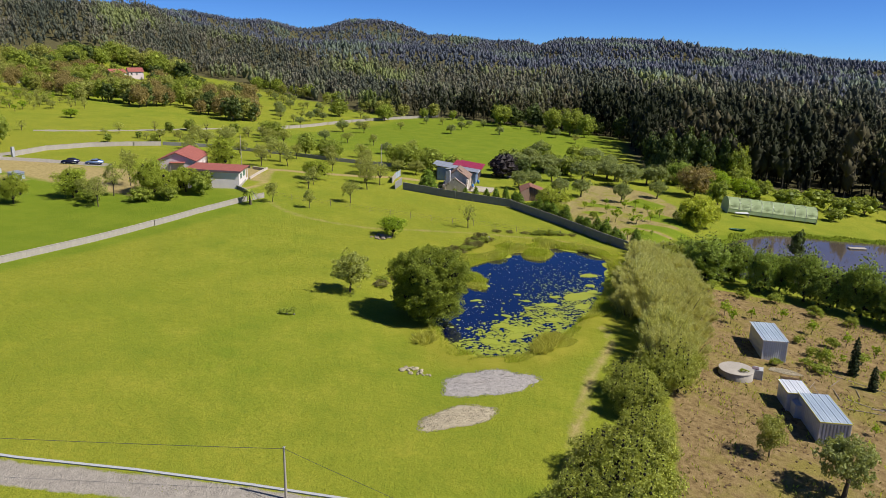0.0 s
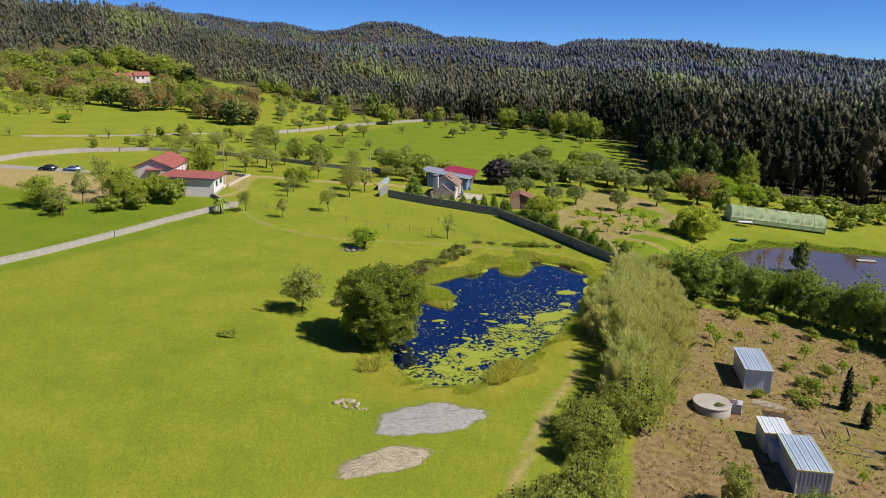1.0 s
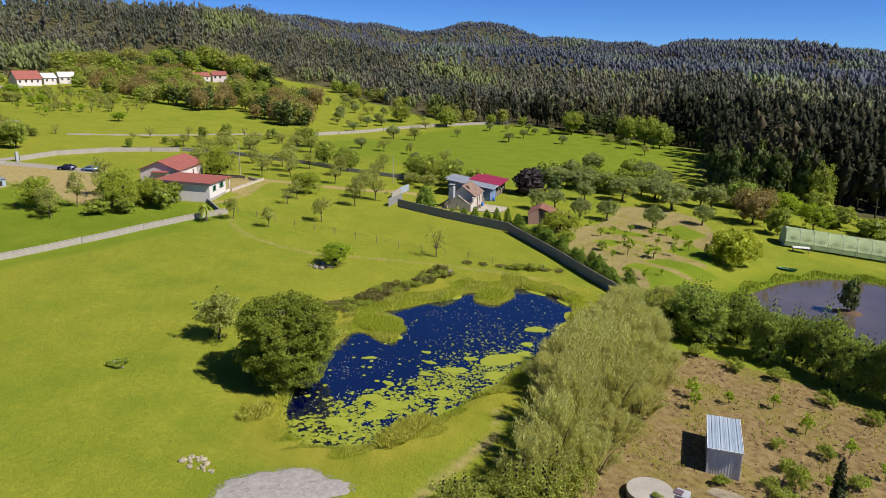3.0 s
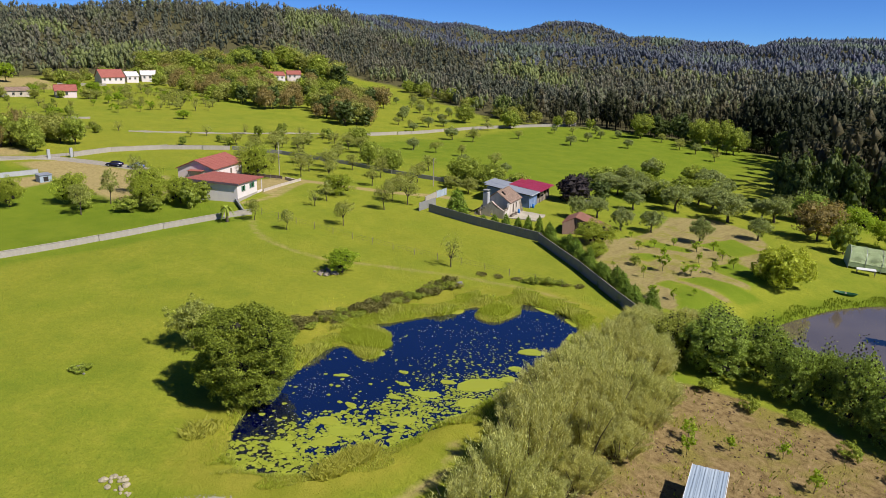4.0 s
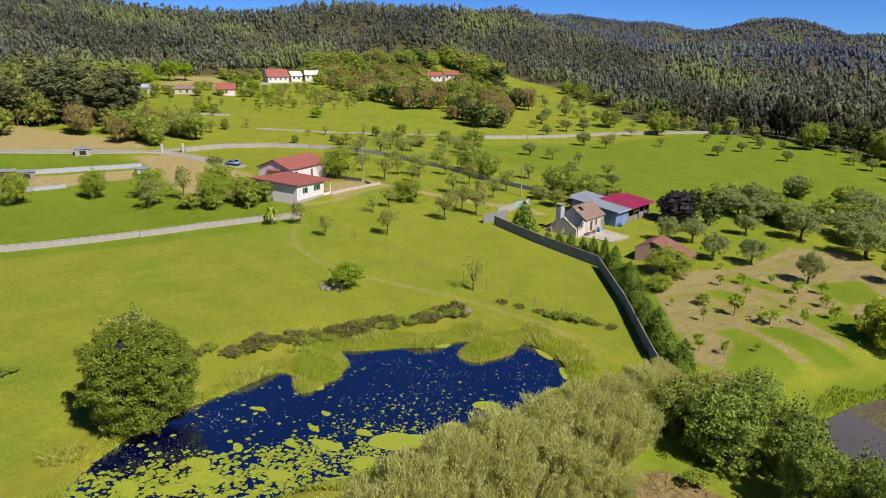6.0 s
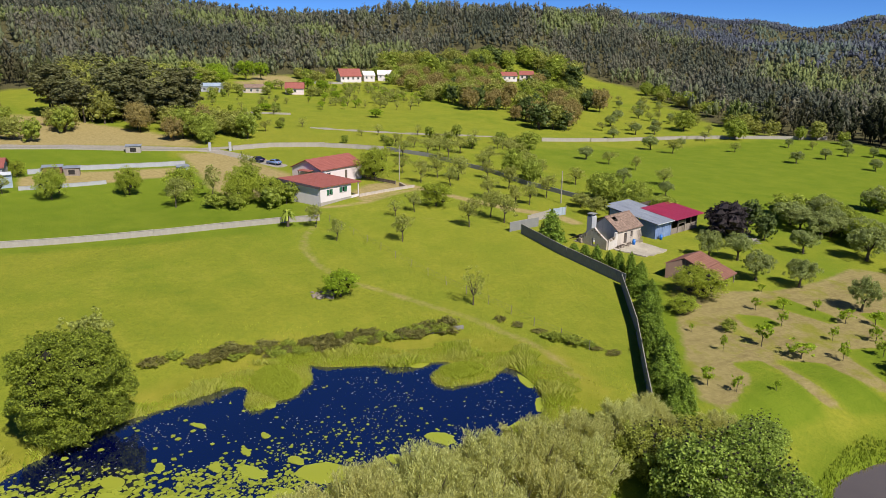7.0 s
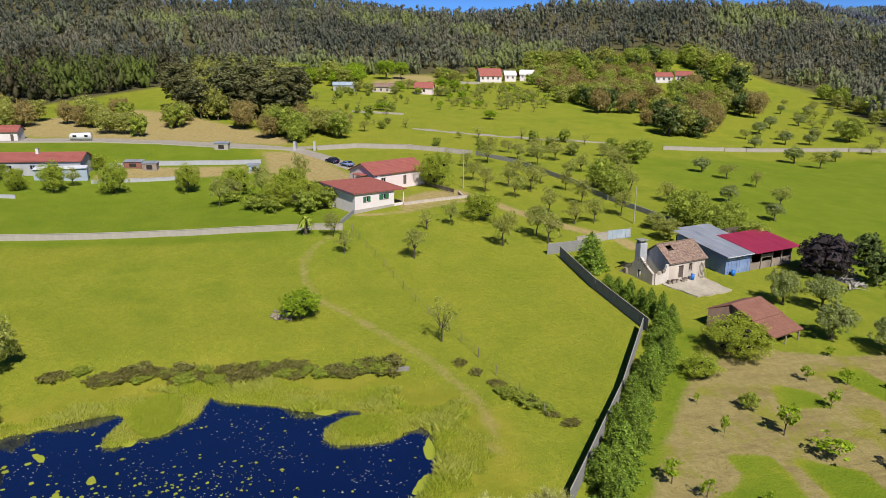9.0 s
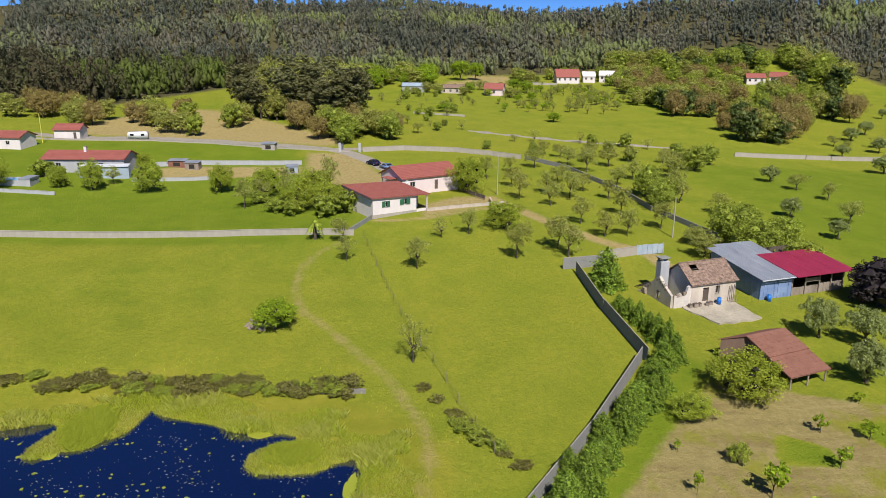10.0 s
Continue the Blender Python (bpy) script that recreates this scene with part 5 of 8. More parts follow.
def white_house():
    root = empty("house", -110.0, 130.9, None, 120, "white rendered house with a low red roof and green shutters", "house")

    def rz(x, y):
        return 4.1 - 0.035 * x + 0.055 * y

    wins = [(2.0, 3.7, 2.0, 3.15), (5.9, 8.2, 2.05, 3.15)]
    bm = wall_pieces(bmesh.new(), 9.6, rz(0, 0) - 0.15, 0.25, wins, deep=1.0, top=rz(9.6, 0) - 0.15)
    part("wall", bm, M["render_wall"], root)
    bm = wall_pieces(bmesh.new(), 11.1, rz(0, 0.25) - 0.15, 0.25, [(6.2, 7.0, 2.9, 3.2)], (0.25, 0.25), 90, 1.0, rz(0, 11.35) - 0.15)
    part("wall", bm, M["render_wall"], root)
    for bm in (wall_pieces(bmesh.new(), 12.1, rz(0, 11.6) - 0.15, 0.25, [], (0, 11.35), 0, 1.0, rz(12.1, 11.6) - 0.15),
               wall_pieces(bmesh.new(), 8.0, rz(12.1, 3.3) - 0.15, 0.25, [], (12.1, 3.35), 90, 1.0, rz(12.1, 11.3) - 0.15),
               wall_pieces(bmesh.new(), 3.0, rz(9.6, 0.25) - 0.15, 0.25, [(1.0, 1.9, 0.0, 2.0)], (9.6, 0.25), 90, 1.0, rz(9.6, 3.3) - 0.15),
               wall_pieces(bmesh.new(), 2.2, rz(9.6, 3.3) - 0.15, 0.2, [], (9.65, 3.3), 0, 1.0)):
        part("wall", bm, M["render_wall"], root)
    part("plinth", cube(-0.03, 9.63, -0.03, 0.0, -0.9, 0.75, 0), M["pale_concrete"], root, "grey-stained plinth")
    part("porch_slab", cube(9.6, 12.4, -0.2, 3.3, -1.0, 0.05), M["pale_concrete"], root)
    part("parapet", cube(9.62, 12.2, -0.05, 0.12, 0.05, 0.85), M["render_wall"], root)
    part("post", cube(11.95, 12.15, -0.05, 0.15, 0.85, rz(12, 0) - 0.12), M["render_wall"], root)
    o = 0.45
    corners = [(-o, -o), (12.1 + o, -o), (12.1 + o, 11.6 + o), (-o, 11.6 + o)]
    r = part("roof", slab([(x, y, rz(x, y)) for x, y in corners], 0.14), M["red_tile"], root)
    roof_tiles(r, *((x, y, rz(x, y)) for x, y in corners), M["red_tile"], pitch=0.7)
    part("fascia", prism([(-o - 0.03, -o, rz(-o, -o) - 0.42), (-o - 0.03, 11.6 + o, rz(-o, 11.6 + o) - 0.42), (-o - 0.03, 11.6 + o, rz(-o, 11.6 + o)), (-o - 0.03, -o, rz(-o, -o))],
                         [(-o, -o, rz(-o, -o) - 0.42), (-o, 11.6 + o, rz(-o, 11.6 + o) - 0.42), (-o, 11.6 + o, rz(-o, 11.6 + o)), (-o, -o, rz(-o, -o))]), M["dark_trim"], root, "dark purplish fascia board")
    for w in wins:
        window(root, *w, shutters="green_paint")
    # a near-black panel paints the vent's inner shade
    vent = part("vent", cube(-0.02, 0.1, 6.25, 6.95, 2.92, 3.18, 0.01), M["opening_shade"], root)
    door(root, 1.0, 1.9, 2.0, at=(9.6, 0.25), turn=90)

    rear = gable_house("house", -128.2, 136.7, 120, 14.5, 9.2, 3.1, 5.0, "pink_wall", "red_tile", "pinkish-white farmhouse with a red tiled gable roof",
                       front=[(2.0, 3.3, 0.95, 2.1)], doors=[(8.2, 9.1, 0.0, 2.05)], z=height(-131, 142) + 0.7)
    tube([(0.9, -0.35, 2.3), (0.9, -0.05, 2.3)], [0.03, 0.03], M["metal"], "bracket", rear)
    v, q = tube_arrays([(0.9, -0.4, 2.3), (0.9, -0.38, 2.3), (0.9, -0.28, 2.3)], [0.42, 0.38, 0.05], 14)
    part("satellite_dish", fast_mesh("satellite_dish", v, q, M["white_paint"], True), None, rear, "white satellite dish")
    part("post", cube(-1.6, -1.45, 5.6, 5.75, -0.5, 2.6), M["wood"], rear)
    part("post", cube(-1.6, -1.45, 2.4, 2.55, -0.5, 2.6), M["wood"], rear)
    part("canopy", slab([(-1.8, 2.2, 2.7), (-0.01, 2.2, 2.8), (-0.01, 5.9, 2.8), (-1.8, 5.9, 2.7)], 0.08), M["red_tile"], rear)


white_house()


def ruin():
    root = empty("ruined_house", -70.4, 173.9, None, 106.3, "half-ruined stone cottage with an old tiled roof and peeling plaster", "house")
    L, D, H, R, X = 10.4, 6.2, 3.3, 5.5, 2.6
    opens = [(4.7, 5.7, 0.4, 2.5), (6.9, 7.6, 1.4, 2.6)]
    bm = wall_pieces(bmesh.new(), L - X, H, 0.45, [(a - X, b - X, c, d) for a, b, c, d in opens], (X, 0))
    part("wall", bm, M["plaster"], root)
    part("wall", wall_pieces(bmesh.new(), L - X, H, 0.45, [], (X, D - 0.45)), M["plaster"], root)
    for gx in (X + 0.002, L - 0.45):
        bm = bmesh.new()
        pts = [(gx, 0.45, -0.8), (gx, D - 0.45, -0.8), (gx, D - 0.45, H), (gx, D / 2, R - 0.15), (gx, 0.45, H)]
        prism(pts, [(p[0] + 0.448, p[1], p[2]) for p in pts], bm)
        part("wall", bm, M["plaster_white"], root, "peeling whitewashed gable")
    # the roofless room
    broken = "broken stone end wall with a small window"
    part("wall", wall_pieces(bmesh.new(), D + 0.1, 1.55, 0.42, [(2.6, 3.3, 0.5, 1.55)], (-0.18, 0.2), 90), M["plaster"], root, broken)
    for up in ([(-0.6, 0.2, 1.55), (-0.6, 2.8, 1.55), (-0.6, 2.8, 3.6), (-0.6, 2.3, 3.15), (-0.6, 1.2, 2.4), (-0.6, 0.2, 1.8)],
               [(-0.6, 3.5, 1.55), (-0.6, D + 0.3, 1.55), (-0.6, D + 0.3, 1.6), (-0.6, 5.2, 2.3), (-0.6, 4.2, 3.1), (-0.6, 3.5, 3.7)],
               [(-0.6, 2.8, 1.75), (-0.6, 3.5, 1.75), (-0.6, 3.5, 3.7), (-0.6, 3.1, 3.85), (-0.6, 2.8, 3.6)]):
        part("wall", prism(up, [(p[0] + 0.42, p[1], p[2]) for p in up]), M["plaster"], root, broken)
    for up, t in (([(-0.18, 0.0, -0.8), (X, 0.0, -0.8), (X, 0.0, 3.1), (X - 0.5, 0.0, 2.9), (X - 0.8, 0.0, 1.8), (X - 1.5, 0.0, 1.5), (X - 1.7, 0.0, 2.0), (-0.18, 0.0, 1.8)], 0.42),
                  ([(-0.18, D, -0.8), (X, D, -0.8), (X, D, 2.4), (1.2, D, 2.0), (-0.18, D, 1.2)], 0.3)):
        part("wall", prism(up, [(p[0], p[1] + t, p[2]) for p in up]), M["plaster_white"], root, "crumbling whitewashed wall of the roofless room")
    # the lean-to that fell in
    rr = random.Random(3)
    for k in range(34):
        a, b = rr.uniform(-1.2, 0.9), rr.uniform(D - 0.4, D + 3.2)
        s = rr.uniform(0.18, 0.45)
        part("fallen_stone", cube(a - s, a + s, b - s * 0.8, b + s * 0.8, -0.3, rr.uniform(0.1, 1.3) * (1 - (b - D) / 4.5), 0.06), M["rubble"], root)
    for k in range(6):
        a = -0.4 + k * 0.55
        tube([(a, D + 0.1, 2.0 - k * 0.05), (a - 0.3, D + 2.6, 0.5)], [0.07, 0.06], M["dark_wood"], "rafter", root, 5)
    # loose stones left on the broken wall heads
    for k in range(44):
        edge = rr.random()
        if edge < 0.5:
            b = rr.uniform(0.3, D)
            a, top = -0.4, 3.7 - abs(b - 3.15) * 0.78 - 0.1
        elif edge < 0.8:
            a, b = rr.uniform(-0.1, X - 0.2), 0.2
            top = 1.7 + (a / X) * 0.5
        else:
            a, b = rr.uniform(0, X), D + 0.15
            top = 1.3 + a / X * 0.9
        s = rr.uniform(0.1, 0.24)
        part("loose_stone", cube(a - s, a + s, b - s, b + s * 0.9, top - 0.25, top + rr.uniform(0.05, 0.3), 0.04), M["rubble" if k % 3 else "plaster"], root)
    # roofs
    o = 0.3
    for y0, yr in ((-o, D / 2), (D + o, D / 2)):
        a, b, c, d = (X - 0.2, y0, H - 0.18), (L + o, y0, H - 0.18), (L + o, yr, R), (X - 0.2, yr, R)
        if y0 < 0:
            # the front slope, with a hole near the ridge
            s = bmesh.new()
            h0, h1, f0, f1 = 3.9, 5.1, 0.62, 0.9

            def at(x, f):
                return (x, y0 + (yr - y0) * f, a[2] + (R - a[2]) * f)

            for x0, x1, g0, g1 in ((a[0], b[0], 0, f0), (a[0], h0, f0, f1), (h1, b[0], f0, f1), (a[0], b[0], f1, 1)):
                slab([at(x0, g0), at(x1, g0), at(x1, g1), at(x0, g1)], 0.1, s)
            r = part("roof", s, M["old_tile"], root, "old tiled slope with a hole")
            roof_tiles(r, at(a[0], 0), at(b[0], 0), at(b[0], f0), at(a[0], f0), M["old_tile"])
            roof_tiles(r, at(a[0], f0), at(h0, f0), at(h0, 1), at(a[0], 1), M["old_tile"])
            roof_tiles(r, at(h1, f0), at(b[0], f0), at(b[0], 1), at(h1, 1), M["old_tile"])
            part("rafter", cube(h0 - 0.2, h1 + 0.2, y0 + (yr - y0) * 0.74, y0 + (yr - y0) * 0.74 + 0.1, a[2] + (R - a[2]) * 0.74 - 0.25, a[2] + (R - a[2]) * 0.74 - 0.15), M["dark_wood"], root)
        else:
            r = part("roof", slab([b, a, d, c], 0.1), M["old_tile"], root)
            roof_tiles(r, a, b, c, d, M["old_tile"])
    part("ridge", cube(X - 0.2, L + o, D / 2 - 0.13, D / 2 + 0.13, R, R + 0.12, 0.05), M["old_tile"], root)
    part("floor", cube(0, L - 0.4, 0.4, D - 0.4, -0.8, 0.1, 0), M["rubble"], root)
    part("chimney", cube(0.8, 2.3, D - 1.5, D - 0.3, -0.5, 5.4, 0.05), M["grey_wall"], root, "broad grey-stained chimney stack")
    bm = bmesh.new()
    for a, b in ((1.0, D - 1.3), (1.85, D - 1.3), (1.0, D - 0.55), (1.85, D - 0.55)):
        box(bm, a, a + 0.25, b, b + 0.25, 5.4, 5.8, 0.02)
    box(bm, 0.75, 2.35, D - 1.55, D - 0.2, 5.8, 5.95, 0.02)
    part("chimney_cap", bm, M["concrete"], root)
    door(root, 4.7, 5.7, 2.5, 0.3, "dark_wood", 0.4)
    window(root, 6.9, 7.6, 1.4, 2.6, 0.3, frame_mat="wood")
    # the yard slab and its clutter
    rim = [(1.1, -0.6, 0.1), (1.35, -2.2, 0.03), (1.9, -3.4, -0.04), (1.95, -4.9, -0.12), (2.4, -6.4, -0.2), (3.7, -6.3, -0.19), (4.3, -6.75, -0.21), (6.0, -6.5, -0.2), (7.6, -6.75, -0.2), (9.5, -6.5, -0.19), (9.35, -5.0, -0.12), (9.75, -3.2, -0.04), (9.7, -1.5, 0.05), (10.1, -0.02, 0.12), (1.3, -0.02, 0.12)]
    bm = prism([(a, b, -1.2) for a, b, c in rim], rim)
    slab_ob = part("yard_slab", bm, M["old_slab"])
    slab_ob.matrix_world = root.matrix_world
    tagged(slab_ob, "cracked pale concrete yard slab before the ruin", "slab")
    barrel(root.matrix_world @ Vector((7.0, -0.8, 0.09)))
    for k in range(4):
        p = root.matrix_world @ Vector((9.1 + k * 0.35, -0.75, 0.08))
        t = root.matrix_world @ Vector((9.3 + k * 0.3, -0.04, 2.3 + 0.2 * (k % 2)))
        ob = tube([p, p.lerp(t, 0.5), t], [0.06, 0.055, 0.05], M["wood"], "leaning_pole", None, 6)
        tagged(ob, "old wooden pole leaning on the cottage wall", "pole", "poles leaning on the cottage")
    for k, (a, b, s) in enumerate([(3.0, -0.7, 0.35), (3.8, -0.6, 0.3), (5.1, -0.75, 0.32), (5.9, -0.5, 0.28), (2.2, -0.6, 0.3)]):
        p = root.matrix_world @ Vector((a, b, 0.08))
        crate = empty("crate", p.x, p.y, p.z, 106 + 20 * k, "weathered wooden crate by the cottage wall", "crate", "crates by the cottage")
        part("body", cube(-s, s, -s * 0.7, s * 0.7, 0, s * 1.5, 0.02), M["wood"], crate)
        part("lid", cube(-s - 0.03, s + 0.03, -s * 0.7 - 0.03, s * 0.7 + 0.03, s * 1.5, s * 1.5 + 0.04, 0.01), M["dark_wood"], crate)


def barrel(p):
    root = empty("barrel", p[0], p[1], p[2], 0, "blue plastic barrel standing by the wall", "barrel", "blue barrels")
    v, q = tube_arrays([(0, 0, 0), (0, 0, 0.02), (0, 0, 0.3), (0, 0, 0.33), (0, 0, 0.62), (0, 0, 0.65), (0, 0, 0.95), (0, 0, 0.96)], [0.27, 0.3, 0.3, 0.325, 0.325, 0.3, 0.28, 0.01], 16)
    part("drum", fast_mesh("drum", v, q, M["blue_plastic"], True), None, root)
    v, q = tube_arrays([(0, 0, 0.94), (0, 0, 0.99), (0, 0, 1.0)], [0.29, 0.29, 0.01], 16)
    part("lid", fast_mesh("lid", v, q, M["blue_plastic"], True), None, root)


ruin()


def barn():
    root = empty("barn", -73.5, 187.8, None, 105.7, "blue sheet-metal barn with a grey and crimson roof", "barn")

    def roof_z(y):
        return 3.25 + 0.14 * (y + 0.6)

    rr = random.Random(9)

    def boards(x0, x1, y, h, along_y=False, material="blue_sheet", name="board", step=0.62, z0=-0.6):
        n = max(1, int(abs(x1 - x0) / step))
        for k in range(n):
            a, b = x0 + (x1 - x0) * k / n, x0 + (x1 - x0) * (k + 1) / n
            off, top = rr.uniform(-0.03, 0.03), h + rr.uniform(-0.08, 0.0)
            if along_y:
                part(name, cube(y + off, y + off + 0.04, a, b - 0.02, z0, roof_z(min(a, b)) - 0.3 if h > 2 else top, 0.006), M[material], root)
            else:
                part(name, cube(a, b - 0.02, y + off, y + off + 0.04, z0, top, 0.006), M[material], root)

    boards(0.0, 5.8, 0.0, 2.95)
    boards(0.1, 11.0, 0.02, 2.95, True)
    boards(5.9, 11.0, 0.1, 1.25, material="wood", name="plank", step=0.4)
    boards(11.2, 15.8, 0.1, 1.45, material="wood", name="plank", step=0.3)
    boards(5.9, 15.8, 5.5, 3.3, material="dark_wood", name="plank", step=0.9)
    boards(0.0, 15.8, 11.2, 4.2, material="dark_wood", name="plank", step=1.0)
    boards(0.1, 11.0, 15.75, 2.95, True, "dark_wood", "plank", 1.0)
    for x in (5.85, 8.4, 11.1, 13.4, 15.8):
        part("post", cube(x - 0.09, x + 0.09, -0.1, 0.08, -0.6, 3.1), M["wood"], root)
    part("beam", cube(5.8, 15.9, -0.08, 0.06, 3.0, 3.18), M["dark_wood"], root)
    part("rail", cube(8.4, 11.1, -0.12, -0.06, 1.9, 2.5), M["wood"], root, "grey board across the opening")

    def sheets(x0, x1, y0, y1, material, lift, width=1.05):
        n = int((x1 - x0) / width)
        for k in range(n):
            a, b = x0 + (x1 - x0) * k / n, x0 + (x1 - x0) * (k + 1) / n + 0.06
            dz = 0.012 * (k % 2) + lift
            part("sheet", slab([(a, y0, roof_z(y0) + dz), (b, y0, roof_z(y0) + dz), (b, y1, roof_z(y1) + dz), (a, y1, roof_z(y1) + dz)], 0.03), M[material], root)

    sheets(-0.5, 5.7, -0.7, 11.6, "grey_sheet", 0.0)
    sheets(5.6, 16.8, -1.2, 7.4, "red_sheet", 0.06)
    sheets(1.5, 9.0, 7.3, 12.6, "grey_sheet", -0.04)
    part("gutter", cube(-0.5, 5.7, -0.85, -0.7, roof_z(-0.7) - 0.14, roof_z(-0.7) - 0.03), M["white_sheet"], root)
    part("floor", cube(0.1, 15.7, 0.15, 11.0, -0.6, 0.05, 0), M["sandy"], root)
    p = root.matrix_world @ Vector((1.1, -0.7, 0.0))
    barrel((p.x, p.y, height(p.x, p.y) - 0.02))


barn()


def open_shed():
    root = empty("open_shed", -53.75, 176.0, None, 110.5, "open timber shed with a long brown tiled roof", "shed")
    W = 5.8

    def prof(y):
        return 3.75 - (0.36 * abs(y) if y < 0 else 0.42 * y)

    for y0, y1, lift in ((0.0, -3.6, 0.0), (-3.5, -6.7, -0.12)):
        a, b, c, d = (-0.25, y1, prof(y1) + lift), (W + 0.3, y1, prof(y1) + lift), (W + 0.3, y0, prof(y0) + lift), (-0.25, y0, prof(y0) + lift)
        r = part("roof", slab([a, b, c, d], 0.1), M["brown_tile"], root)
        roof_tiles(r, a, b, c, d, M["brown_tile"], pitch=0.6)
    a, b, c, d = (-1.9, 2.5, prof(2.5)), (W + 0.3, 2.5, prof(2.5)), (W + 0.3, 0.0, prof(0)), (-0.25, 0.0, prof(0))
    r = part("roof", slab([b, a, d, c], 0.1), M["brown_tile"], root)
    pts = [(-1.7, 2.3, -0.7), (-1.7, 2.3, prof(2.3) - 0.12), (0, 0, prof(0) - 0.12), (0, -0.002, -0.7)]
    part("gable", prism(pts, [(p[0] + 0.12, p[1] + 0.06, p[2]) for p in pts]), M["brown_block"], root, "dark brown boarded gable")
    pts = [(0, -0.004, -0.7), (0, -0.004, prof(0) - 0.15), (0, -3.4, prof(-3.4) - 0.2), (0, -3.4, -0.7)]
    part("gable", prism(pts, [(p[0] + 0.08, p[1], p[2]) for p in pts]), M["brown_block"], root, "dark brown boarded gable")
    for k in range(6):
        y = -0.3 - k * 0.6
        part("batten", cube(-0.03, 0.0, y - 0.04, y + 0.04, -0.4, prof(y) - 0.25, 0), M["wood"], root)
    part("back_wall", cube(-1.4, W, 2.3, 2.4, -0.6, prof(2.4) - 0.15), M["dark_wood"], root)
    for x in (0.15, W * 0.5, W - 0.1):
        for y in (-6.4, -3.5):
            part("post", cube(x - 0.08, x + 0.08, y - 0.08, y + 0.08, -0.9, prof(y) - 0.3), M["wood"], root)
    part("beam", cube(0, W, -6.46, -6.34, prof(-6.4) - 0.44, prof(-6.4) - 0.28), M["wood"], root)
    part("beam", cube(0, W, -3.56, -3.44, prof(-3.5) - 0.44, prof(-3.5) - 0.28), M["wood"], root)


open_shed()


def polytunnel():
    root = empty("polytunnel", -6.8, 203.6, None, 19.0, "long pale-green plastic polytunnel greenhouse on the lawn", "greenhouse")
    L, W, H = 23.4, 6.5, 4.0
    root.matrix_world = pose(-6.8, 203.6, height(-6.8, 203.6) + 0.1, 0, 5.6, 19)

    def arc(x, lift=0.0, n=14):
        return [(x, W / 2 - W / 2 * math.cos(math.pi * k / n), (H - 1.3 + lift) * math.sin(math.pi * k / n) ** 0.8 + 1.3) for k in range(n + 1)]

    for j in range(8):
        x0, x1 = L * j / 8, L * (j + 1) / 8
        dip = [arc(x0), arc((x0 + x1) / 2, -0.10), arc(x1)]
        bm = bmesh.new()
        vs = [[bm.verts.new(p) for p in row] for row in dip]
        for a, b in zip(vs[:-1], vs[1:]):
            for k in range(len(a) - 1):
                bm.faces.new((a[k], b[k], b[k + 1], a[k + 1]))
        bmesh.ops.solidify(bm, geom=bm.faces[:], thickness=0.02)
        part("cover", bm, M["film"], root, soft=True)
        part("side_curtain", cube(x0 + 0.04, x1 - 0.04, 0.02, 0.05, 0.3, 1.3, 0), M["film"], root)
        part("side_curtain", cube(x0 + 0.04, x1 - 0.04, W - 0.05, W - 0.02, 0.3, 1.3, 0), M["film"], root)
    for j in range(9):
        pts = [(L * j / 8, 0, -0.4)] + arc(L * j / 8, 0.03) + [(L * j / 8, W, -0.4)]
        tube(pts, [0.045] * len(pts), M["metal"], "hoop", root, 5)
    for x in (0.02, L - 0.02):
        bm = bmesh.new()
        loop = arc(x, -0.03) + [(x, W, -0.2), (x, 0, -0.2)]
        prism(loop, [(p[0] + 0.015, p[1], p[2]) for p in loop], bm)
        part("end_panel", bm, M["film"], root)


polytunnel()


def cabin(x, y, rz, w, d, h, label, wall="white_sheet", trim=None, roof="roof_sheet"):
    root = empty("cabin", x, y, None, rz, label, "cabin")
    z0 = -0.5
    part("wall", cube(0, w, 0, d, z0, h, 0.02), M[wall], root)
    n = int(w / 0.34)
    for k in range(n):
        part("roof_sheet", cube(-0.1 + (w + 0.2) * k / n, -0.1 + (w + 0.2) * (k + 1) / n - 0.03, -0.12, d + 0.12, h + 0.02, h + 0.07 + 0.025 * (k % 2), 0.008), M[roof], root)
    part("frame", cube(-0.06, 0.06, -0.06, 0.06, z0, h, 0.01), M["white_paint"], root)
    part("frame", cube(w - 0.06, w + 0.06, -0.06, 0.06, z0, h, 0.01), M["white_paint"], root)
    part("frame", cube(0.06, w - 0.06, -0.05, 0.0, h - 0.14, h, 0.01), M["white_paint"], root)
    t = M[trim] if trim else M["white_paint"]
    part("verge", cube(-0.16, -0.1, -0.14, d + 0.14, h - 0.02, h + 0.11, 0.01), t, root)
    part("verge", cube(w + 0.1, w + 0.16, -0.14, d + 0.14, h - 0.02, h + 0.11, 0.01), t, root)
    part("verge", cube(-0.1, w + 0.1, -0.18, -0.12, h - 0.02, h + 0.10, 0.01), t, root)
    for k in range(int(d / 0.5)):
        part("rib", cube(-0.025, 0.0, 0.25 + k * 0.5, 0.29 + k * 0.5, 0.0, h - 0.1, 0), M[wall], root)
    return root


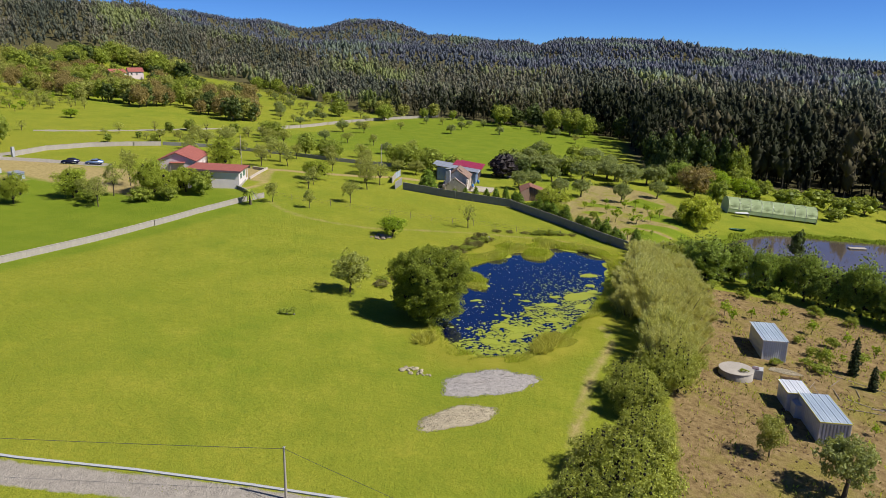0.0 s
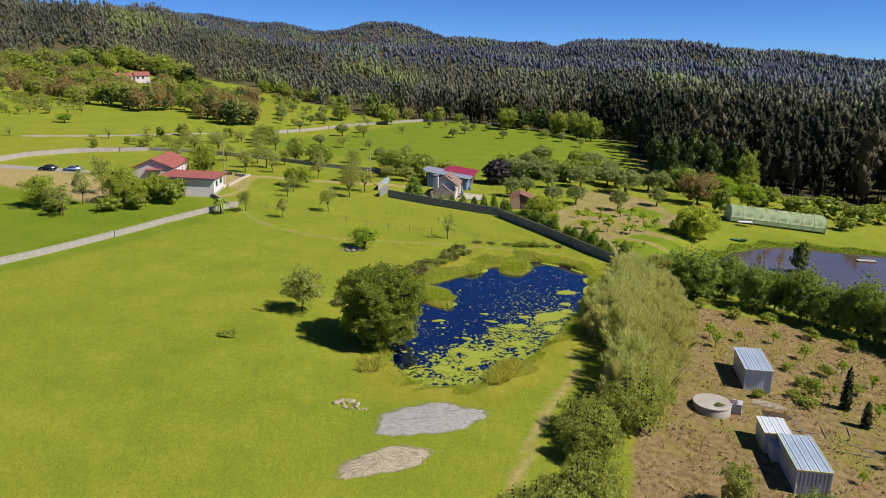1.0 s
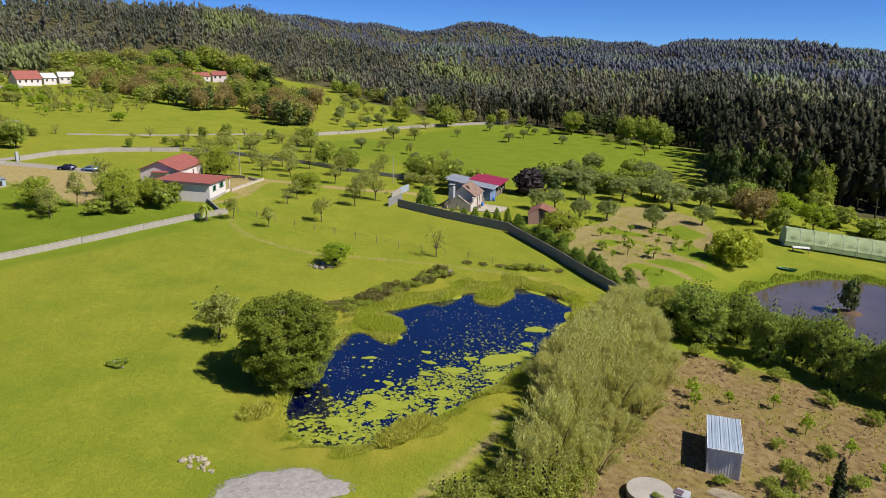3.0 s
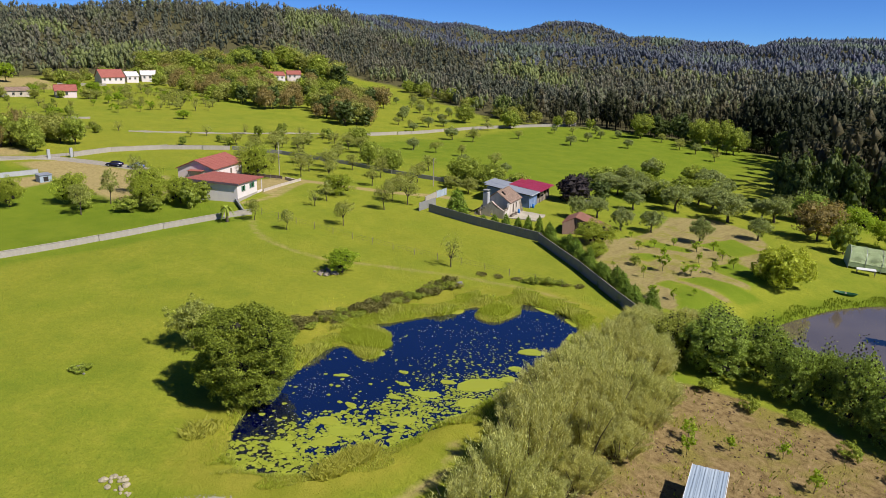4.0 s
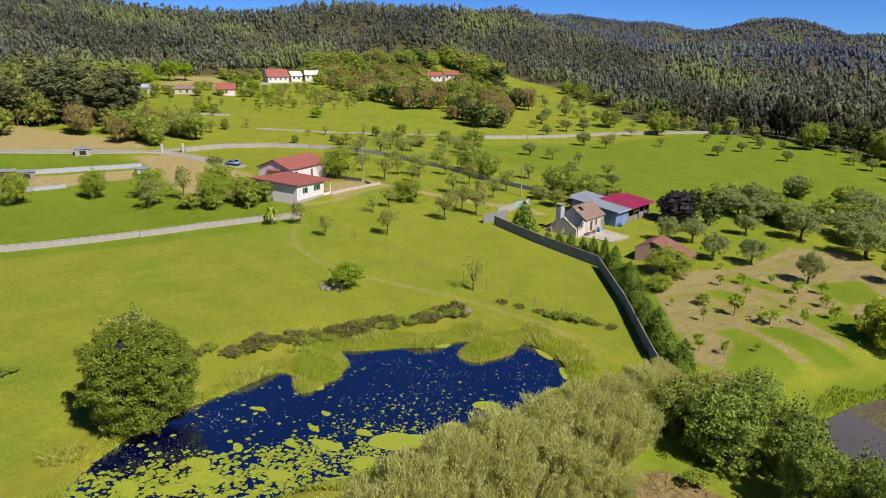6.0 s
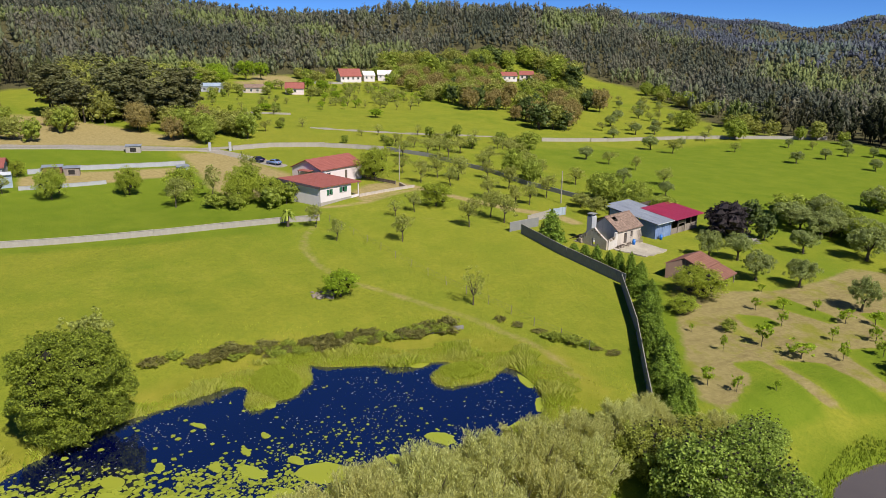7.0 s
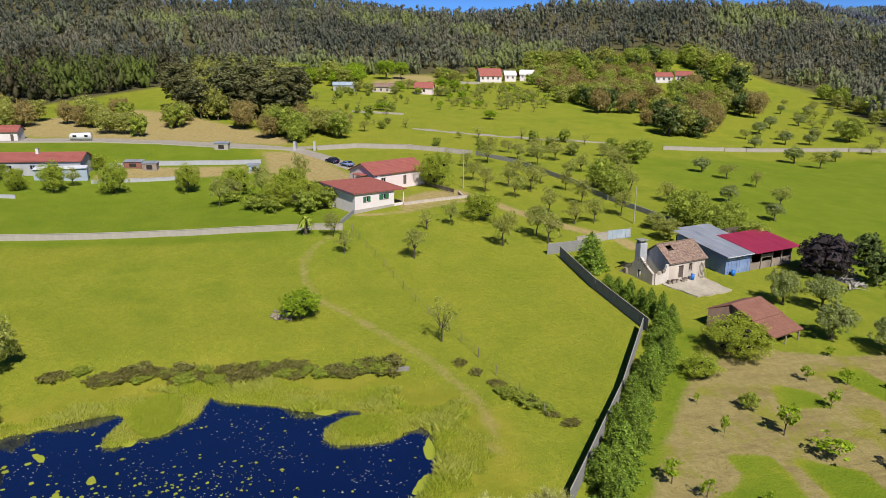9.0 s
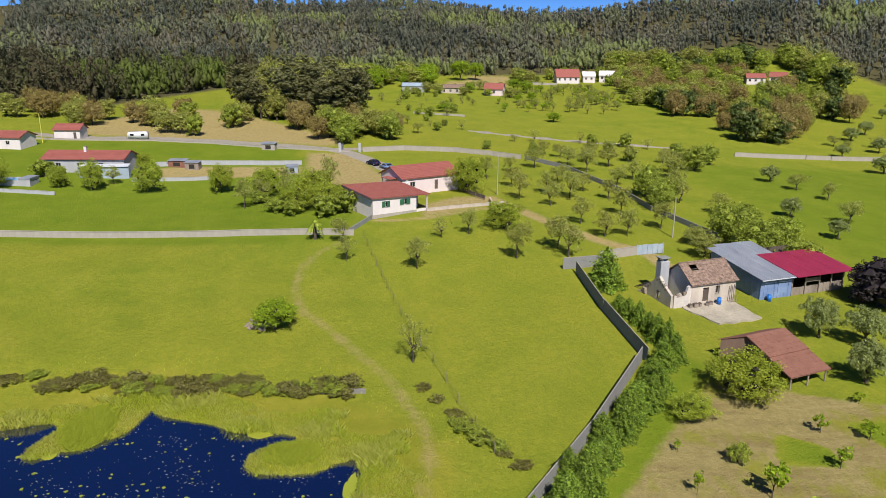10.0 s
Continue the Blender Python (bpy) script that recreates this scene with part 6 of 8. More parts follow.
cabin(3.3, 98.4, 15, 3.0, 6.9, 2.65, "white metal site cabin with a ribbed pale-blue roof on bare soil")
c2 = cabin(9.1, 77.3, 16, 3.0, 6.6, 2.5, "white corrugated garden shed with yellow roof edging", trim="yellow_trim")
for k in range(8):
    part("rib", cube(0.2 + k * 0.35, 0.36 + k * 0.35, -0.03, 0.0, -0.2, 2.3, 0.01), M["grey_sheet"], c2)
c3 = cabin(6.1, 83.6, 16, 2.5, 3.4, 2.2, "small white shed with a patched pale roof", trim="yellow_trim", roof="white_sheet")
part("annex", cube(0.4, 1.6, -1.6, -0.05, -0.4, 1.5), M["white_sheet"], c3)


def water_tank():
    root = empty("water_tank", 0.4, 90.1, None, 0, "round low concrete water tank with a flat lid", "tank")
    v, q = tube_arrays([(0, 0, -0.4), (0, 0, 0.85), (0, 0, 0.9)], [2.05, 2.05, 2.0], 36)
    part("ring", fast_mesh("ring", v, q, M["pale_concrete"], True), None, root)
    v, q = tube_arrays([(0, 0, 0.86), (0, 0, 0.97), (0, 0, 1.0), (0, 0, 1.001)], [2.1, 2.1, 2.06, 0.01], 36)
    part("lid", fast_mesh("lid", v, q, M["pale_concrete"], False), None, root)
    part("pump_box", cube(1.9, 3.1, 0.6, 1.9, -0.4, 0.95), M["grey_wall"], root)
    part("pump_lid", cube(1.8, 2.6, 0.7, 1.5, 0.95, 1.05), M["dark_trim"], root)


water_tank()
wall_run("bed_edging", [(12.5, 92), (21, 89.8)], 2.0, bay_mesh("kerb", 2.0, 0.07, 0.1, M["wood"], 0.2), None, "old timber strips edging planting beds", "kerb", "", "edging")
wall_run("bed_edging", [(11.5, 99), (20, 97)], 2.0, bay_mesh("kerb", 2.0, 0.07, 0.1, M["wood"], 0.2), None, "old timber strips edging planting beds", "kerb", "", "edging")


def lying_pole(x, y, rz, length, high=0.0):
    """An old pole on the ground, or propped at one end."""
    a = radians(rz)
    ex, ey = x + length * math.cos(a), y + length * math.sin(a)
    z0, z1 = height(x, y) + 0.07, height(ex, ey) + 0.07 + high
    ob = tube([(x, y, z0), ((x + ex) / 2, (y + ey) / 2, (z0 + z1) / 2 + 0.02), (ex, ey, z1)], [0.055, 0.05, 0.04], M["wood"], "wooden_pole", None, 6)
    tagged(ob, "weathered pole lying on the bare plot", "pole", "poles lying on the plot")


for px, py, turn, size, up in [(8.2, 90.5, 20, 3.2, 0.0), (9.0, 92.4, 75, 2.6, 0.0), (10.2, 89.6, 110, 2.8, 0.5), (12.2, 91.0, 100, 3.0, 0.0), (13.0, 88.8, 15, 3.6, 0.0), (11.4, 94.6, 60, 2.2, 0.4), (14.6, 93.4, 95, 2.4, 0.0), (7.4, 92.0, 150, 2.0, 0.0), (15.5, 90.6, 25, 2.6, 0.0)]:
    lying_pole(px, py, turn, size, up)
tm, cm, h0, w0 = KINDS["bush"][0]
weeds = part("weeds", cm, None)
weeds.matrix_world = pose(1.3, 89.3, height(0.4, 90.1) + 1.0) @ Matrix.Diagonal((0.5, 0.32, 0.22, 1))
tagged(weeds, "fresh green weeds growing on the tank lid", "plant")
weeds = part("weeds", cm, None)
weeds.matrix_world = pose(5.2, 97.4, height(5.2, 97.4)) @ Matrix.Diagonal((0.55, 0.45, 0.55, 1))
tagged(weeds, "green weeds before the cabin front", "plant")


def car(x, y, rz, paint, label):
    root = empty("car", x, y, None, rz, label, "car")
    side = [(-2.1, 0.35), (-2.15, 0.62), (-1.9, 0.85), (-1.0, 0.92), (-0.45, 1.38), (0.75, 1.42), (1.5, 0.98), (2.1, 0.88), (2.15, 0.4)]
    bm = prism([(a, -0.84, b) for a, b in side], [(a, 0.84, b) for a, b in side])
    bmesh.ops.bevel(bm, geom=bm.edges[:], offset=0.07, segments=2, affect="EDGES")
    part("body", bm, M[paint], root, soft=True)
    glass = [(-0.92, 0.96), (-0.45, 1.33), (0.72, 1.37), (1.3, 1.03)]
    for s in (-1, 1):
        part("side_window", prism([(a, s * 0.845, b - 0.02) for a, b in glass], [(a, s * 0.852, b - 0.02) for a, b in glass]), M["glass"], root)
    part("windscreen", prism([(-1.0, -0.7, 0.95), (-1.0, 0.7, 0.95), (-0.5, 0.62, 1.37), (-0.5, -0.62, 1.37)], [(-1.03, -0.7, 0.97), (-1.03, 0.7, 0.97), (-0.53, 0.62, 1.39), (-0.53, -0.62, 1.39)]), M["glass"], root)
    part("rear_window", prism([(1.45, -0.7, 1.02), (1.45, 0.7, 1.02), (0.85, 0.62, 1.4), (0.85, -0.62, 1.4)], [(1.48, -0.7, 1.04), (1.48, 0.7, 1.04), (0.88, 0.62, 1.42), (0.88, -0.62, 1.42)]), M["glass"], root)
    for a in (-1.3, 1.3):
        for s in (-1, 1):
            v, q = tube_arrays([(a, s * 0.62, 0.32), (a, s * 0.64, 0.32), (a, s * 0.84, 0.32), (a, s * 0.86, 0.32)], [0.2, 0.32, 0.32, 0.2], 14)
            w = part("wheel", fast_mesh("tyre", v, q, M["tyre"], True), None, root)
            v, q = tube_arrays([(a, s * 0.855, 0.32), (a, s * 0.87, 0.32), (a, s * 0.871, 0.32)], [0.2, 0.17, 0.01], 10)
            part("rim", fast_mesh("rim", v, q, M["metal"], True), None, w)
    for s in (-0.6, 0.6):
        part("headlight", cube(-2.17, -2.08, s - 0.17, s + 0.17, 0.62, 0.76, 0.02), M["white_paint"], root)
        part("tail_light", cube(2.08, 2.17, s - 0.17, s + 0.17, 0.68, 0.84, 0.02), M["red_sheet"], root)


car(-163.6, 129.8, 38, "navy_paint", "dark navy parked car beside the gate")
car(-158.9, 133.2, 34, "blue_paint", "pale metallic blue parked car on the drive")


def gate():
    root = empty("gate", -180.2, 120.2, None, 84, "open grey metal gate between pale pillars", "gate")
    part("pillar", cube(-0.35, 0.35, -0.35, 0.35, -0.4, 2.4), M["grey_wall"], root)
    part("pillar", cube(5.2, 5.9, -0.35, 0.35, -0.4, 2.4), M["grey_wall"], root)
    leaf = part("gate_leaf", cube(0.4, 0.48, 0.3, 2.9, 0.1, 2.0, 0.02), M["grey_sheet"], root)
    for k in range(5):
        part("bar", cube(0.37, 0.4, 0.5 + k * 0.5, 0.56 + k * 0.5, 0.15, 1.95, 0), M["metal"], leaf)


gate()


def sheet_gate():
    root = empty("sheet_gate", -92.8, 175.9, None, 102, "pale corrugated sheet gate on the drive", "gate")
    for k in range(5):
        part("sheet", cube(k * 1.0, k * 1.0 + 0.96, -0.03 + 0.02 * (k % 2), 0.02 + 0.02 * (k % 2), 0.0, 1.7 + 0.05 * (k % 2), 0.01), M["roof_sheet"], root)
    part("rail", cube(0, 5, 0.05, 0.1, 1.3, 1.38, 0), M["metal"], root)
    part("rail", cube(0, 5, 0.05, 0.1, 0.3, 0.38, 0), M["metal"], root)
    for x in (-0.1, 5.05):
        part("post", cube(x - 0.08, x + 0.08, -0.08, 0.08, -0.5, 1.9), M["pale_concrete"], root)


sheet_gate()

# the smallholding beyond the lawn
gable_house("longhouse", -151.6, 53.0, 86, 19.0, 8.0, 3.0, 4.4, "grey_wall", "red_tile", "long low grey building with a red tiled roof", chimney=(8.5, 3.0, 5.4), front=[(3, 4.2, 1.0, 2.0), (8, 9.2, 1.0, 2.0), (13, 14.2, 1.0, 2.0)], category="building")
annex = empty("lean_to", -147.0, 62.8, None, 94, "pale sheet-metal lean-to against the long building", "shed")
part("wall", cube(0, 11, 0.05, 1.9, -0.5, 2.4), M["roof_sheet"], annex)
for k in range(11):
    part("roof_sheet", slab([(k - 0.02, -0.3, 2.4), (k + 0.98, -0.3, 2.4), (k + 0.98, 2.2, 2.75), (k - 0.02, 2.2, 2.75)], 0.04), M["white_sheet"], annex)
gable_house("cottage", -190.6, 39.0, 88, 7.2, 5.0, 2.9, 4.2, "render_wall", "red_tile", "small white cottage with a red tiled roof beside the lane", doors=[(5.4, 6.2, 0, 2.0)])
gable_house("cottage", -176.5, 28.0, 82, 9.0, 7.0, 3.0, 4.3, "render_wall", "red_tile", "low white cottage with a broad red roof", front=[(5, 6.1, 1, 2)])


def caravan():
    root = empty("caravan", -191.6, 61.9, None, 92, "white touring caravan parked beside the lane", "caravan")
    side = [(-2.7, 0.5), (-2.85, 1.5), (-2.5, 2.4), (2.4, 2.5), (2.8, 1.9), (2.75, 0.5)]
    bm = prism([(a, -1.05, b) for a, b in side], [(a, 1.05, b) for a, b in side])
    bmesh.ops.bevel(bm, geom=bm.edges[:], offset=0.12, segments=2, affect="EDGES")
    part("body", bm, M["white_paint"], root, soft=True)
    part("window", cube(-1.9, -0.9, -1.08, -1.04, 1.35, 1.95), M["glass"], root)
    part("window", cube(1.1, 2.0, -1.08, -1.04, 1.35, 1.95), M["glass"], root)
    for s in (-0.9, 0.9):
        v, q = tube_arrays([(0, s - 0.1, 0.32), (0, s - 0.08, 0.32), (0, s + 0.08, 0.32), (0, s + 0.1, 0.32)], [0.05, 0.32, 0.32, 0.05], 12)
        part("wheel", fast_mesh("wheel", v, q, M["tyre"], True), None, root)
    part("drawbar", cube(-3.9, -2.7, -0.06, 0.06, 0.4, 0.5), M["metal"], root)
    part("jockey_wheel", cube(-3.75, -3.6, -0.06, 0.06, 0.0, 0.42), M["tyre"], root)


caravan()


def pool():
    root = empty("pool", -137.6, 48.5, None, 88, "raised garden pool with a light-blue lining", "pool")
    bm = bmesh.new()
    for a in ((0, 8, 0, 0.3), (0, 8, 3.7, 4.0), (0, 0.3, 0.3, 3.7), (7.7, 8, 0.3, 3.7)):
        box(bm, *a, -0.5, 1.1, 0.02)
    part("rim", bm, M["grey_wall"], root)
    part("lining", cube(0.3, 7.7, 0.3, 3.7, -0.4, 0.85, 0), M["pool"], root)
    part("cover", cube(5.6, 8.1, -0.1, 4.1, 1.14, 1.5), M["grey_sheet"], root)


pool()
for x, y, rz, w, d, h, wall in [(-158.6, 83.5, 85, 3.4, 2.4, 1.9, "wood"), (-181.4, 98.4, 80, 3.8, 2.4, 1.9, "pale_concrete"), (-156.0, 108.6, 95, 2.8, 2.0, 1.9, "roof_sheet"), (-160.4, 79, 85, 4.2, 2.4, 1.7, "brown_tile")]:
    s = empty("hutch", x, y, None, rz, "small patched animal hutch by the garden wall", "shed", "hutches by the garden wall")
    part("body", cube(0, w, 0, d, -0.3, h - 0.25), M[wall], s)
    part("roof", slab([(-0.2, -0.2, h - 0.15), (w + 0.2, -0.2, h - 0.15), (w + 0.2, d + 0.2, h + 0.1), (-0.2, d + 0.2, h + 0.1)], 0.06), M["grey_sheet"], s)
    # the opening is a near-black panel, its shade in the colour
    part("opening", cube(w * 0.3, w * 0.7, -0.03, 0.0, 0.2, h - 0.6, 0), M["opening_shade"], s)

# the hamlet on the slope
for x, y, rz, L, D, H, R, wall, roof, label in [
        (-378, 225.5, 88, 12.5, 9, 3.9, 7.8, "render_wall", "red_tile", "two-storey white house with a red roof below the wood"),
        (-381, 241, 84, 6.5, 7, 4.0, 6.2, "render_wall", "render_wall", "white house with a pale roof below the wood"),
        (-383, 250.5, 70, 8, 7, 4.2, 6.4, "render_wall", "render_wall", "small white outbuilding below the wood"),
        (-430, 331, 64, 12, 9, 2.8, 5.0, "render_wall", "red_tile", "long white house with a red roof among trees"),
        (-368.5, 328.5, 74, 9.6, 8, 3.8, 5.9, "render_wall", "red_tile", "two-storey white house among trees"),
        (-366.0, 339.6, 58, 8.6, 8, 4.4, 6.6, "pink_wall", "red_tile", "pinkish house with a red roof among trees"),
        (-319.5, 178.0, 72, 8.6, 7, 3.0, 5.4, "pink_wall", "red_tile", "brick-coloured farmhouse with a red roof"),
        (-324, 158, 84, 11, 6, 2.6, 3.9, "plaster", "old_tile", "low earthen farm building"),
        (-326, 140, 84, 11, 7, 2.8, 4.0, "grey_wall", "roof_sheet", "farm shed with a pale-blue roof")]:
    n = int(L / 3)
    gable_house("house", x, y, rz, L, D, H, R, wall, roof, label, front=[(1.0 + k * 3, 2.1 + k * 3, H - 2.1, H - 0.9) for k in range(n)], courses=False)
wall_run("drive_wall", [(-90, 168.6), (-92.6, 175.2)], 2.2, bay_mesh("bay", 2.2, 1.5, 0.2, M["pale_concrete"], 0.6, 0.05), None, "pale wall leading to the sheet gate", "bay")
wall_run("field_wall", [(-372, 200), (-370, 221)], 4.0, far_bay, None, "white garden wall below the wood", "bay")
wall_run("field_wall", [(-376, 258), (-370, 275)], 4.0, far_bay, None, "white garden wall below the wood", "bay")

# ---------------------------------------------------------------- groves and far trees


# round the houses, and along the camera's sight line to the hill houses
CLEARINGS = [(-364, 338, 14), (-352, 327, 13), (-340, 320, 10), (-329, 313, 8), (-425, 334, 10), (-374, 232, 14), (-381, 247, 12)]


def grove(poly, kinds, count, hs, seed, group, ws=1.0):
    rr = random.Random(seed)
    p = np.array(poly, float)
    lo, hi = p.min(0), p.max(0)
    left = count
    while left:
        x, y = rr.uniform(lo[0], hi[0]), rr.uniform(lo[1], hi[1])
        if any(math.hypot(x - cx, y - cy) < r for cx, cy, r in CLEARINGS):
            continue
        if inside(np.array([x]), np.array([y]), p)[0] < 0:
            continue
        h = rr.uniform(*hs)
        plant(rr.choice(kinds), x, y, h, h * ws * rr.uniform(0.85, 1.15), group)
        left -= 1


grove([(-212, 247), (-203, 254), (-219, 277), (-243, 307), (-268, 328), (-312, 350), (-352, 352), (-366, 300), (-352, 262), (-300, 251), (-255, 246)], ["russet", "russet", "roundtree", "copse", "russet", "roundtree", "copse", "dark"], 125, (6.0, 11.5), 21, "grove below the hamlet", 0.85)
grove([(-397, 259), (-368, 254), (-328, 247), (-272, 236), (-262, 246), (-300, 256), (-352, 266), (-366, 300), (-400, 312), (-412, 272)], ["russet", "copse", "roundtree", "russet", "copse"], 52, (5, 9.5), 41, "grove below the hamlet", 0.9)
grove([(-366, 298), (-352, 352), (-396, 342), (-404, 316)], ["roundtree", "copse", "fresh", "russet"], 26, (5, 8.5), 42, "grove below the hamlet", 0.95)
grove([(-345, 356), (-350, 384), (-420, 396), (-428, 330), (-420, 268), (-402, 262), (-402, 330), (-408, 372), (-360, 366)], ["roundtree", "roundtree", "copse", "dark"], 50, (9, 14), 22, "grove round the hill houses", 1.0)
grove([(-190, 122), (-193, 134), (-206, 138), (-224, 122), (-232, 104), (-212, 104), (-197, 112)], ["russet", "roundtree", "roundtree", "copse"], 22, (6, 10), 23, "trees above the gate", 0.9)
grove([(-222, 120), (-232, 104), (-231, 88), (-250, 76), (-300, 82), (-280, 120), (-250, 124)], ["eucalyptus", "eucalyptus", "roundtree"], 80, (12, 19), 24, "tall wood above the gate", 0.6)
grove([(-196, 86), (-232, 88), (-236, 40), (-222, 30), (-204, 40)], ["roundtree", "roundtree", "shrub", "russet"], 20, (5, 8), 25, "trees on the bare slope", 0.95)
grove([(-196, 340), (-218, 347), (-285, 379), (-320, 400), (-316, 408), (-284, 390), (-214, 360), (-176, 350), (-150, 368), (-146, 358), (-178, 340)], ["copse", "roundtree", "roundtree"], 24, (5, 9), 37, "leafy trees along the edge of the wood", 0.95)
grove([(-140, 358), (-62, 348), (-48, 306), (-36, 266), (-28, 262), (-38, 310), (-50, 360), (-140, 370)], ["dark", "copse", "dark", "dark"], 30, (7, 13), 38, "leafy trees along the edge of the wood", 0.75)
grove([(-330, 120), (-384, 116), (-388, 160), (-345, 158)], ["roundtree", "fresh"], 26, (7, 11), 26, "trees round the farm", 1.1)
grove([(-225, 20), (-236, -10), (-246, 20), (-240, 34)], ["russet", "roundtree"], 10, (6, 9), 27, "trees on the bare slope", 0.95)

grove([(-372, 196), (-398, 206), (-400, 262), (-384, 268), (-370, 262), (-366, 224)], ["roundtree", "shrub"], 26, (4, 8), 28, "trees round the hamlet houses", 1.0)
grove([(-305, 140), (-312, 196), (-350, 186), (-346, 128)], ["shrub", "roundtree", "fruit"], 22, (2.5, 5.5), 29, "trees round the farm", 1.1)
for x, y, h, w in [(-369, 117, 8, 9), (-371, 126, 9, 9), (-358, 134, 7, 8), (-361, 145, 9, 10), (-364, 155, 10, 10), (-386, 173, 11, 11), (-388, 182, 10, 9), (-344, 196, 6, 7), (-331, 200, 6, 7), (-301, 197, 4, 4.5), (-327, 171.6, 5, 6), (-391, 233, 7, 7), (-262, 155, 3, 6), (-241, 194, 3.5, 6)]:
    plant("fresh", x, y, h, w, "trees round the hamlet houses", "light-green leafy tree beside the hamlet houses")
grove([(-262, 190), (-262, 222), (-300, 240), (-350, 236), (-345, 200), (-290, 186)], ["fruit", "bare", "fruit", "sapling"], 75, (2.2, 4.6), 36, "small trees on the slope field", 0.95)
# small trees in the far fields
for x, y, h in [(-151.0, 229.5, 4.0), (-142.5, 231.8, 4.2), (-132.6, 233.8, 4.2), (-117.6, 216.5, 4.0), (-113.2, 226.6, 4.8), (-102.7, 217.7, 3.8), (-170.0, 273.0, 5.2), (-160.4, 274.6, 5.4), (-179.1, 308.9, 4.0), (-155.0, 299.0, 3.6),
                (-129.8, 299.8, 4.2), (-155.5, 327.8, 3.6), (-148.7, 332.3, 3.4), (-132.2, 317.5, 3.8), (-134.1, 332.1, 3.6), (-129.5, 339.4, 3.8), (-101.2, 339, 4.0), (-88, 324.6, 4.2), (-76, 313, 4.4), (-111.7, 314, 3.8), (-96.9, 330, 3.8),
                (-144, 345, 3.6), (-112, 346, 4.0), (-80, 336, 4.0), (-170.9, 288.6, 3.6)]:
    plant(tree_rng.choice(["fruit", "olive", "olive"]), x, y, h, h * tree_rng.uniform(0.95, 1.25), "small trees in the far field")
for x, y, h in [(-194.7, 276.0, 4), (-207.4, 296.1, 4.2), (-218.3, 293.5, 4.6), (-210.7, 282.9, 4), (-205.1, 308.6, 4), (-232.8, 321.6, 4.4), (-224.8, 321.4, 4.4), (-218.7, 293.9, 4), (-227.8, 304.9, 5), (-240, 330, 4), (-262, 348, 4), (-276, 362, 4.4), (-250, 350, 3.6), (-204, 326, 3.8), (-198, 300, 4)]:
    plant(tree_rng.choice(["fruit", "olive"]), x, y, h, h * tree_rng.uniform(0.95, 1.25), "small trees in the far field")
grove([(-198, 270), (-236, 310), (-290, 356), (-290, 376), (-216, 338), (-188, 326)], ["fruit", "olive"], 22, (3.2, 5.0), 31, "small trees in the far field", 0.95)
grove([(-258, 190), (-268, 172), (-300, 182), (-362, 200), (-368, 240), (-300, 240), (-262, 226)], ["fruit", "bare", "sapling"], 60, (2.6, 4.2), 32, "small trees on the slope field", 0.9)
grove([(-205, 150), (-214, 140), (-300, 120), (-310, 150), (-300, 176), (-222, 162)], ["fruit", "bare", "shrub"], 34, (1.8, 4.0), 33, "small trees on the slope field", 1.0)
grove([(-186, 152), (-178, 176), (-166, 184), (-170, 222), (-186, 230), (-194, 214), (-198, 196), (-204, 172)], ["fruit", "shrub", "bare", "fruit"], 26, (2.2, 4.4), 34, "bushes behind the orchard", 1.0)

# trees on the lawn beside the boundary wall
for x, y, h, w in [(-137.6, 62.3, 5.0, 4.0), (-137.4, 69.4, 6.6, 5.4), (-138.1, 81.2, 7.0, 6.2), (-139.9, 96.4, 6.6, 6.0), (-135.6, 107.2, 6.8, 7.2), (-119.6, 116.2, 6.2, 6.4), (-118.0, 122.2, 6.0, 6.2), (-124.5, 118.5, 7.8, 7.4), (-134.5, 50, 7, 7), (-158.0, 74.0, 4.0, 4.0)]:
    plant("garden", x, y, h, w, "leafy trees on the lawn")
for x, y, h, w in [(-124.9, 104.3, 6.6, 4.6), (-129.5, 112.5, 7.6, 4.6), (-133.5, 121.0, 8.6, 4.2), (-131, 107, 5.5, 4.5), (-143.0, 72.0, 4.2, 4.0), (-126, 120.5, 7, 5)]:
    plant("fruit", x, y, h, w, "leafy trees on the lawn")
for x, y, h, w in [(-120.6, 112.0, 3.0, 5.0), (-129.5, 106.5, 2.6, 4.0), (-142.0, 60.5, 3.6, 4.0), (-146.5, 55.5, 4.0, 5.0)]:
    plant("shrub", x, y, h, w, "shrubs on the lawn")


def palm(x, y, h):
    root = empty("palm_tree", x, y, None, 0, "small dark palm beside the end of the wall", "tree")
    tube([(0, 0, -0.2), (0.05, 0, h * 0.35), (0, 0, h * 0.6)], [0.3, 0.24, 0.26], M["bark"], "trunk", root, 8)
    rng = np.random.default_rng(4)
    vs, fs = [], []
    for k in range(34):
        a, up = rng.uniform(0, 6.28), rng.uniform(-0.3, 1.1)
        L = rng.uniform(1.3, 1.9)
        d = np.array([math.cos(a), math.sin(a), 0])
        side = np.array([-d[1], d[0], 0])
        pts = [np.array([0, 0, h * 0.6]) + d * L * t + np.array([0, 0, up * L * t - 1.1 * t * t * L]) for t in (0, 0.35, 0.7, 1.0)]
        for w, (p, q) in zip((0.16, 0.2, 0.12), zip(pts[:-1], pts[1:])):
            n = len(vs)
            vs += [p - side * w, p + side * w, q + side * w * 0.8, q - side * w * 0.8]
            fs.append((n, n + 1, n + 2, n + 3))
    part("fronds", fast_mesh("fronds", np.array(vs), np.array(fs), M["thicket"]), None, root)


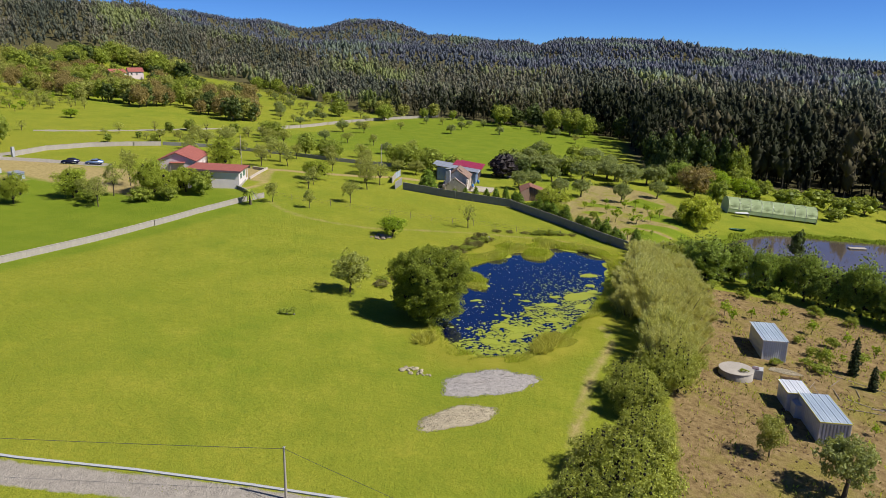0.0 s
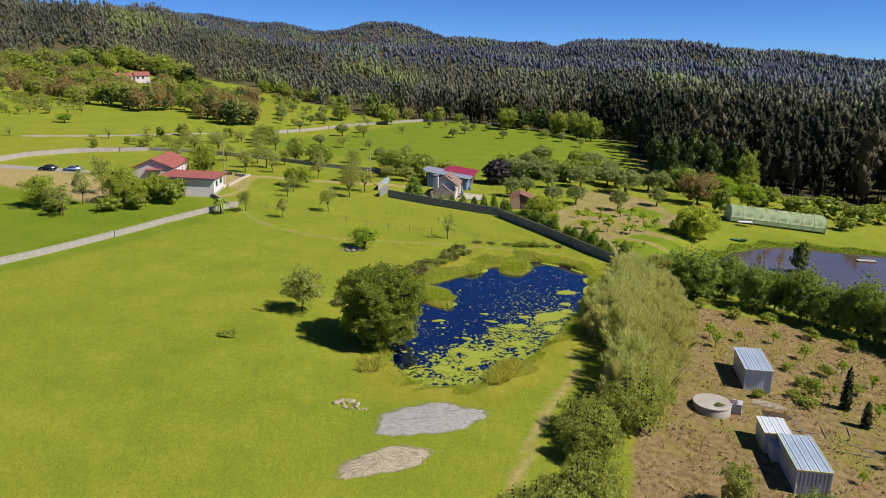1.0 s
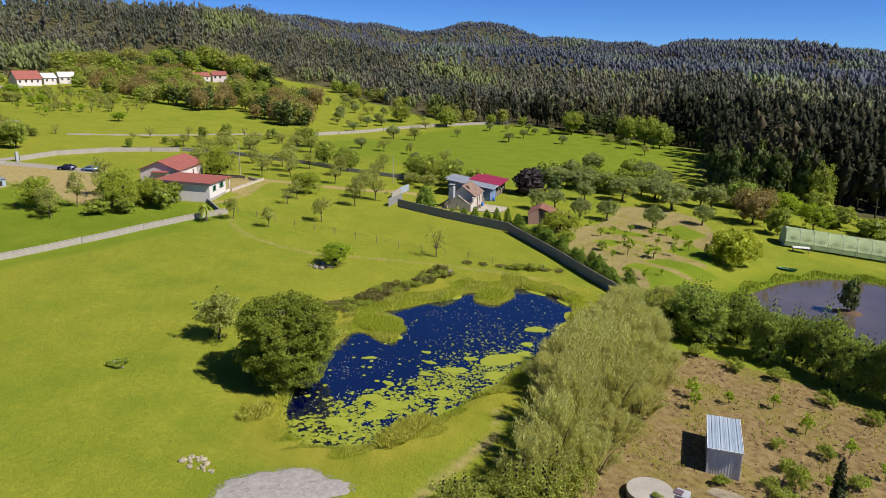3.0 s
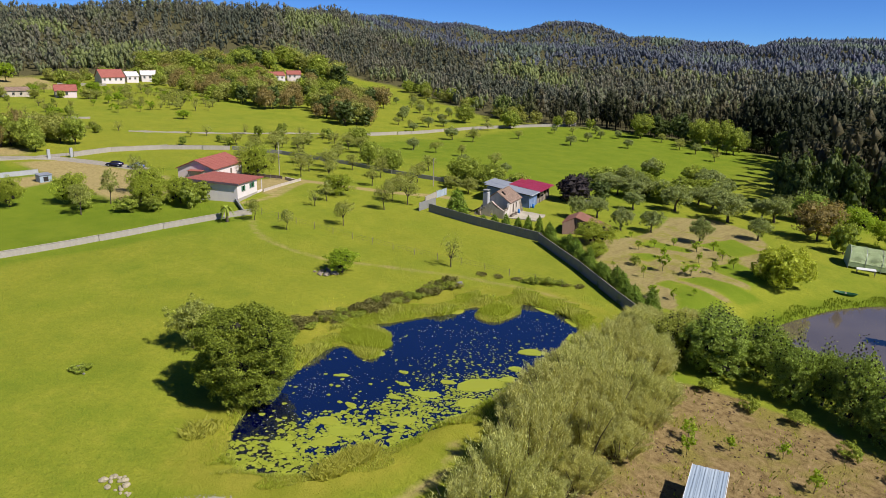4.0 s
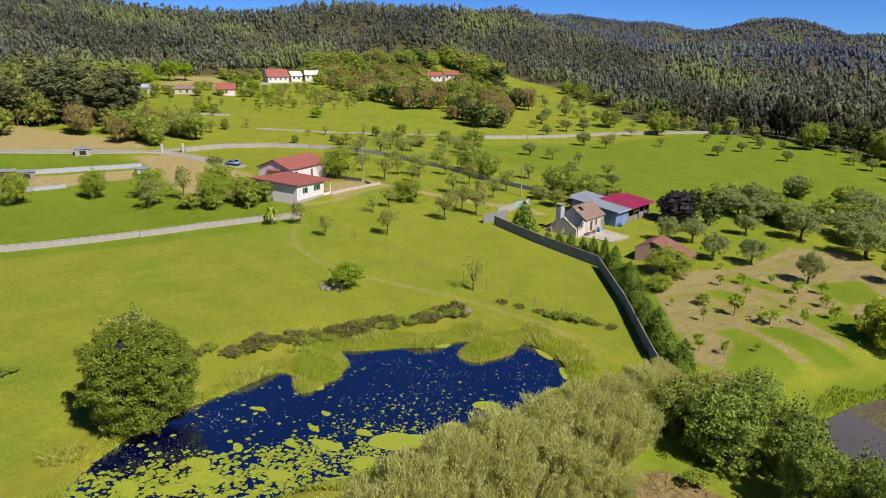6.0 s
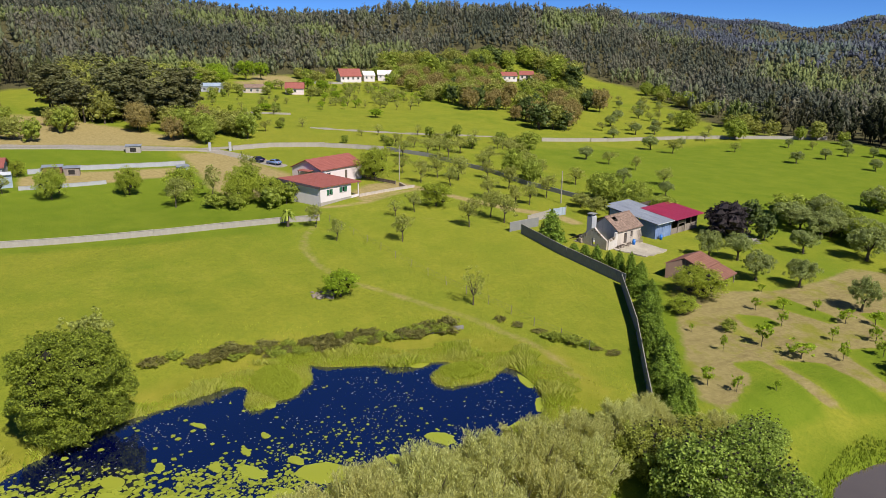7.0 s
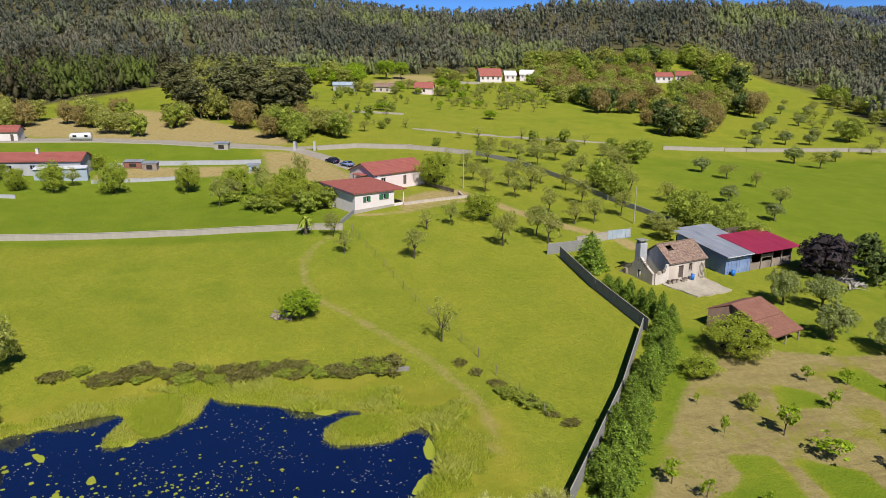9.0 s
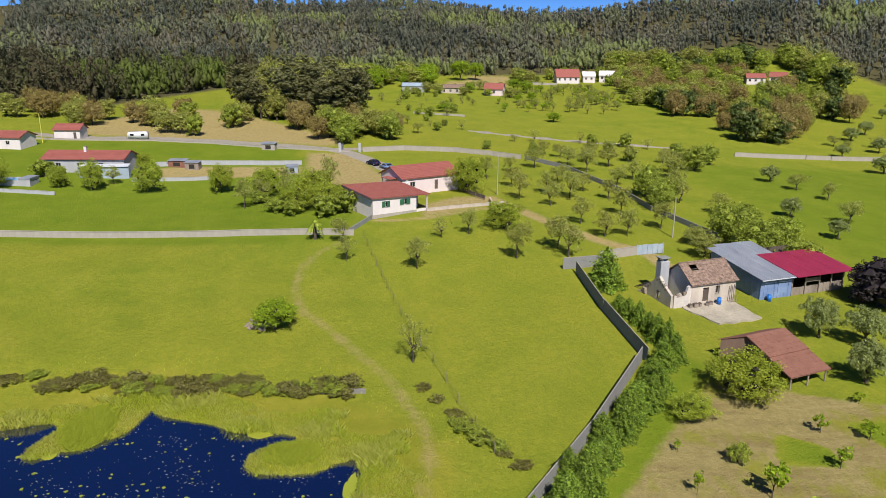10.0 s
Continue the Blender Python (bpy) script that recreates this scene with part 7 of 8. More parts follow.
palm(-99.2, 121.2, 4.6)
for x, y, h, w in [(-113.4, 121.6, 4.6, 4.6), (-115.4, 125.2, 4.6, 4.8), (-116.4, 115.2, 3.2, 4.0), (-121.6, 124.4, 4.6, 5.0)]:
    plant("shrub", x, y, h, w, "shrubs beside the white house", "grey-green garden shrub beside the white house")
# trees and shrubs at the foot of the dark wood
for x, y, h, w in [(0, 240, 6, 9), (8, 236, 5, 8), (16, 240, 6, 9), (24, 236, 5.5, 8), (-6, 250, 7, 8), (30, 244, 6, 8), (38, 238, 5, 7), (48, 234, 6, 8), (-10, 214, 7, 6), (20, 222, 4, 5), (12, 226, 4, 6)]:
    plant("shrub", x, y, h, w, "shrubs below the dark wood")
for x, y, h, w in [(-86, 342, 13, 11), (-96, 346, 12, 9), (-124, 350, 11, 10), (-176, 322, 9, 9), (-200, 318, 9, 9), (-28, 258, 12, 9), (-8, 262, 14, 9), (-78, 338, 11, 9)]:
    plant("copse", x, y, h, w, "trees at the edge of the wood")
for x, y, h, w in [(-30, 250, 17, 8), (-24, 254, 18, 8), (-18, 256, 17, 8), (-35, 256, 15, 7), (-12, 262, 18, 8)]:
    plant("dark", x, y, h, w, "dark trees at the edge of the wood")
plant("fresh", -12, 232, 8, 9), plant("fresh", -4, 228, 7, 8)
# the soil plot
plant("cypress", 14.4, 100.8, 5.2, 1.3), plant("cypress", 16.3, 97.0, 3.2, 1.1), plant("cypress", 19.5, 92, 3.4, 1.2)
plant("orchard", 4.4, 70.9, 4.8, 3.2, label="young thin green tree on bare soil"), plant("olive", 10.8, 67.3, 5.8, 5.4, label="round-headed tree beside the white shed")
for x, y, h, w in [(9.6, 104.4, 1.5, 1.8), (10.9, 101.8, 2.5, 2.4), (8.8, 100.0, 1.2, 2.0), (10.4, 98.6, 1.3, 2.6), (8.0, 108.5, 1.2, 1.8), (12.5, 110, 1.6, 2.2), (4.9, 96.9, 1.1, 1.4), (16, 106, 1.6, 2.2), (20, 105, 1.8, 2.4)]:
    plant("bush", x, y, h, w, "bushes in the soil plot")
for x, y, h in [(-2.3, 113.5, 2.6), (-1.2, 110.6, 2.4), (1.6, 115, 2.0), (10, 114, 2.6), (14.5, 112, 2.4), (18, 110, 2.2), (13.5, 104, 1.6), (17.5, 88, 2.0), (6, 118, 2.2), (15, 83, 1.6), (20, 82, 2.0), (18, 101, 1.8)]:
    plant("sapling", x, y, h, h * 0.75, "saplings in the soil plot")

# ---------------------------------------------------------------- heaps and stones


def heap(x, y, rx, ry, rz, high, material, label, seed):
    """A low spread heap with a ragged rim and loose stones."""
    rng = np.random.default_rng(seed)
    n, m = 56, 16
    a = np.linspace(0, 2 * np.pi, n, endpoint=False)
    rim = 1 + 0.08 * np.sin(3 * a + seed) + 0.06 * np.sin(5 * a + 2) + 0.04 * np.sin(11 * a) + rng.normal(0, 0.025, n)
    f = np.linspace(0, 1, m)
    c, s = math.cos(radians(rz)), math.sin(radians(rz))
    lx, ly = np.outer(f, rim * np.cos(a) * rx), np.outer(f, rim * np.sin(a) * ry)
    gx, gy = x + lx * c - ly * s, y + lx * s + ly * c
    h = high * (1 - f[:, None] ** 1.6) * (0.7 + 0.3 * np.sin(gx * 1.3) * np.cos(gy * 1.1)) + rng.normal(0, 0.025, (m, n)) + 0.03
    h[-1] = -0.08
    v = np.stack([gx, gy, ground(gx, gy) + h], -1).reshape(-1, 3)
    i, j = np.meshgrid(np.arange(m - 1), np.arange(n), indexing="ij")
    q = np.stack([i * n + j, i * n + (j + 1) % n, (i + 1) * n + (j + 1) % n, (i + 1) * n + j], -1).reshape(-1, 4)
    root = empty("gravel_heap", x, y, None, 0, label, "gravel")
    inv = np.array(root.matrix_world.translation)
    part("mound", fast_mesh("mound", v - inv, q, M[material], True), None, root)
    k = 1500
    t, r = rng.uniform(0, 2 * np.pi, k), np.sqrt(rng.uniform(0, 1.12, k))
    rr = 1 + 0.08 * np.sin(3 * t + seed) + 0.06 * np.sin(5 * t + 2)
    px, py = r * rr * np.cos(t) * rx, r * rr * np.sin(t) * ry
    px, py = x + px * c - py * s, y + px * s + py * c
    pz = ground(px, py) + np.maximum(0, high * (1 - np.minimum(r, 1) ** 1.6)) * (0.7 + 0.3 * np.sin(px * 1.3) * np.cos(py * 1.1)) + 0.04
    v, q = stones(rng, np.stack([px, py, pz], 1), rng.uniform(0.018, 0.05, k))
    tagged(part("loose_gravel", fast_mesh("loose_gravel", v - inv, q, M[material]), None, root), kind="stuff")


CUBE = np.array([(-1, -1, -1), (1, -1, -1), (1, 1, -1), (-1, 1, -1), (-1, -1, 1), (1, -1, 1), (1, 1, 1), (-1, 1, 1)], float)
CUBE_Q = np.array([(0, 3, 2, 1), (4, 5, 6, 7), (0, 1, 5, 4), (1, 2, 6, 5), (2, 3, 7, 6), (3, 0, 4, 7)])


def stones(rng, centres, sizes):
    n = len(centres)
    v = CUBE[None] * (1 + rng.uniform(-0.35, 0.2, (n, 8, 1)))
    ax = rng.normal(0, 1, (n, 3))
    ax /= np.linalg.norm(ax, axis=1)[:, None]
    u = np.cross(ax, [[0, 0, 1.0]])
    u /= np.linalg.norm(u, axis=1)[:, None] + 1e-9
    rot = np.stack([u, np.cross(ax, u), ax], 2)
    v = np.einsum("nij,nkj->nki", rot, v) * sizes[:, None, None] * np.array([1, 1, 0.7]) + centres[:, None]
    return v.reshape(-1, 3), (CUBE_Q[None] + 8 * np.arange(n)[:, None, None]).reshape(-1, 4)


heap(-24.9, 69.3, 5.8, 3.1, 47, 0.28, "gravel", "spread heap of pale grey gravel on the meadow", 3)
heap(7.2, 93.4, 1.5, 1.0, 15, 0.3, "brush", "low heap of dry brushwood and rubble beside the cabin", 6)
heap(6.2, 95.8, 2.0, 0.8, 10, 0.12, "sandy", "pale broken rubble strewn beside the cabin", 9)
heap(-68.4, 207.2, 2.4, 1.3, 30, 0.35, "stone", "low heap of grey stones near the barn", 7)


def timber_pile(x, y, seed, count):
    """Old boards and branches thrown on a loose pile."""
    rng = random.Random(seed)
    root = empty("timber_pile", x, y, None, 0, "loose pile of pale weathered boards and branches", "timber")
    for k in range(count):
        a, d = rng.uniform(0, 3.14), rng.uniform(0, 1.7)
        cx, cy, half = d * math.cos(7 * a), d * math.sin(7 * a), rng.uniform(0.6, 1.6)
        z, up = 0.12 + rng.uniform(0, 0.55) * (1 - d / 2.4), rng.uniform(-0.25, 0.25)
        if k % 3:
            tube([(cx - half * math.cos(a), cy - half * math.sin(a), max(0.05, z - up)), (cx, cy, z + 0.06), (cx + half * math.cos(a), cy + half * math.sin(a), max(0.05, z + up))],
                 [0.07, 0.06, 0.03], M["pale_timber"], "branch", root, 5)
        else:
            board = part("board", cube(-half, half, -0.11, 0.11, -0.02, 0.02, 0.005), M["pale_timber"], root)
            board.matrix_basis = pose(cx, cy, z + 0.1, 0, math.degrees(up) * 0.5, math.degrees(a))


timber_pile(-69.2, 207.0, 5, 26)
timber_pile(-66.0, 206.4, 6, 16)
heap(-24.7, 60.2, 4.6, 1.9, 57, 0.2, "sandy", "spread patch of sandy rubble on the meadow", 4)
rock_rng = random.Random(8)


def rock(x, y, s, group, material="stone", label="grey field stone lying in the grass"):
    rng = np.random.default_rng(int(abs(x * 100 + y * 10)))
    bm = bmesh.new()
    bmesh.ops.create_icosphere(bm, subdivisions=2, radius=1)
    for v in bm.verts:
        k = 1 + 0.22 * noise.noise(v.co * 1.7 + Vector((x, y, 0))) + 0.20 * noise.noise(v.co * 4.1 + Vector((y, x, 3)))
        v.co = Vector((v.co.x * s * k, v.co.y * s * 0.75 * k, v.co.z * s * 0.55 * k))
    ob = part("rock", bm, M[material])
    ob.matrix_world = pose(x, y, height(x, y) + s * 0.22, 0, 0, rock_rng.uniform(0, 360))
    tagged(ob, label, "rock", group)


for k in range(24):
    rock(-33.0 + rock_rng.uniform(-1.9, 1.9), 67.6 + rock_rng.uniform(-1.1, 1.1), rock_rng.uniform(0.14, 0.42), "stones beside the gravel", "sandy", "pale brown rubble stone half sunk in the grass")
for k in range(22):
    rock(-64.8 + rock_rng.uniform(-1.8, 1.2), 117.2 + rock_rng.uniform(-1.4, 1.6), rock_rng.uniform(0.2, 0.55), "stones under the fig bush", "rubble", "rough brown rubble stone heaped under the fig bush")
for k in range(4):
    rock(-55.5 + rock_rng.uniform(-1.5, 1.5), 74.0 + rock_rng.uniform(-0.8, 0.8), rock_rng.uniform(0.15, 0.3), "stones in the open meadow")
plant("bush", -55.6, 74.3, 0.6, 2.6)

# ---------------------------------------------------------------- the pond's plants


def in_pond(n, seed, margin):
    rng = np.random.default_rng(seed)
    x, y = rng.uniform(-47, -19, n), rng.uniform(76, 133, n)
    d = inside(x, y, pond_line)
    ok = d > margin
    return rng, x[ok], y[ok], d[ok]


def pad_field():
    """Small floating leaves, dense towards the near end, scattered elsewhere."""
    rng, x, y, d = in_pond(30000, 5, 0.15)
    clump = np.sin(x * 0.9 + 1.3 * np.sin(y * 0.5)) * np.sin(y * 0.8 + 0.9 * np.sin(x * 0.6)) + 0.5 * np.sin(x * 2.3 + y * 1.7)
    # the open water lies beyond a line from the oak to the far shore
    off = (x + 31.9) * 0.90 - (y - 86.1) * 0.30 + 0.8 * np.sin(y * 0.6)
    near = smooth(-1.2, 1.6, off) * smooth(112, 99, y) + 0.34 * smooth(-36, -24.5, x) * smooth(97, 104, y) * smooth(122, 108, y)
    near *= 1 - 0.85 * bump(x, y, -36, 84, 5)
    dens = np.clip(near * (0.66 + 0.42 * clump), 0, 1) + 0.016 + 0.05 * smooth(0.9, 0.1, d)
    keep = rng.random(len(x)) < dens * 1.05
    x, y, n = x[keep], y[keep], int(keep.sum())
    r = (0.05 + 0.27 * rng.random(n) ** 1.7) * (0.6 + 0.6 * smooth(112, 86, y))
    a = np.linspace(0, 2 * np.pi, 6, endpoint=False)
    spin = rng.uniform(0, 6.28, n)
    v = np.stack([x[:, None] + r[:, None] * np.cos(a + spin[:, None]) * rng.uniform(0.6, 1.3, (n, 6)), y[:, None] + r[:, None] * np.sin(a + spin[:, None]) * rng.uniform(0.6, 1.3, (n, 6)),
                  np.repeat(rng.uniform(0.015, 0.04, n)[:, None], 6, 1)], -1).reshape(-1, 3)
    f = np.arange(6 * n).reshape(-1, 6)
    tagged(new("lily_pads", fast_mesh("lily_pads", v, f, M["pad"])), "yellow-green water lily leaves floating in drifts on the pond", "plants", kind="stuff")
    rng, x, y, d = in_pond(4200, 6, 0.4)
    keep = np.sin(x * 0.7 + 1.1 * np.sin(y * 0.4)) * np.sin(y * 0.6 + np.sin(x * 0.5)) + rng.normal(0, 0.5, len(x)) > 0.1
    x, y = x[keep], y[keep]
    r = rng.uniform(0.025, 0.085, len(x))
    v = np.stack([x[:, None] + r[:, None] * np.cos(a) * 0.55, y[:, None] + r[:, None] * np.sin(a) * rng.uniform(0.7, 1.5, (len(x), 1)), np.full((len(x), 6), 0.012)], -1).reshape(-1, 3)
    tagged(new("floating_petals", fast_mesh("floating_petals", v, np.arange(6 * len(x)).reshape(-1, 6), M["fleck"])), "pale flecks of seed and blossom floating on the pond", "plants", kind="stuff")


pad_field()


def lily_mat(x, y, rx, ry, rz, seed):
    rng = np.random.default_rng(seed)
    n = 30
    a = np.linspace(0, 2 * np.pi, n, endpoint=False)
    k = 1 + 0.10 * np.sin(2 * a + seed) + 0.08 * np.sin(3 * a + 2 * seed) + 0.05 * np.sin(7 * a + seed) + rng.normal(0, 0.045, n)
    bm = bmesh.new()
    pts = [(rx * q * math.cos(t), ry * q * math.sin(t)) for q, t in zip(k, a)]
    prism([(px, py, -0.03) for px, py in pts], [(px * 0.97, py * 0.97, 0.05 + 0.02 * math.sin(px * 5)) for px, py in pts], bm)
    ob = part("lily_mat", bm, M["pad"])
    ob.matrix_world = pose(x, y, 0.0, 0, 0, rz)
    tagged(ob, "dense yellow-green mat of water weed floating on the pond", "plants", "floating weed mats")


for k, (x, y, rx, ry, rz) in enumerate([(-23.1, 105.0, 3.1, 1.7, 50), (-24.4, 116.5, 1.5, 1.1, 40), (-26.3, 98.8, 1.6, 0.8, 40), (-26.9, 87.3, 1.8, 0.9, 40), (-29.7, 87.6, 1.3, 0.8, 30), (-26.7, 84.8, 1.4, 0.7, 60), (-26.5, 102.8, 0.9, 0.6, 20),
                                         (-36.8, 95.8, 0.9, 0.4, 40), (-32.1, 101.3, 0.6, 0.4, 20), (-29.9, 99.0, 0.7, 0.4, 20), (-22.9, 111.0, 0.9, 0.7, 0), (-21.9, 108.0, 1.1, 0.7, 50), (-28.4, 96.0, 0.8, 0.5, 0), (-29.0, 81.4, 1.3, 0.9, 10), (-30.5, 91.5, 0.7, 0.5, 0), (-24.0, 93.0, 1.4, 0.8, 50), (-21.6, 100.5, 1.6, 0.9, 70), (-20.9, 113, 1.2, 0.6, 80), (-21.6, 119.0, 2.4, 0.8, 100), (-20.5, 106.6, 1.6, 0.6, 92), (-22.9, 124.0, 1.9, 0.8, 115), (-26.2, 129.2, 1.6, 0.6, 150), (-31.5, 130.7, 2.0, 0.5, 175), (-38.4, 103.0, 1.3, 0.6, 20), (-40.6, 121.6, 1.2, 0.6, 80)]):
    lily_mat(x, y, rx, ry, rz, k + 1)


def blades(name, x, y, z, tall, wide, material, label, seed, lean=0.25):
    """Upright narrow leaves rooted at the places given."""
    rng = np.random.default_rng(seed)
    n = len(x)
    h = tall * rng.uniform(0.55, 1.2, n)
    a, b = rng.uniform(0, 6.28, n), rng.uniform(0, 6.28, n)
    sx, sy = np.cos(a) * wide / 2, np.sin(a) * wide / 2
    lx, ly = np.cos(b) * h * lean * rng.random(n), np.sin(b) * h * lean * rng.random(n)
    v = np.stack([np.stack([x - sx, y - sy, z - 0.1], 1), np.stack([x + sx, y + sy, z - 0.1], 1), np.stack([x + sx * 0.8 + lx * 0.4, y + sy * 0.8 + ly * 0.4, z + h * 0.6], 1), np.stack([x - sx * 0.2 + lx, y - sy * 0.2 + ly, z + h], 1)], 1).reshape(-1, 3)
    return tagged(new(name, fast_mesh(name, v, np.arange(4 * n).reshape(-1, 4), M[material])), label, "plants", kind="stuff")


def reeds():
    rng = np.random.default_rng(12)
    n = 900000
    x, y = rng.uniform(-56, -14, n), rng.uniform(72, 138, n)
    d = inside(x, y, pond_line)
    edge = 1.1 + 3.0 * smooth(96, 110, y) + 1.2 * np.sin(x * 0.7 + y * 0.4) + 0.8 * np.sin(x * 1.9 - y * 1.1)
    keep = (d < 0.35) & (d > -edge) & (rng.random(n) < 0.36)
    keep &= ~((x < -31) & (y < 88) & (rng.random(n) < 0.75))
    x, y = x[keep], y[keep]
    z = np.maximum(ground(x, y), -0.1)
    dry = (np.sin(x * 0.8 + 2) * np.cos(y * 0.55) + rng.normal(0, 0.5, len(x))) > 0.15
    stand_h = 0.24 + 0.50 * smooth(-0.2, 0.9, np.sin(x * 0.45 + 1.7 * np.sin(y * 0.23)) * np.sin(y * 0.38 + 1.1 * np.sin(x * 0.31)))
    blades("reeds", x[dry], y[dry], z[dry], stand_h[dry] * 1.15, 0.022, "reed", "straw-coloured reeds fringing the pond", 1, 1.0)
    blades("rushes", x[~dry], y[~dry], z[~dry], stand_h[~dry], 0.026, "rush", "yellow-green rushes fringing the pond", 2, 1.0)
    # the green rush beds on the two spits
    for cx, cy, rx, ry, m in [(-42.6, 105.0, 4.0, 2.4, 9000), (-36.6, 125.2, 2.0, 2.6, 4000), (-36.6, 77.5, 1.4, 2.0, 500), (-22.2, 83.5, 1.6, 4.0, 2000)]:
        a, r = rng.uniform(0, 6.28, m), np.sqrt(rng.random(m))
        px, py = cx + rx * r * np.cos(a), cy + ry * r * np.sin(a)
        blades("rush_bed", px, py, np.maximum(ground(px, py), -0.1), 0.42 if cy > 90 else 0.8, 0.028, "rush" if cy > 90 else "reed", "tall rush bed on a spit of the pond", int(cx * -10), 1.3)
    # tussocks over the damp ring of meadow
    n = 16000
    x, y = rng.uniform(-62, -10, n), rng.uniform(62, 150, n)
    d = inside(x, y, pond_line)
    keep = (d < -3) & (d > -13) & (np.sin(x * 0.5) * np.sin(y * 0.43 + 1) + rng.normal(0, 0.35, n) > 0.25) & (y > 96)
    x, y = x[keep], y[keep]
    blades("tussocks", x, y, ground(x, y), 0.26, 0.07, "rush", "coarse grass tussocks round the pond", 7, 0.5)


reeds()


def meadow_grass():
    """Coarser tufts that stand out of the mown meadow in drifts."""
    rng = np.random.default_rng(31)
    n = 70000
    x, y = rng.uniform(-99, -11, n), rng.uniform(36, 160, n)
    drift = np.sin(x * 0.31 + 1.2 * np.sin(y * 0.17)) * np.sin(y * 0.27 + 1.1 * np.sin(x * 0.13)) + 0.6 * np.sin(x * 1.1 + y * 0.7) * np.sin(y * 1.3 - x * 0.4)
    keep = (drift + rng.normal(0, 0.5, n) > 0.25) & (inside(x, y, pond_line) < -2) & (line_distance(x, y, FOOTPATH) > 0.9) & (line_distance(x, y, TRACK) > 1.0)
    keep &= inside(x, y, np.array([(-86, 163), (-56, 164.2), (-22, 141), (-9, 120), (-9, 30), (-99, 30), (-98, 126)])) > 0.5
    x, y = x[keep], y[keep]
    blades("meadow_grass", x, y, ground(x, y), 0.07, 0.12, "meadow", "tufts of longer grass on the meadow", 9, 0.8)


meadow_grass()


def plot_litter():
    """Dry stalks, weeds and clods scattered in drifts over the bare plot."""
    rng = np.random.default_rng(77)
    n = 26000
    x, y = rng.uniform(-9, 40, n), rng.uniform(45, 128, n)
    drift = np.sin(x * 0.5 + 1.4 * np.sin(y * 0.3)) * np.sin(y * 0.37 + np.sin(x * 0.45)) + 0.6 * np.sin(x * 1.7 + y) * np.sin(y * 1.4 - x * 0.6)
    ok = (drift + rng.normal(0, 0.4, n) > 0.35) & (inside(x, y, SOIL) > 0.5)
    x, y, drift = x[ok], y[ok], drift[ok]
    weed = rng.random(len(x)) < 0.35
    blades("weeds", x[weed], y[weed], ground(x[weed], y[weed]), 0.34, 0.14, "rush", "low green weeds in the bare plot", 78, 0.9)
    dry = ~weed & (rng.random(len(x)) < 0.7)
    blades("dry_stalks", x[dry], y[dry], ground(x[dry], y[dry]), 0.3, 0.12, "bramble", "dry brown stalks lying on the bare plot", 79, 1.4)
    k = 5000
    x, y = rng.uniform(-9, 40, k), rng.uniform(45, 128, k)
    ok = (inside(x, y, SOIL) > 0.5) & (np.sin(x * 0.6) * np.sin(y * 0.5) + rng.normal(0, 0.4, k) > 0.1)
    x, y = x[ok], y[ok]
    v, q = stones(rng, np.stack([x, y, ground(x, y) + 0.02], 1), rng.uniform(0.03, 0.12, len(x)))
    tagged(new("clods", fast_mesh("clods", v, q, M["brush"])), "dark clods of earth and brushwood on the plot", "soil", kind="stuff")


plot_litter()


def pond_fringe():
    """Tall grass on the banks of the muddy pond."""
    rng = np.random.default_rng(91)
    n = 110000
    x, y = rng.uniform(-16, 62, n), rng.uniform(140, 200, n)
    d = inside(x, y, pond2_line)
    ok = (d < 0.4) & (d > -2.2 - 1.2 * np.sin(x * 0.6 + y * 0.4)) & (rng.random(n) < 0.8)
    x, y = x[ok], y[ok]
    blades("bank_grass", x, y, ground(x, y), 0.45, 0.11, "fringe", "tall green grass on the bank of the muddy pond", 92, 0.6)


pond_fringe()
# brambles along the old ditch
brng = random.Random(17)
for k in range(96):
    f = k / 95
    x, y = -52.0 + 3.4 * f + brng.uniform(-1.3, 1.3), 93 + 36.5 * f + brng.uniform(-1.0, 1.0)
    if brng.random() < 0.45 + 0.5 * f:
        plant(brng.choice(["bramble", "bramble", "bush"]), x, y, brng.uniform(0.25, 0.8) + 0.7 * f * brng.random(), brng.uniform(0.8, 3.0), "brambles along the ditch", "low dark bramble thicket along the old ditch")
for k in range(7):
    f = k / 6
    plant("bramble", -48.5 + 14 * f + brng.uniform(-0.5, 0.5), 137.6 + 8.6 * f + brng.uniform(-0.4, 0.4), brng.uniform(0.3, 0.65), brng.uniform(0.8, 1.9), "brambles along the wire fence", "low bramble growing through the wire fence")
wall_run("ditch_wall", [(-48.5, 122.5), (-48.2, 130)], 1.5, bay_mesh("stone_bay", 1.5, 0.45, 0.35, M["stone"], 0.3), None, "remnant of a low stone wall by the ditch", "stone_bay")


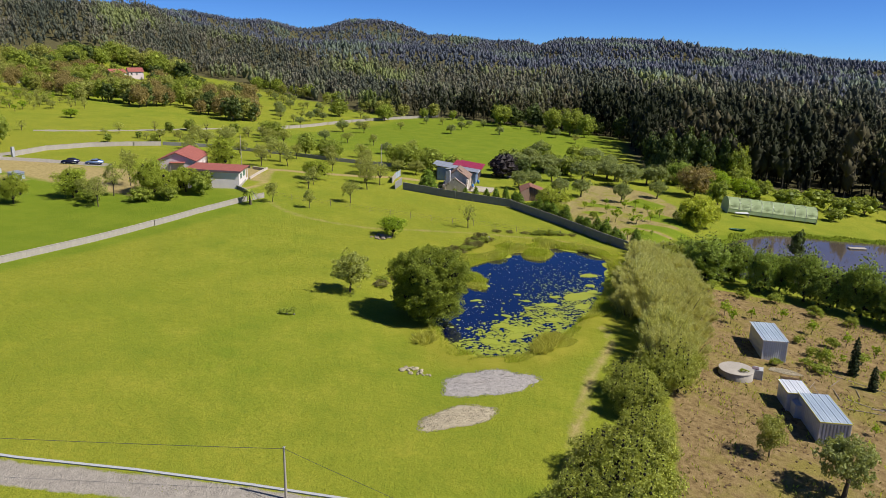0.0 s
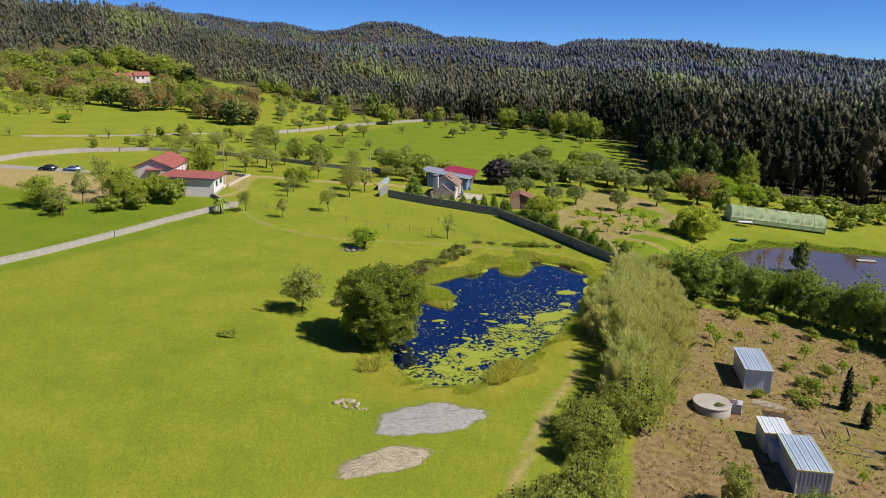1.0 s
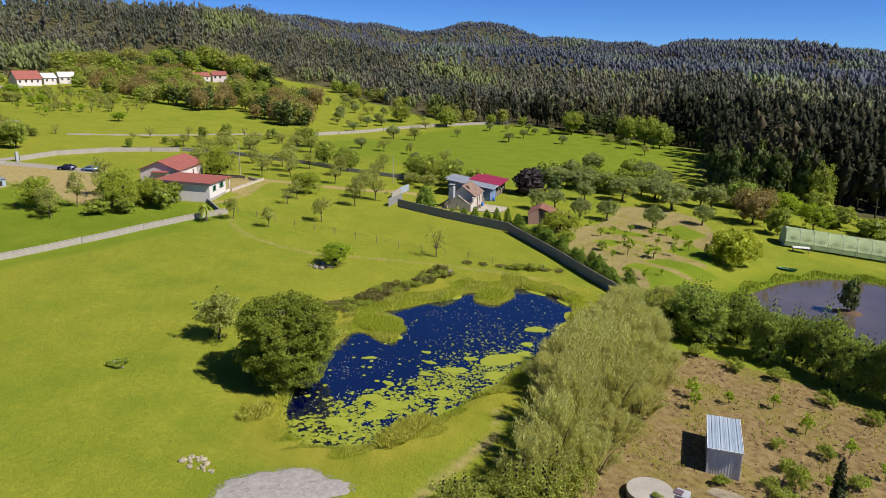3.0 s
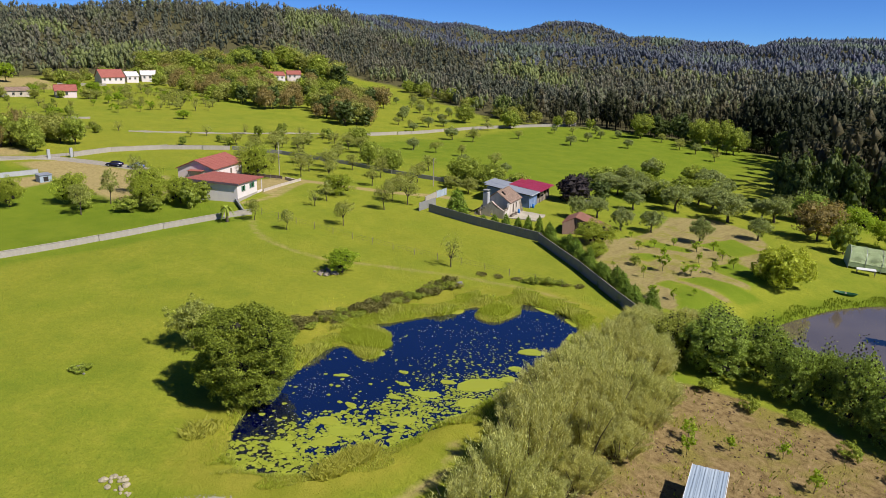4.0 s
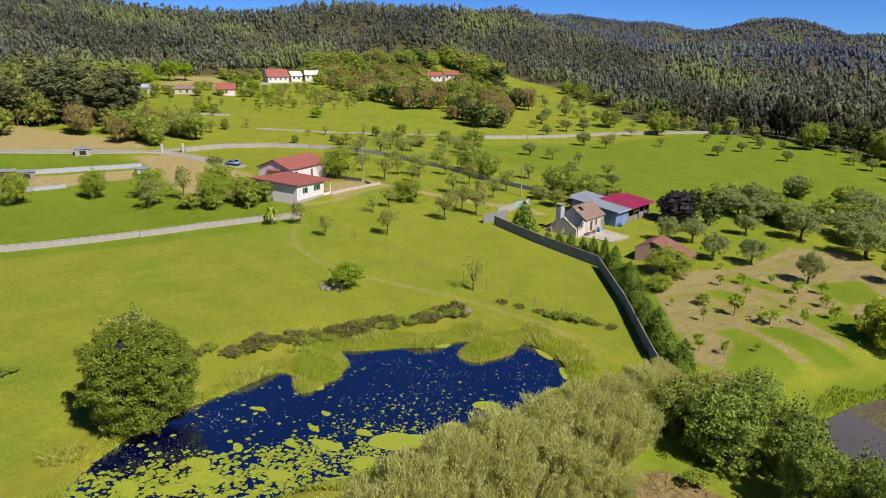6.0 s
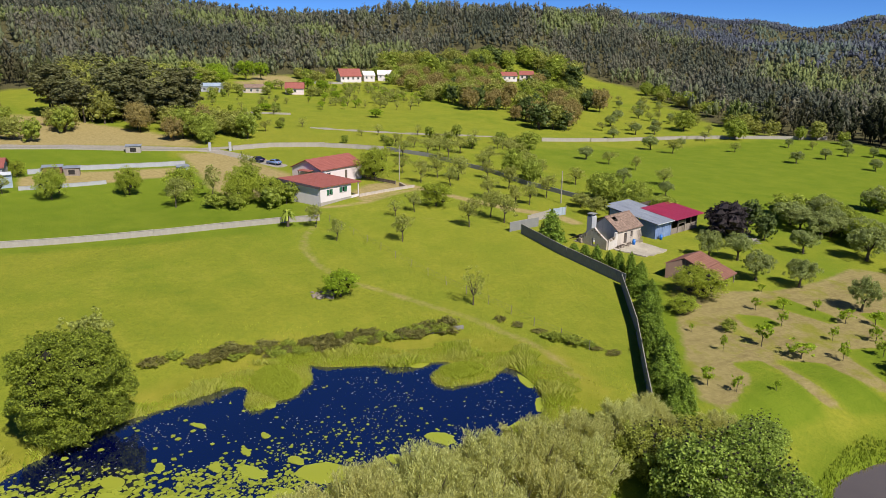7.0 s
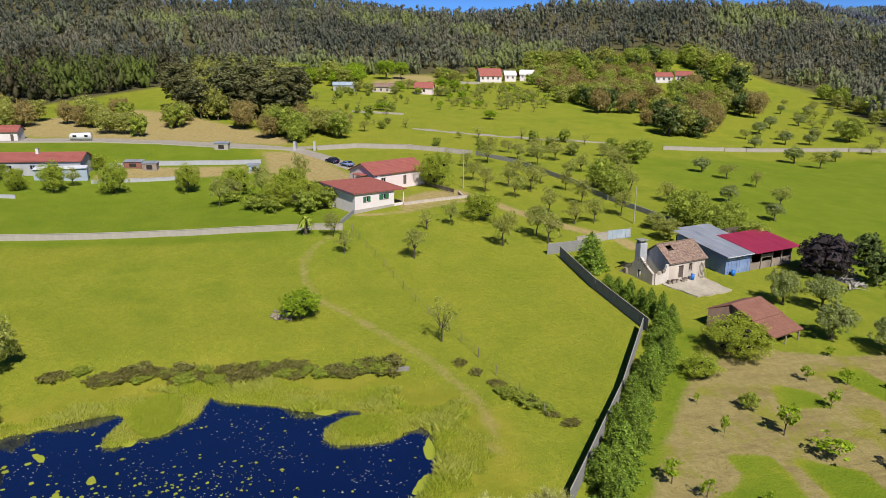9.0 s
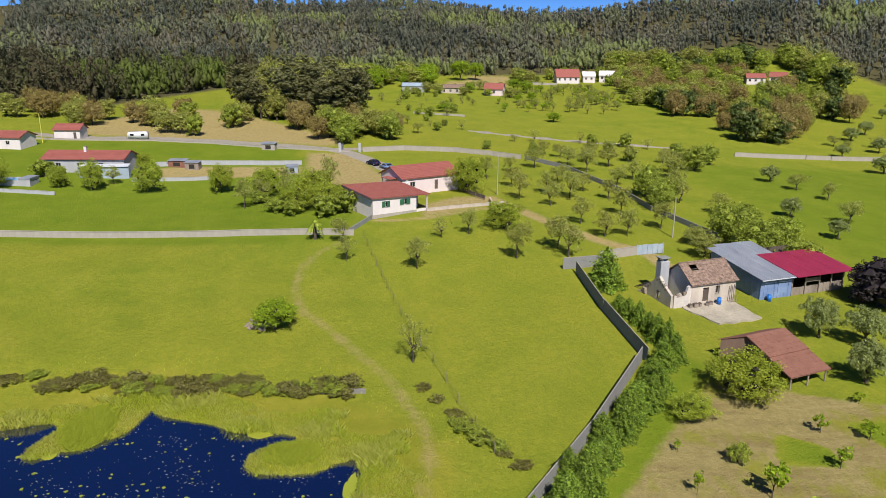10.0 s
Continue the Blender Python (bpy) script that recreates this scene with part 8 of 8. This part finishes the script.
def dinghy(x, y, rz, material, label, z):
    root = empty("rowing_boat", x, y, z, rz, label, "boat")
    ring, keel = [], []
    for k in range(16):
        a = 2 * math.pi * k / 16
        ring.append((2.0 * math.cos(a), 0.7 * math.sin(a) * (1 - 0.2 * math.cos(a)), 0.42 + 0.08 * math.cos(a) ** 2))
        keel.append((1.5 * math.cos(a), 0.42 * math.sin(a), 0.0))
    bm = bmesh.new()
    a, b = [bm.verts.new(p) for p in ring], [bm.verts.new(p) for p in keel]
    c = [bm.verts.new((p[0] * 0.93, p[1] * 0.88, p[2])) for p in ring]
    d = [bm.verts.new((p[0] * 0.9, p[1] * 0.85, 0.08)) for p in keel]
    for k in range(16):
        j = (k + 1) % 16
        bm.faces.new((a[k], a[j], b[j], b[k])), bm.faces.new((c[k], c[j], a[j], a[k])), bm.faces.new((d[k], d[j], c[j], c[k]))
    bm.faces.new(b), bm.faces.new(d[::-1])
    part("hull", bm, M[material], root)
    part("thwart", cube(-0.15, 0.15, -0.6, 0.6, 0.3, 0.34), M["wood"], root)


dinghy(-3.4, 187.4, 10, "green_paint", "small green rowing boat lying on the bank", None)
raft = empty("floating_platform", 22.5, 184.5, POND2_Z - 0.05, 15, "small pale floating platform on the muddy pond", "platform")
part("deck", cube(-1.9, 1.9, -0.8, 0.8, 0.15, 0.32), M["pale_concrete"], raft)
for s in (-0.55, 0.55):
    part("float", cube(-1.7, 1.7, s - 0.18, s + 0.18, -0.15, 0.15, 0.05), M["metal"], raft)
islet = empty("islet", 9.2, 168.4, POND2_Z - 0.3, 0, "small overgrown islet in the muddy pond", "island")
bm = bmesh.new()
bmesh.ops.create_icosphere(bm, subdivisions=3, radius=1)
for v in bm.verts:
    v.co = Vector((v.co.x * 2.6, v.co.y * 2.0, v.co.z * 0.8)) * (1 + 0.15 * noise.noise(v.co * 2))
part("mound", bm, M["brush"], islet, soft=True)
tm, cm, h0, w0 = KINDS["dark"][1]
bush = part("shrub", cm, None, islet)
bush.matrix_basis = Matrix.Translation((0, 0, 0.3)) @ Matrix.Diagonal((0.55, 0.55, 0.95, 1))
sh = empty("shelter", -4.6, 200.6, None, 14, "low white table shelter beside the polytunnel", "shelter")
part("top", cube(0, 3.4, 0, 1.8, 0.9, 1.0), M["white_paint"], sh)
for a, b in ((0.1, 0.1), (3.2, 0.1), (0.1, 1.6), (3.2, 1.6)):
    part("leg", cube(a, a + 0.1, b, b + 0.1, -0.3, 0.9), M["wood"], sh)

# ---------------------------------------------------------------- woods


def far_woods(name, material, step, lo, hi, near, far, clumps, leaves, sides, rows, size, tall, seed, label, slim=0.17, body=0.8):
    """Woods on the slopes outside the fields: crowns of a few leafy clumps on dark stems, in stands of one kind."""
    rng = np.random.default_rng(seed)
    n = int(2.2 * (hi * hi - lo * lo) / 2 / (step * step))
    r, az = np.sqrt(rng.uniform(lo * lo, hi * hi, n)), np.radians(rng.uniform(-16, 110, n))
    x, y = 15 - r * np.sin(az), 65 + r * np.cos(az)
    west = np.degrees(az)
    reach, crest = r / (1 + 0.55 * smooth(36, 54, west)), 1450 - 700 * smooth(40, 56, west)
    # the dark wood is narrower on the western slope
    pull = 1 - 0.32 * smooth(36, 54, west)
    ok = (inside(x, y, fields_line) < -2) & (reach > near * (pull if near < 400 else 1)) & (reach < far * (pull if far < 400 else 1)) & (r < crest + 190)
    x, y, west = x[ok], y[ok], west[ok]
    z, n = ground(x, y), len(x)
    wx, wy = x + 40 * np.sin(y * 0.013 + 1), y + 40 * np.sin(x * 0.011)
    field = np.sin(wx * 0.023 + 0.9) * np.sin(wy * 0.027) + 0.6 * np.sin(wx * 0.051 + wy * 0.037 + 2) + 0.4 * np.sin(wy * 0.09 - wx * 0.07)
    pick = field * 0.95 + rng.normal(0, 0.10, n) - 0.75 * smooth(32, 14, west) * smooth(420, 300, np.hypot(x - 15, y - 65))
    species = np.interp(pick, [-0.9, -0.35, 0.0, 0.45, 0.9], [0.0, 0.12, 0.36, 0.62, 1.0])
    tone = np.clip(rng.normal(0.84, 0.08, n), 0.5, 1.0)
    h = tall * rng.uniform(0.65, 1.25, n) * (1 + 0.55 * smooth(32, 8, west)) * (1 - 0.25 * smooth(0.6, 1.0, species))
    wide = h * slim * rng.uniform(0.75, 1.25, n) * (1 + 0.7 * smooth(0.5, 1.0, species))
    # the clumps of each crown
    f = np.tile((np.arange(clumps) + 0.5) / clumps, n) + rng.uniform(-0.4, 0.4, n * clumps) / clumps
    ch, cw = np.repeat(h, clumps), np.repeat(wide, clumps)
    a = rng.uniform(0, 6.283, n * clumps)
    rad = cw * 0.55 * np.sin(np.pi * np.clip(f, 0.05, 0.98)) ** 0.7
    c = np.stack([np.repeat(x, clumps) + rad * np.cos(a), np.repeat(y, clumps) + rad * np.sin(a), np.repeat(z, clumps) + ch * (0.22 + 0.70 * f)], 1)
    big = cw * rng.uniform(0.45, 0.85, n * clumps) * (1.15 - 0.5 * f)
    # uneven round clumps
    lat, lon = np.linspace(-1.35, 1.4, rows + 1), np.arange(sides) * 2 * np.pi / sides
    ball = np.stack([np.outer(np.cos(lat), np.cos(lon)), np.outer(np.cos(lat), np.sin(lon)), np.repeat(np.sin(lat)[:, None], sides, 1) * 1.6], -1).reshape(-1, 3)
    m, per = n * clumps, len(ball)
    v = (c[:, None] + ball[None] * big[:, None, None] * body * rng.uniform(0.6, 1.35, (m, per, 1))).reshape(-1, 3)
    bq = np.array([(i * sides + j, i * sides + (j + 1) % sides, (i + 1) * sides + (j + 1) % sides, (i + 1) * sides + j) for i in range(rows) for j in range(sides)])
    q = (bq[None] + per * np.arange(m)[:, None, None]).reshape(-1, 4)
    # sprays of leaves that break the outline
    d = rng.normal(0, 1, (m * leaves, 3))
    d[:, 2] = np.abs(d[:, 2]) - 0.2
    d /= np.linalg.norm(d, axis=1)[:, None]
    p = np.repeat(c, leaves, 0) + d * np.repeat(big, leaves)[:, None] * np.array([1, 1, 1.4]) * rng.uniform(body, 1.25, (len(d), 1))
    lv, lq = leaf_quads(rng, p, d * 1.2 + np.array([0, 0, 0.5]), size, 1.7)
    # slim stems
    turn = np.arange(3) * 2.094
    s = np.stack([np.stack([x[:, None] + (h * k)[:, None] * np.cos(turn), y[:, None] + (h * k)[:, None] * np.sin(turn), np.repeat((z + h * g - 0.3)[:, None], 3, 1)], -1) for g, k in ((0.0, 0.012), (0.6, 0.008))], 1).reshape(-1, 3)
    sq = (np.array([(j, (j + 1) % 3, 3 + (j + 1) % 3, 3 + j) for j in range(3)])[None] + 6 * np.arange(n)[:, None, None]).reshape(-1, 4)
    v, q = joined([(v, q), (lv, lq), (s, sq)])
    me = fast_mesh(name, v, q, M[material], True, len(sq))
    for key, val in (("species", species), ("tone", tone)):
        at = me.attributes.new(key, "FLOAT", "POINT")
        at.data.foreach_set("value", np.concatenate([np.repeat(val, clumps * per), np.repeat(val, clumps * leaves * 4), np.repeat(val, 6)]).astype(np.float32))
    tagged(new(name, me), label, "wood", kind="stuff")


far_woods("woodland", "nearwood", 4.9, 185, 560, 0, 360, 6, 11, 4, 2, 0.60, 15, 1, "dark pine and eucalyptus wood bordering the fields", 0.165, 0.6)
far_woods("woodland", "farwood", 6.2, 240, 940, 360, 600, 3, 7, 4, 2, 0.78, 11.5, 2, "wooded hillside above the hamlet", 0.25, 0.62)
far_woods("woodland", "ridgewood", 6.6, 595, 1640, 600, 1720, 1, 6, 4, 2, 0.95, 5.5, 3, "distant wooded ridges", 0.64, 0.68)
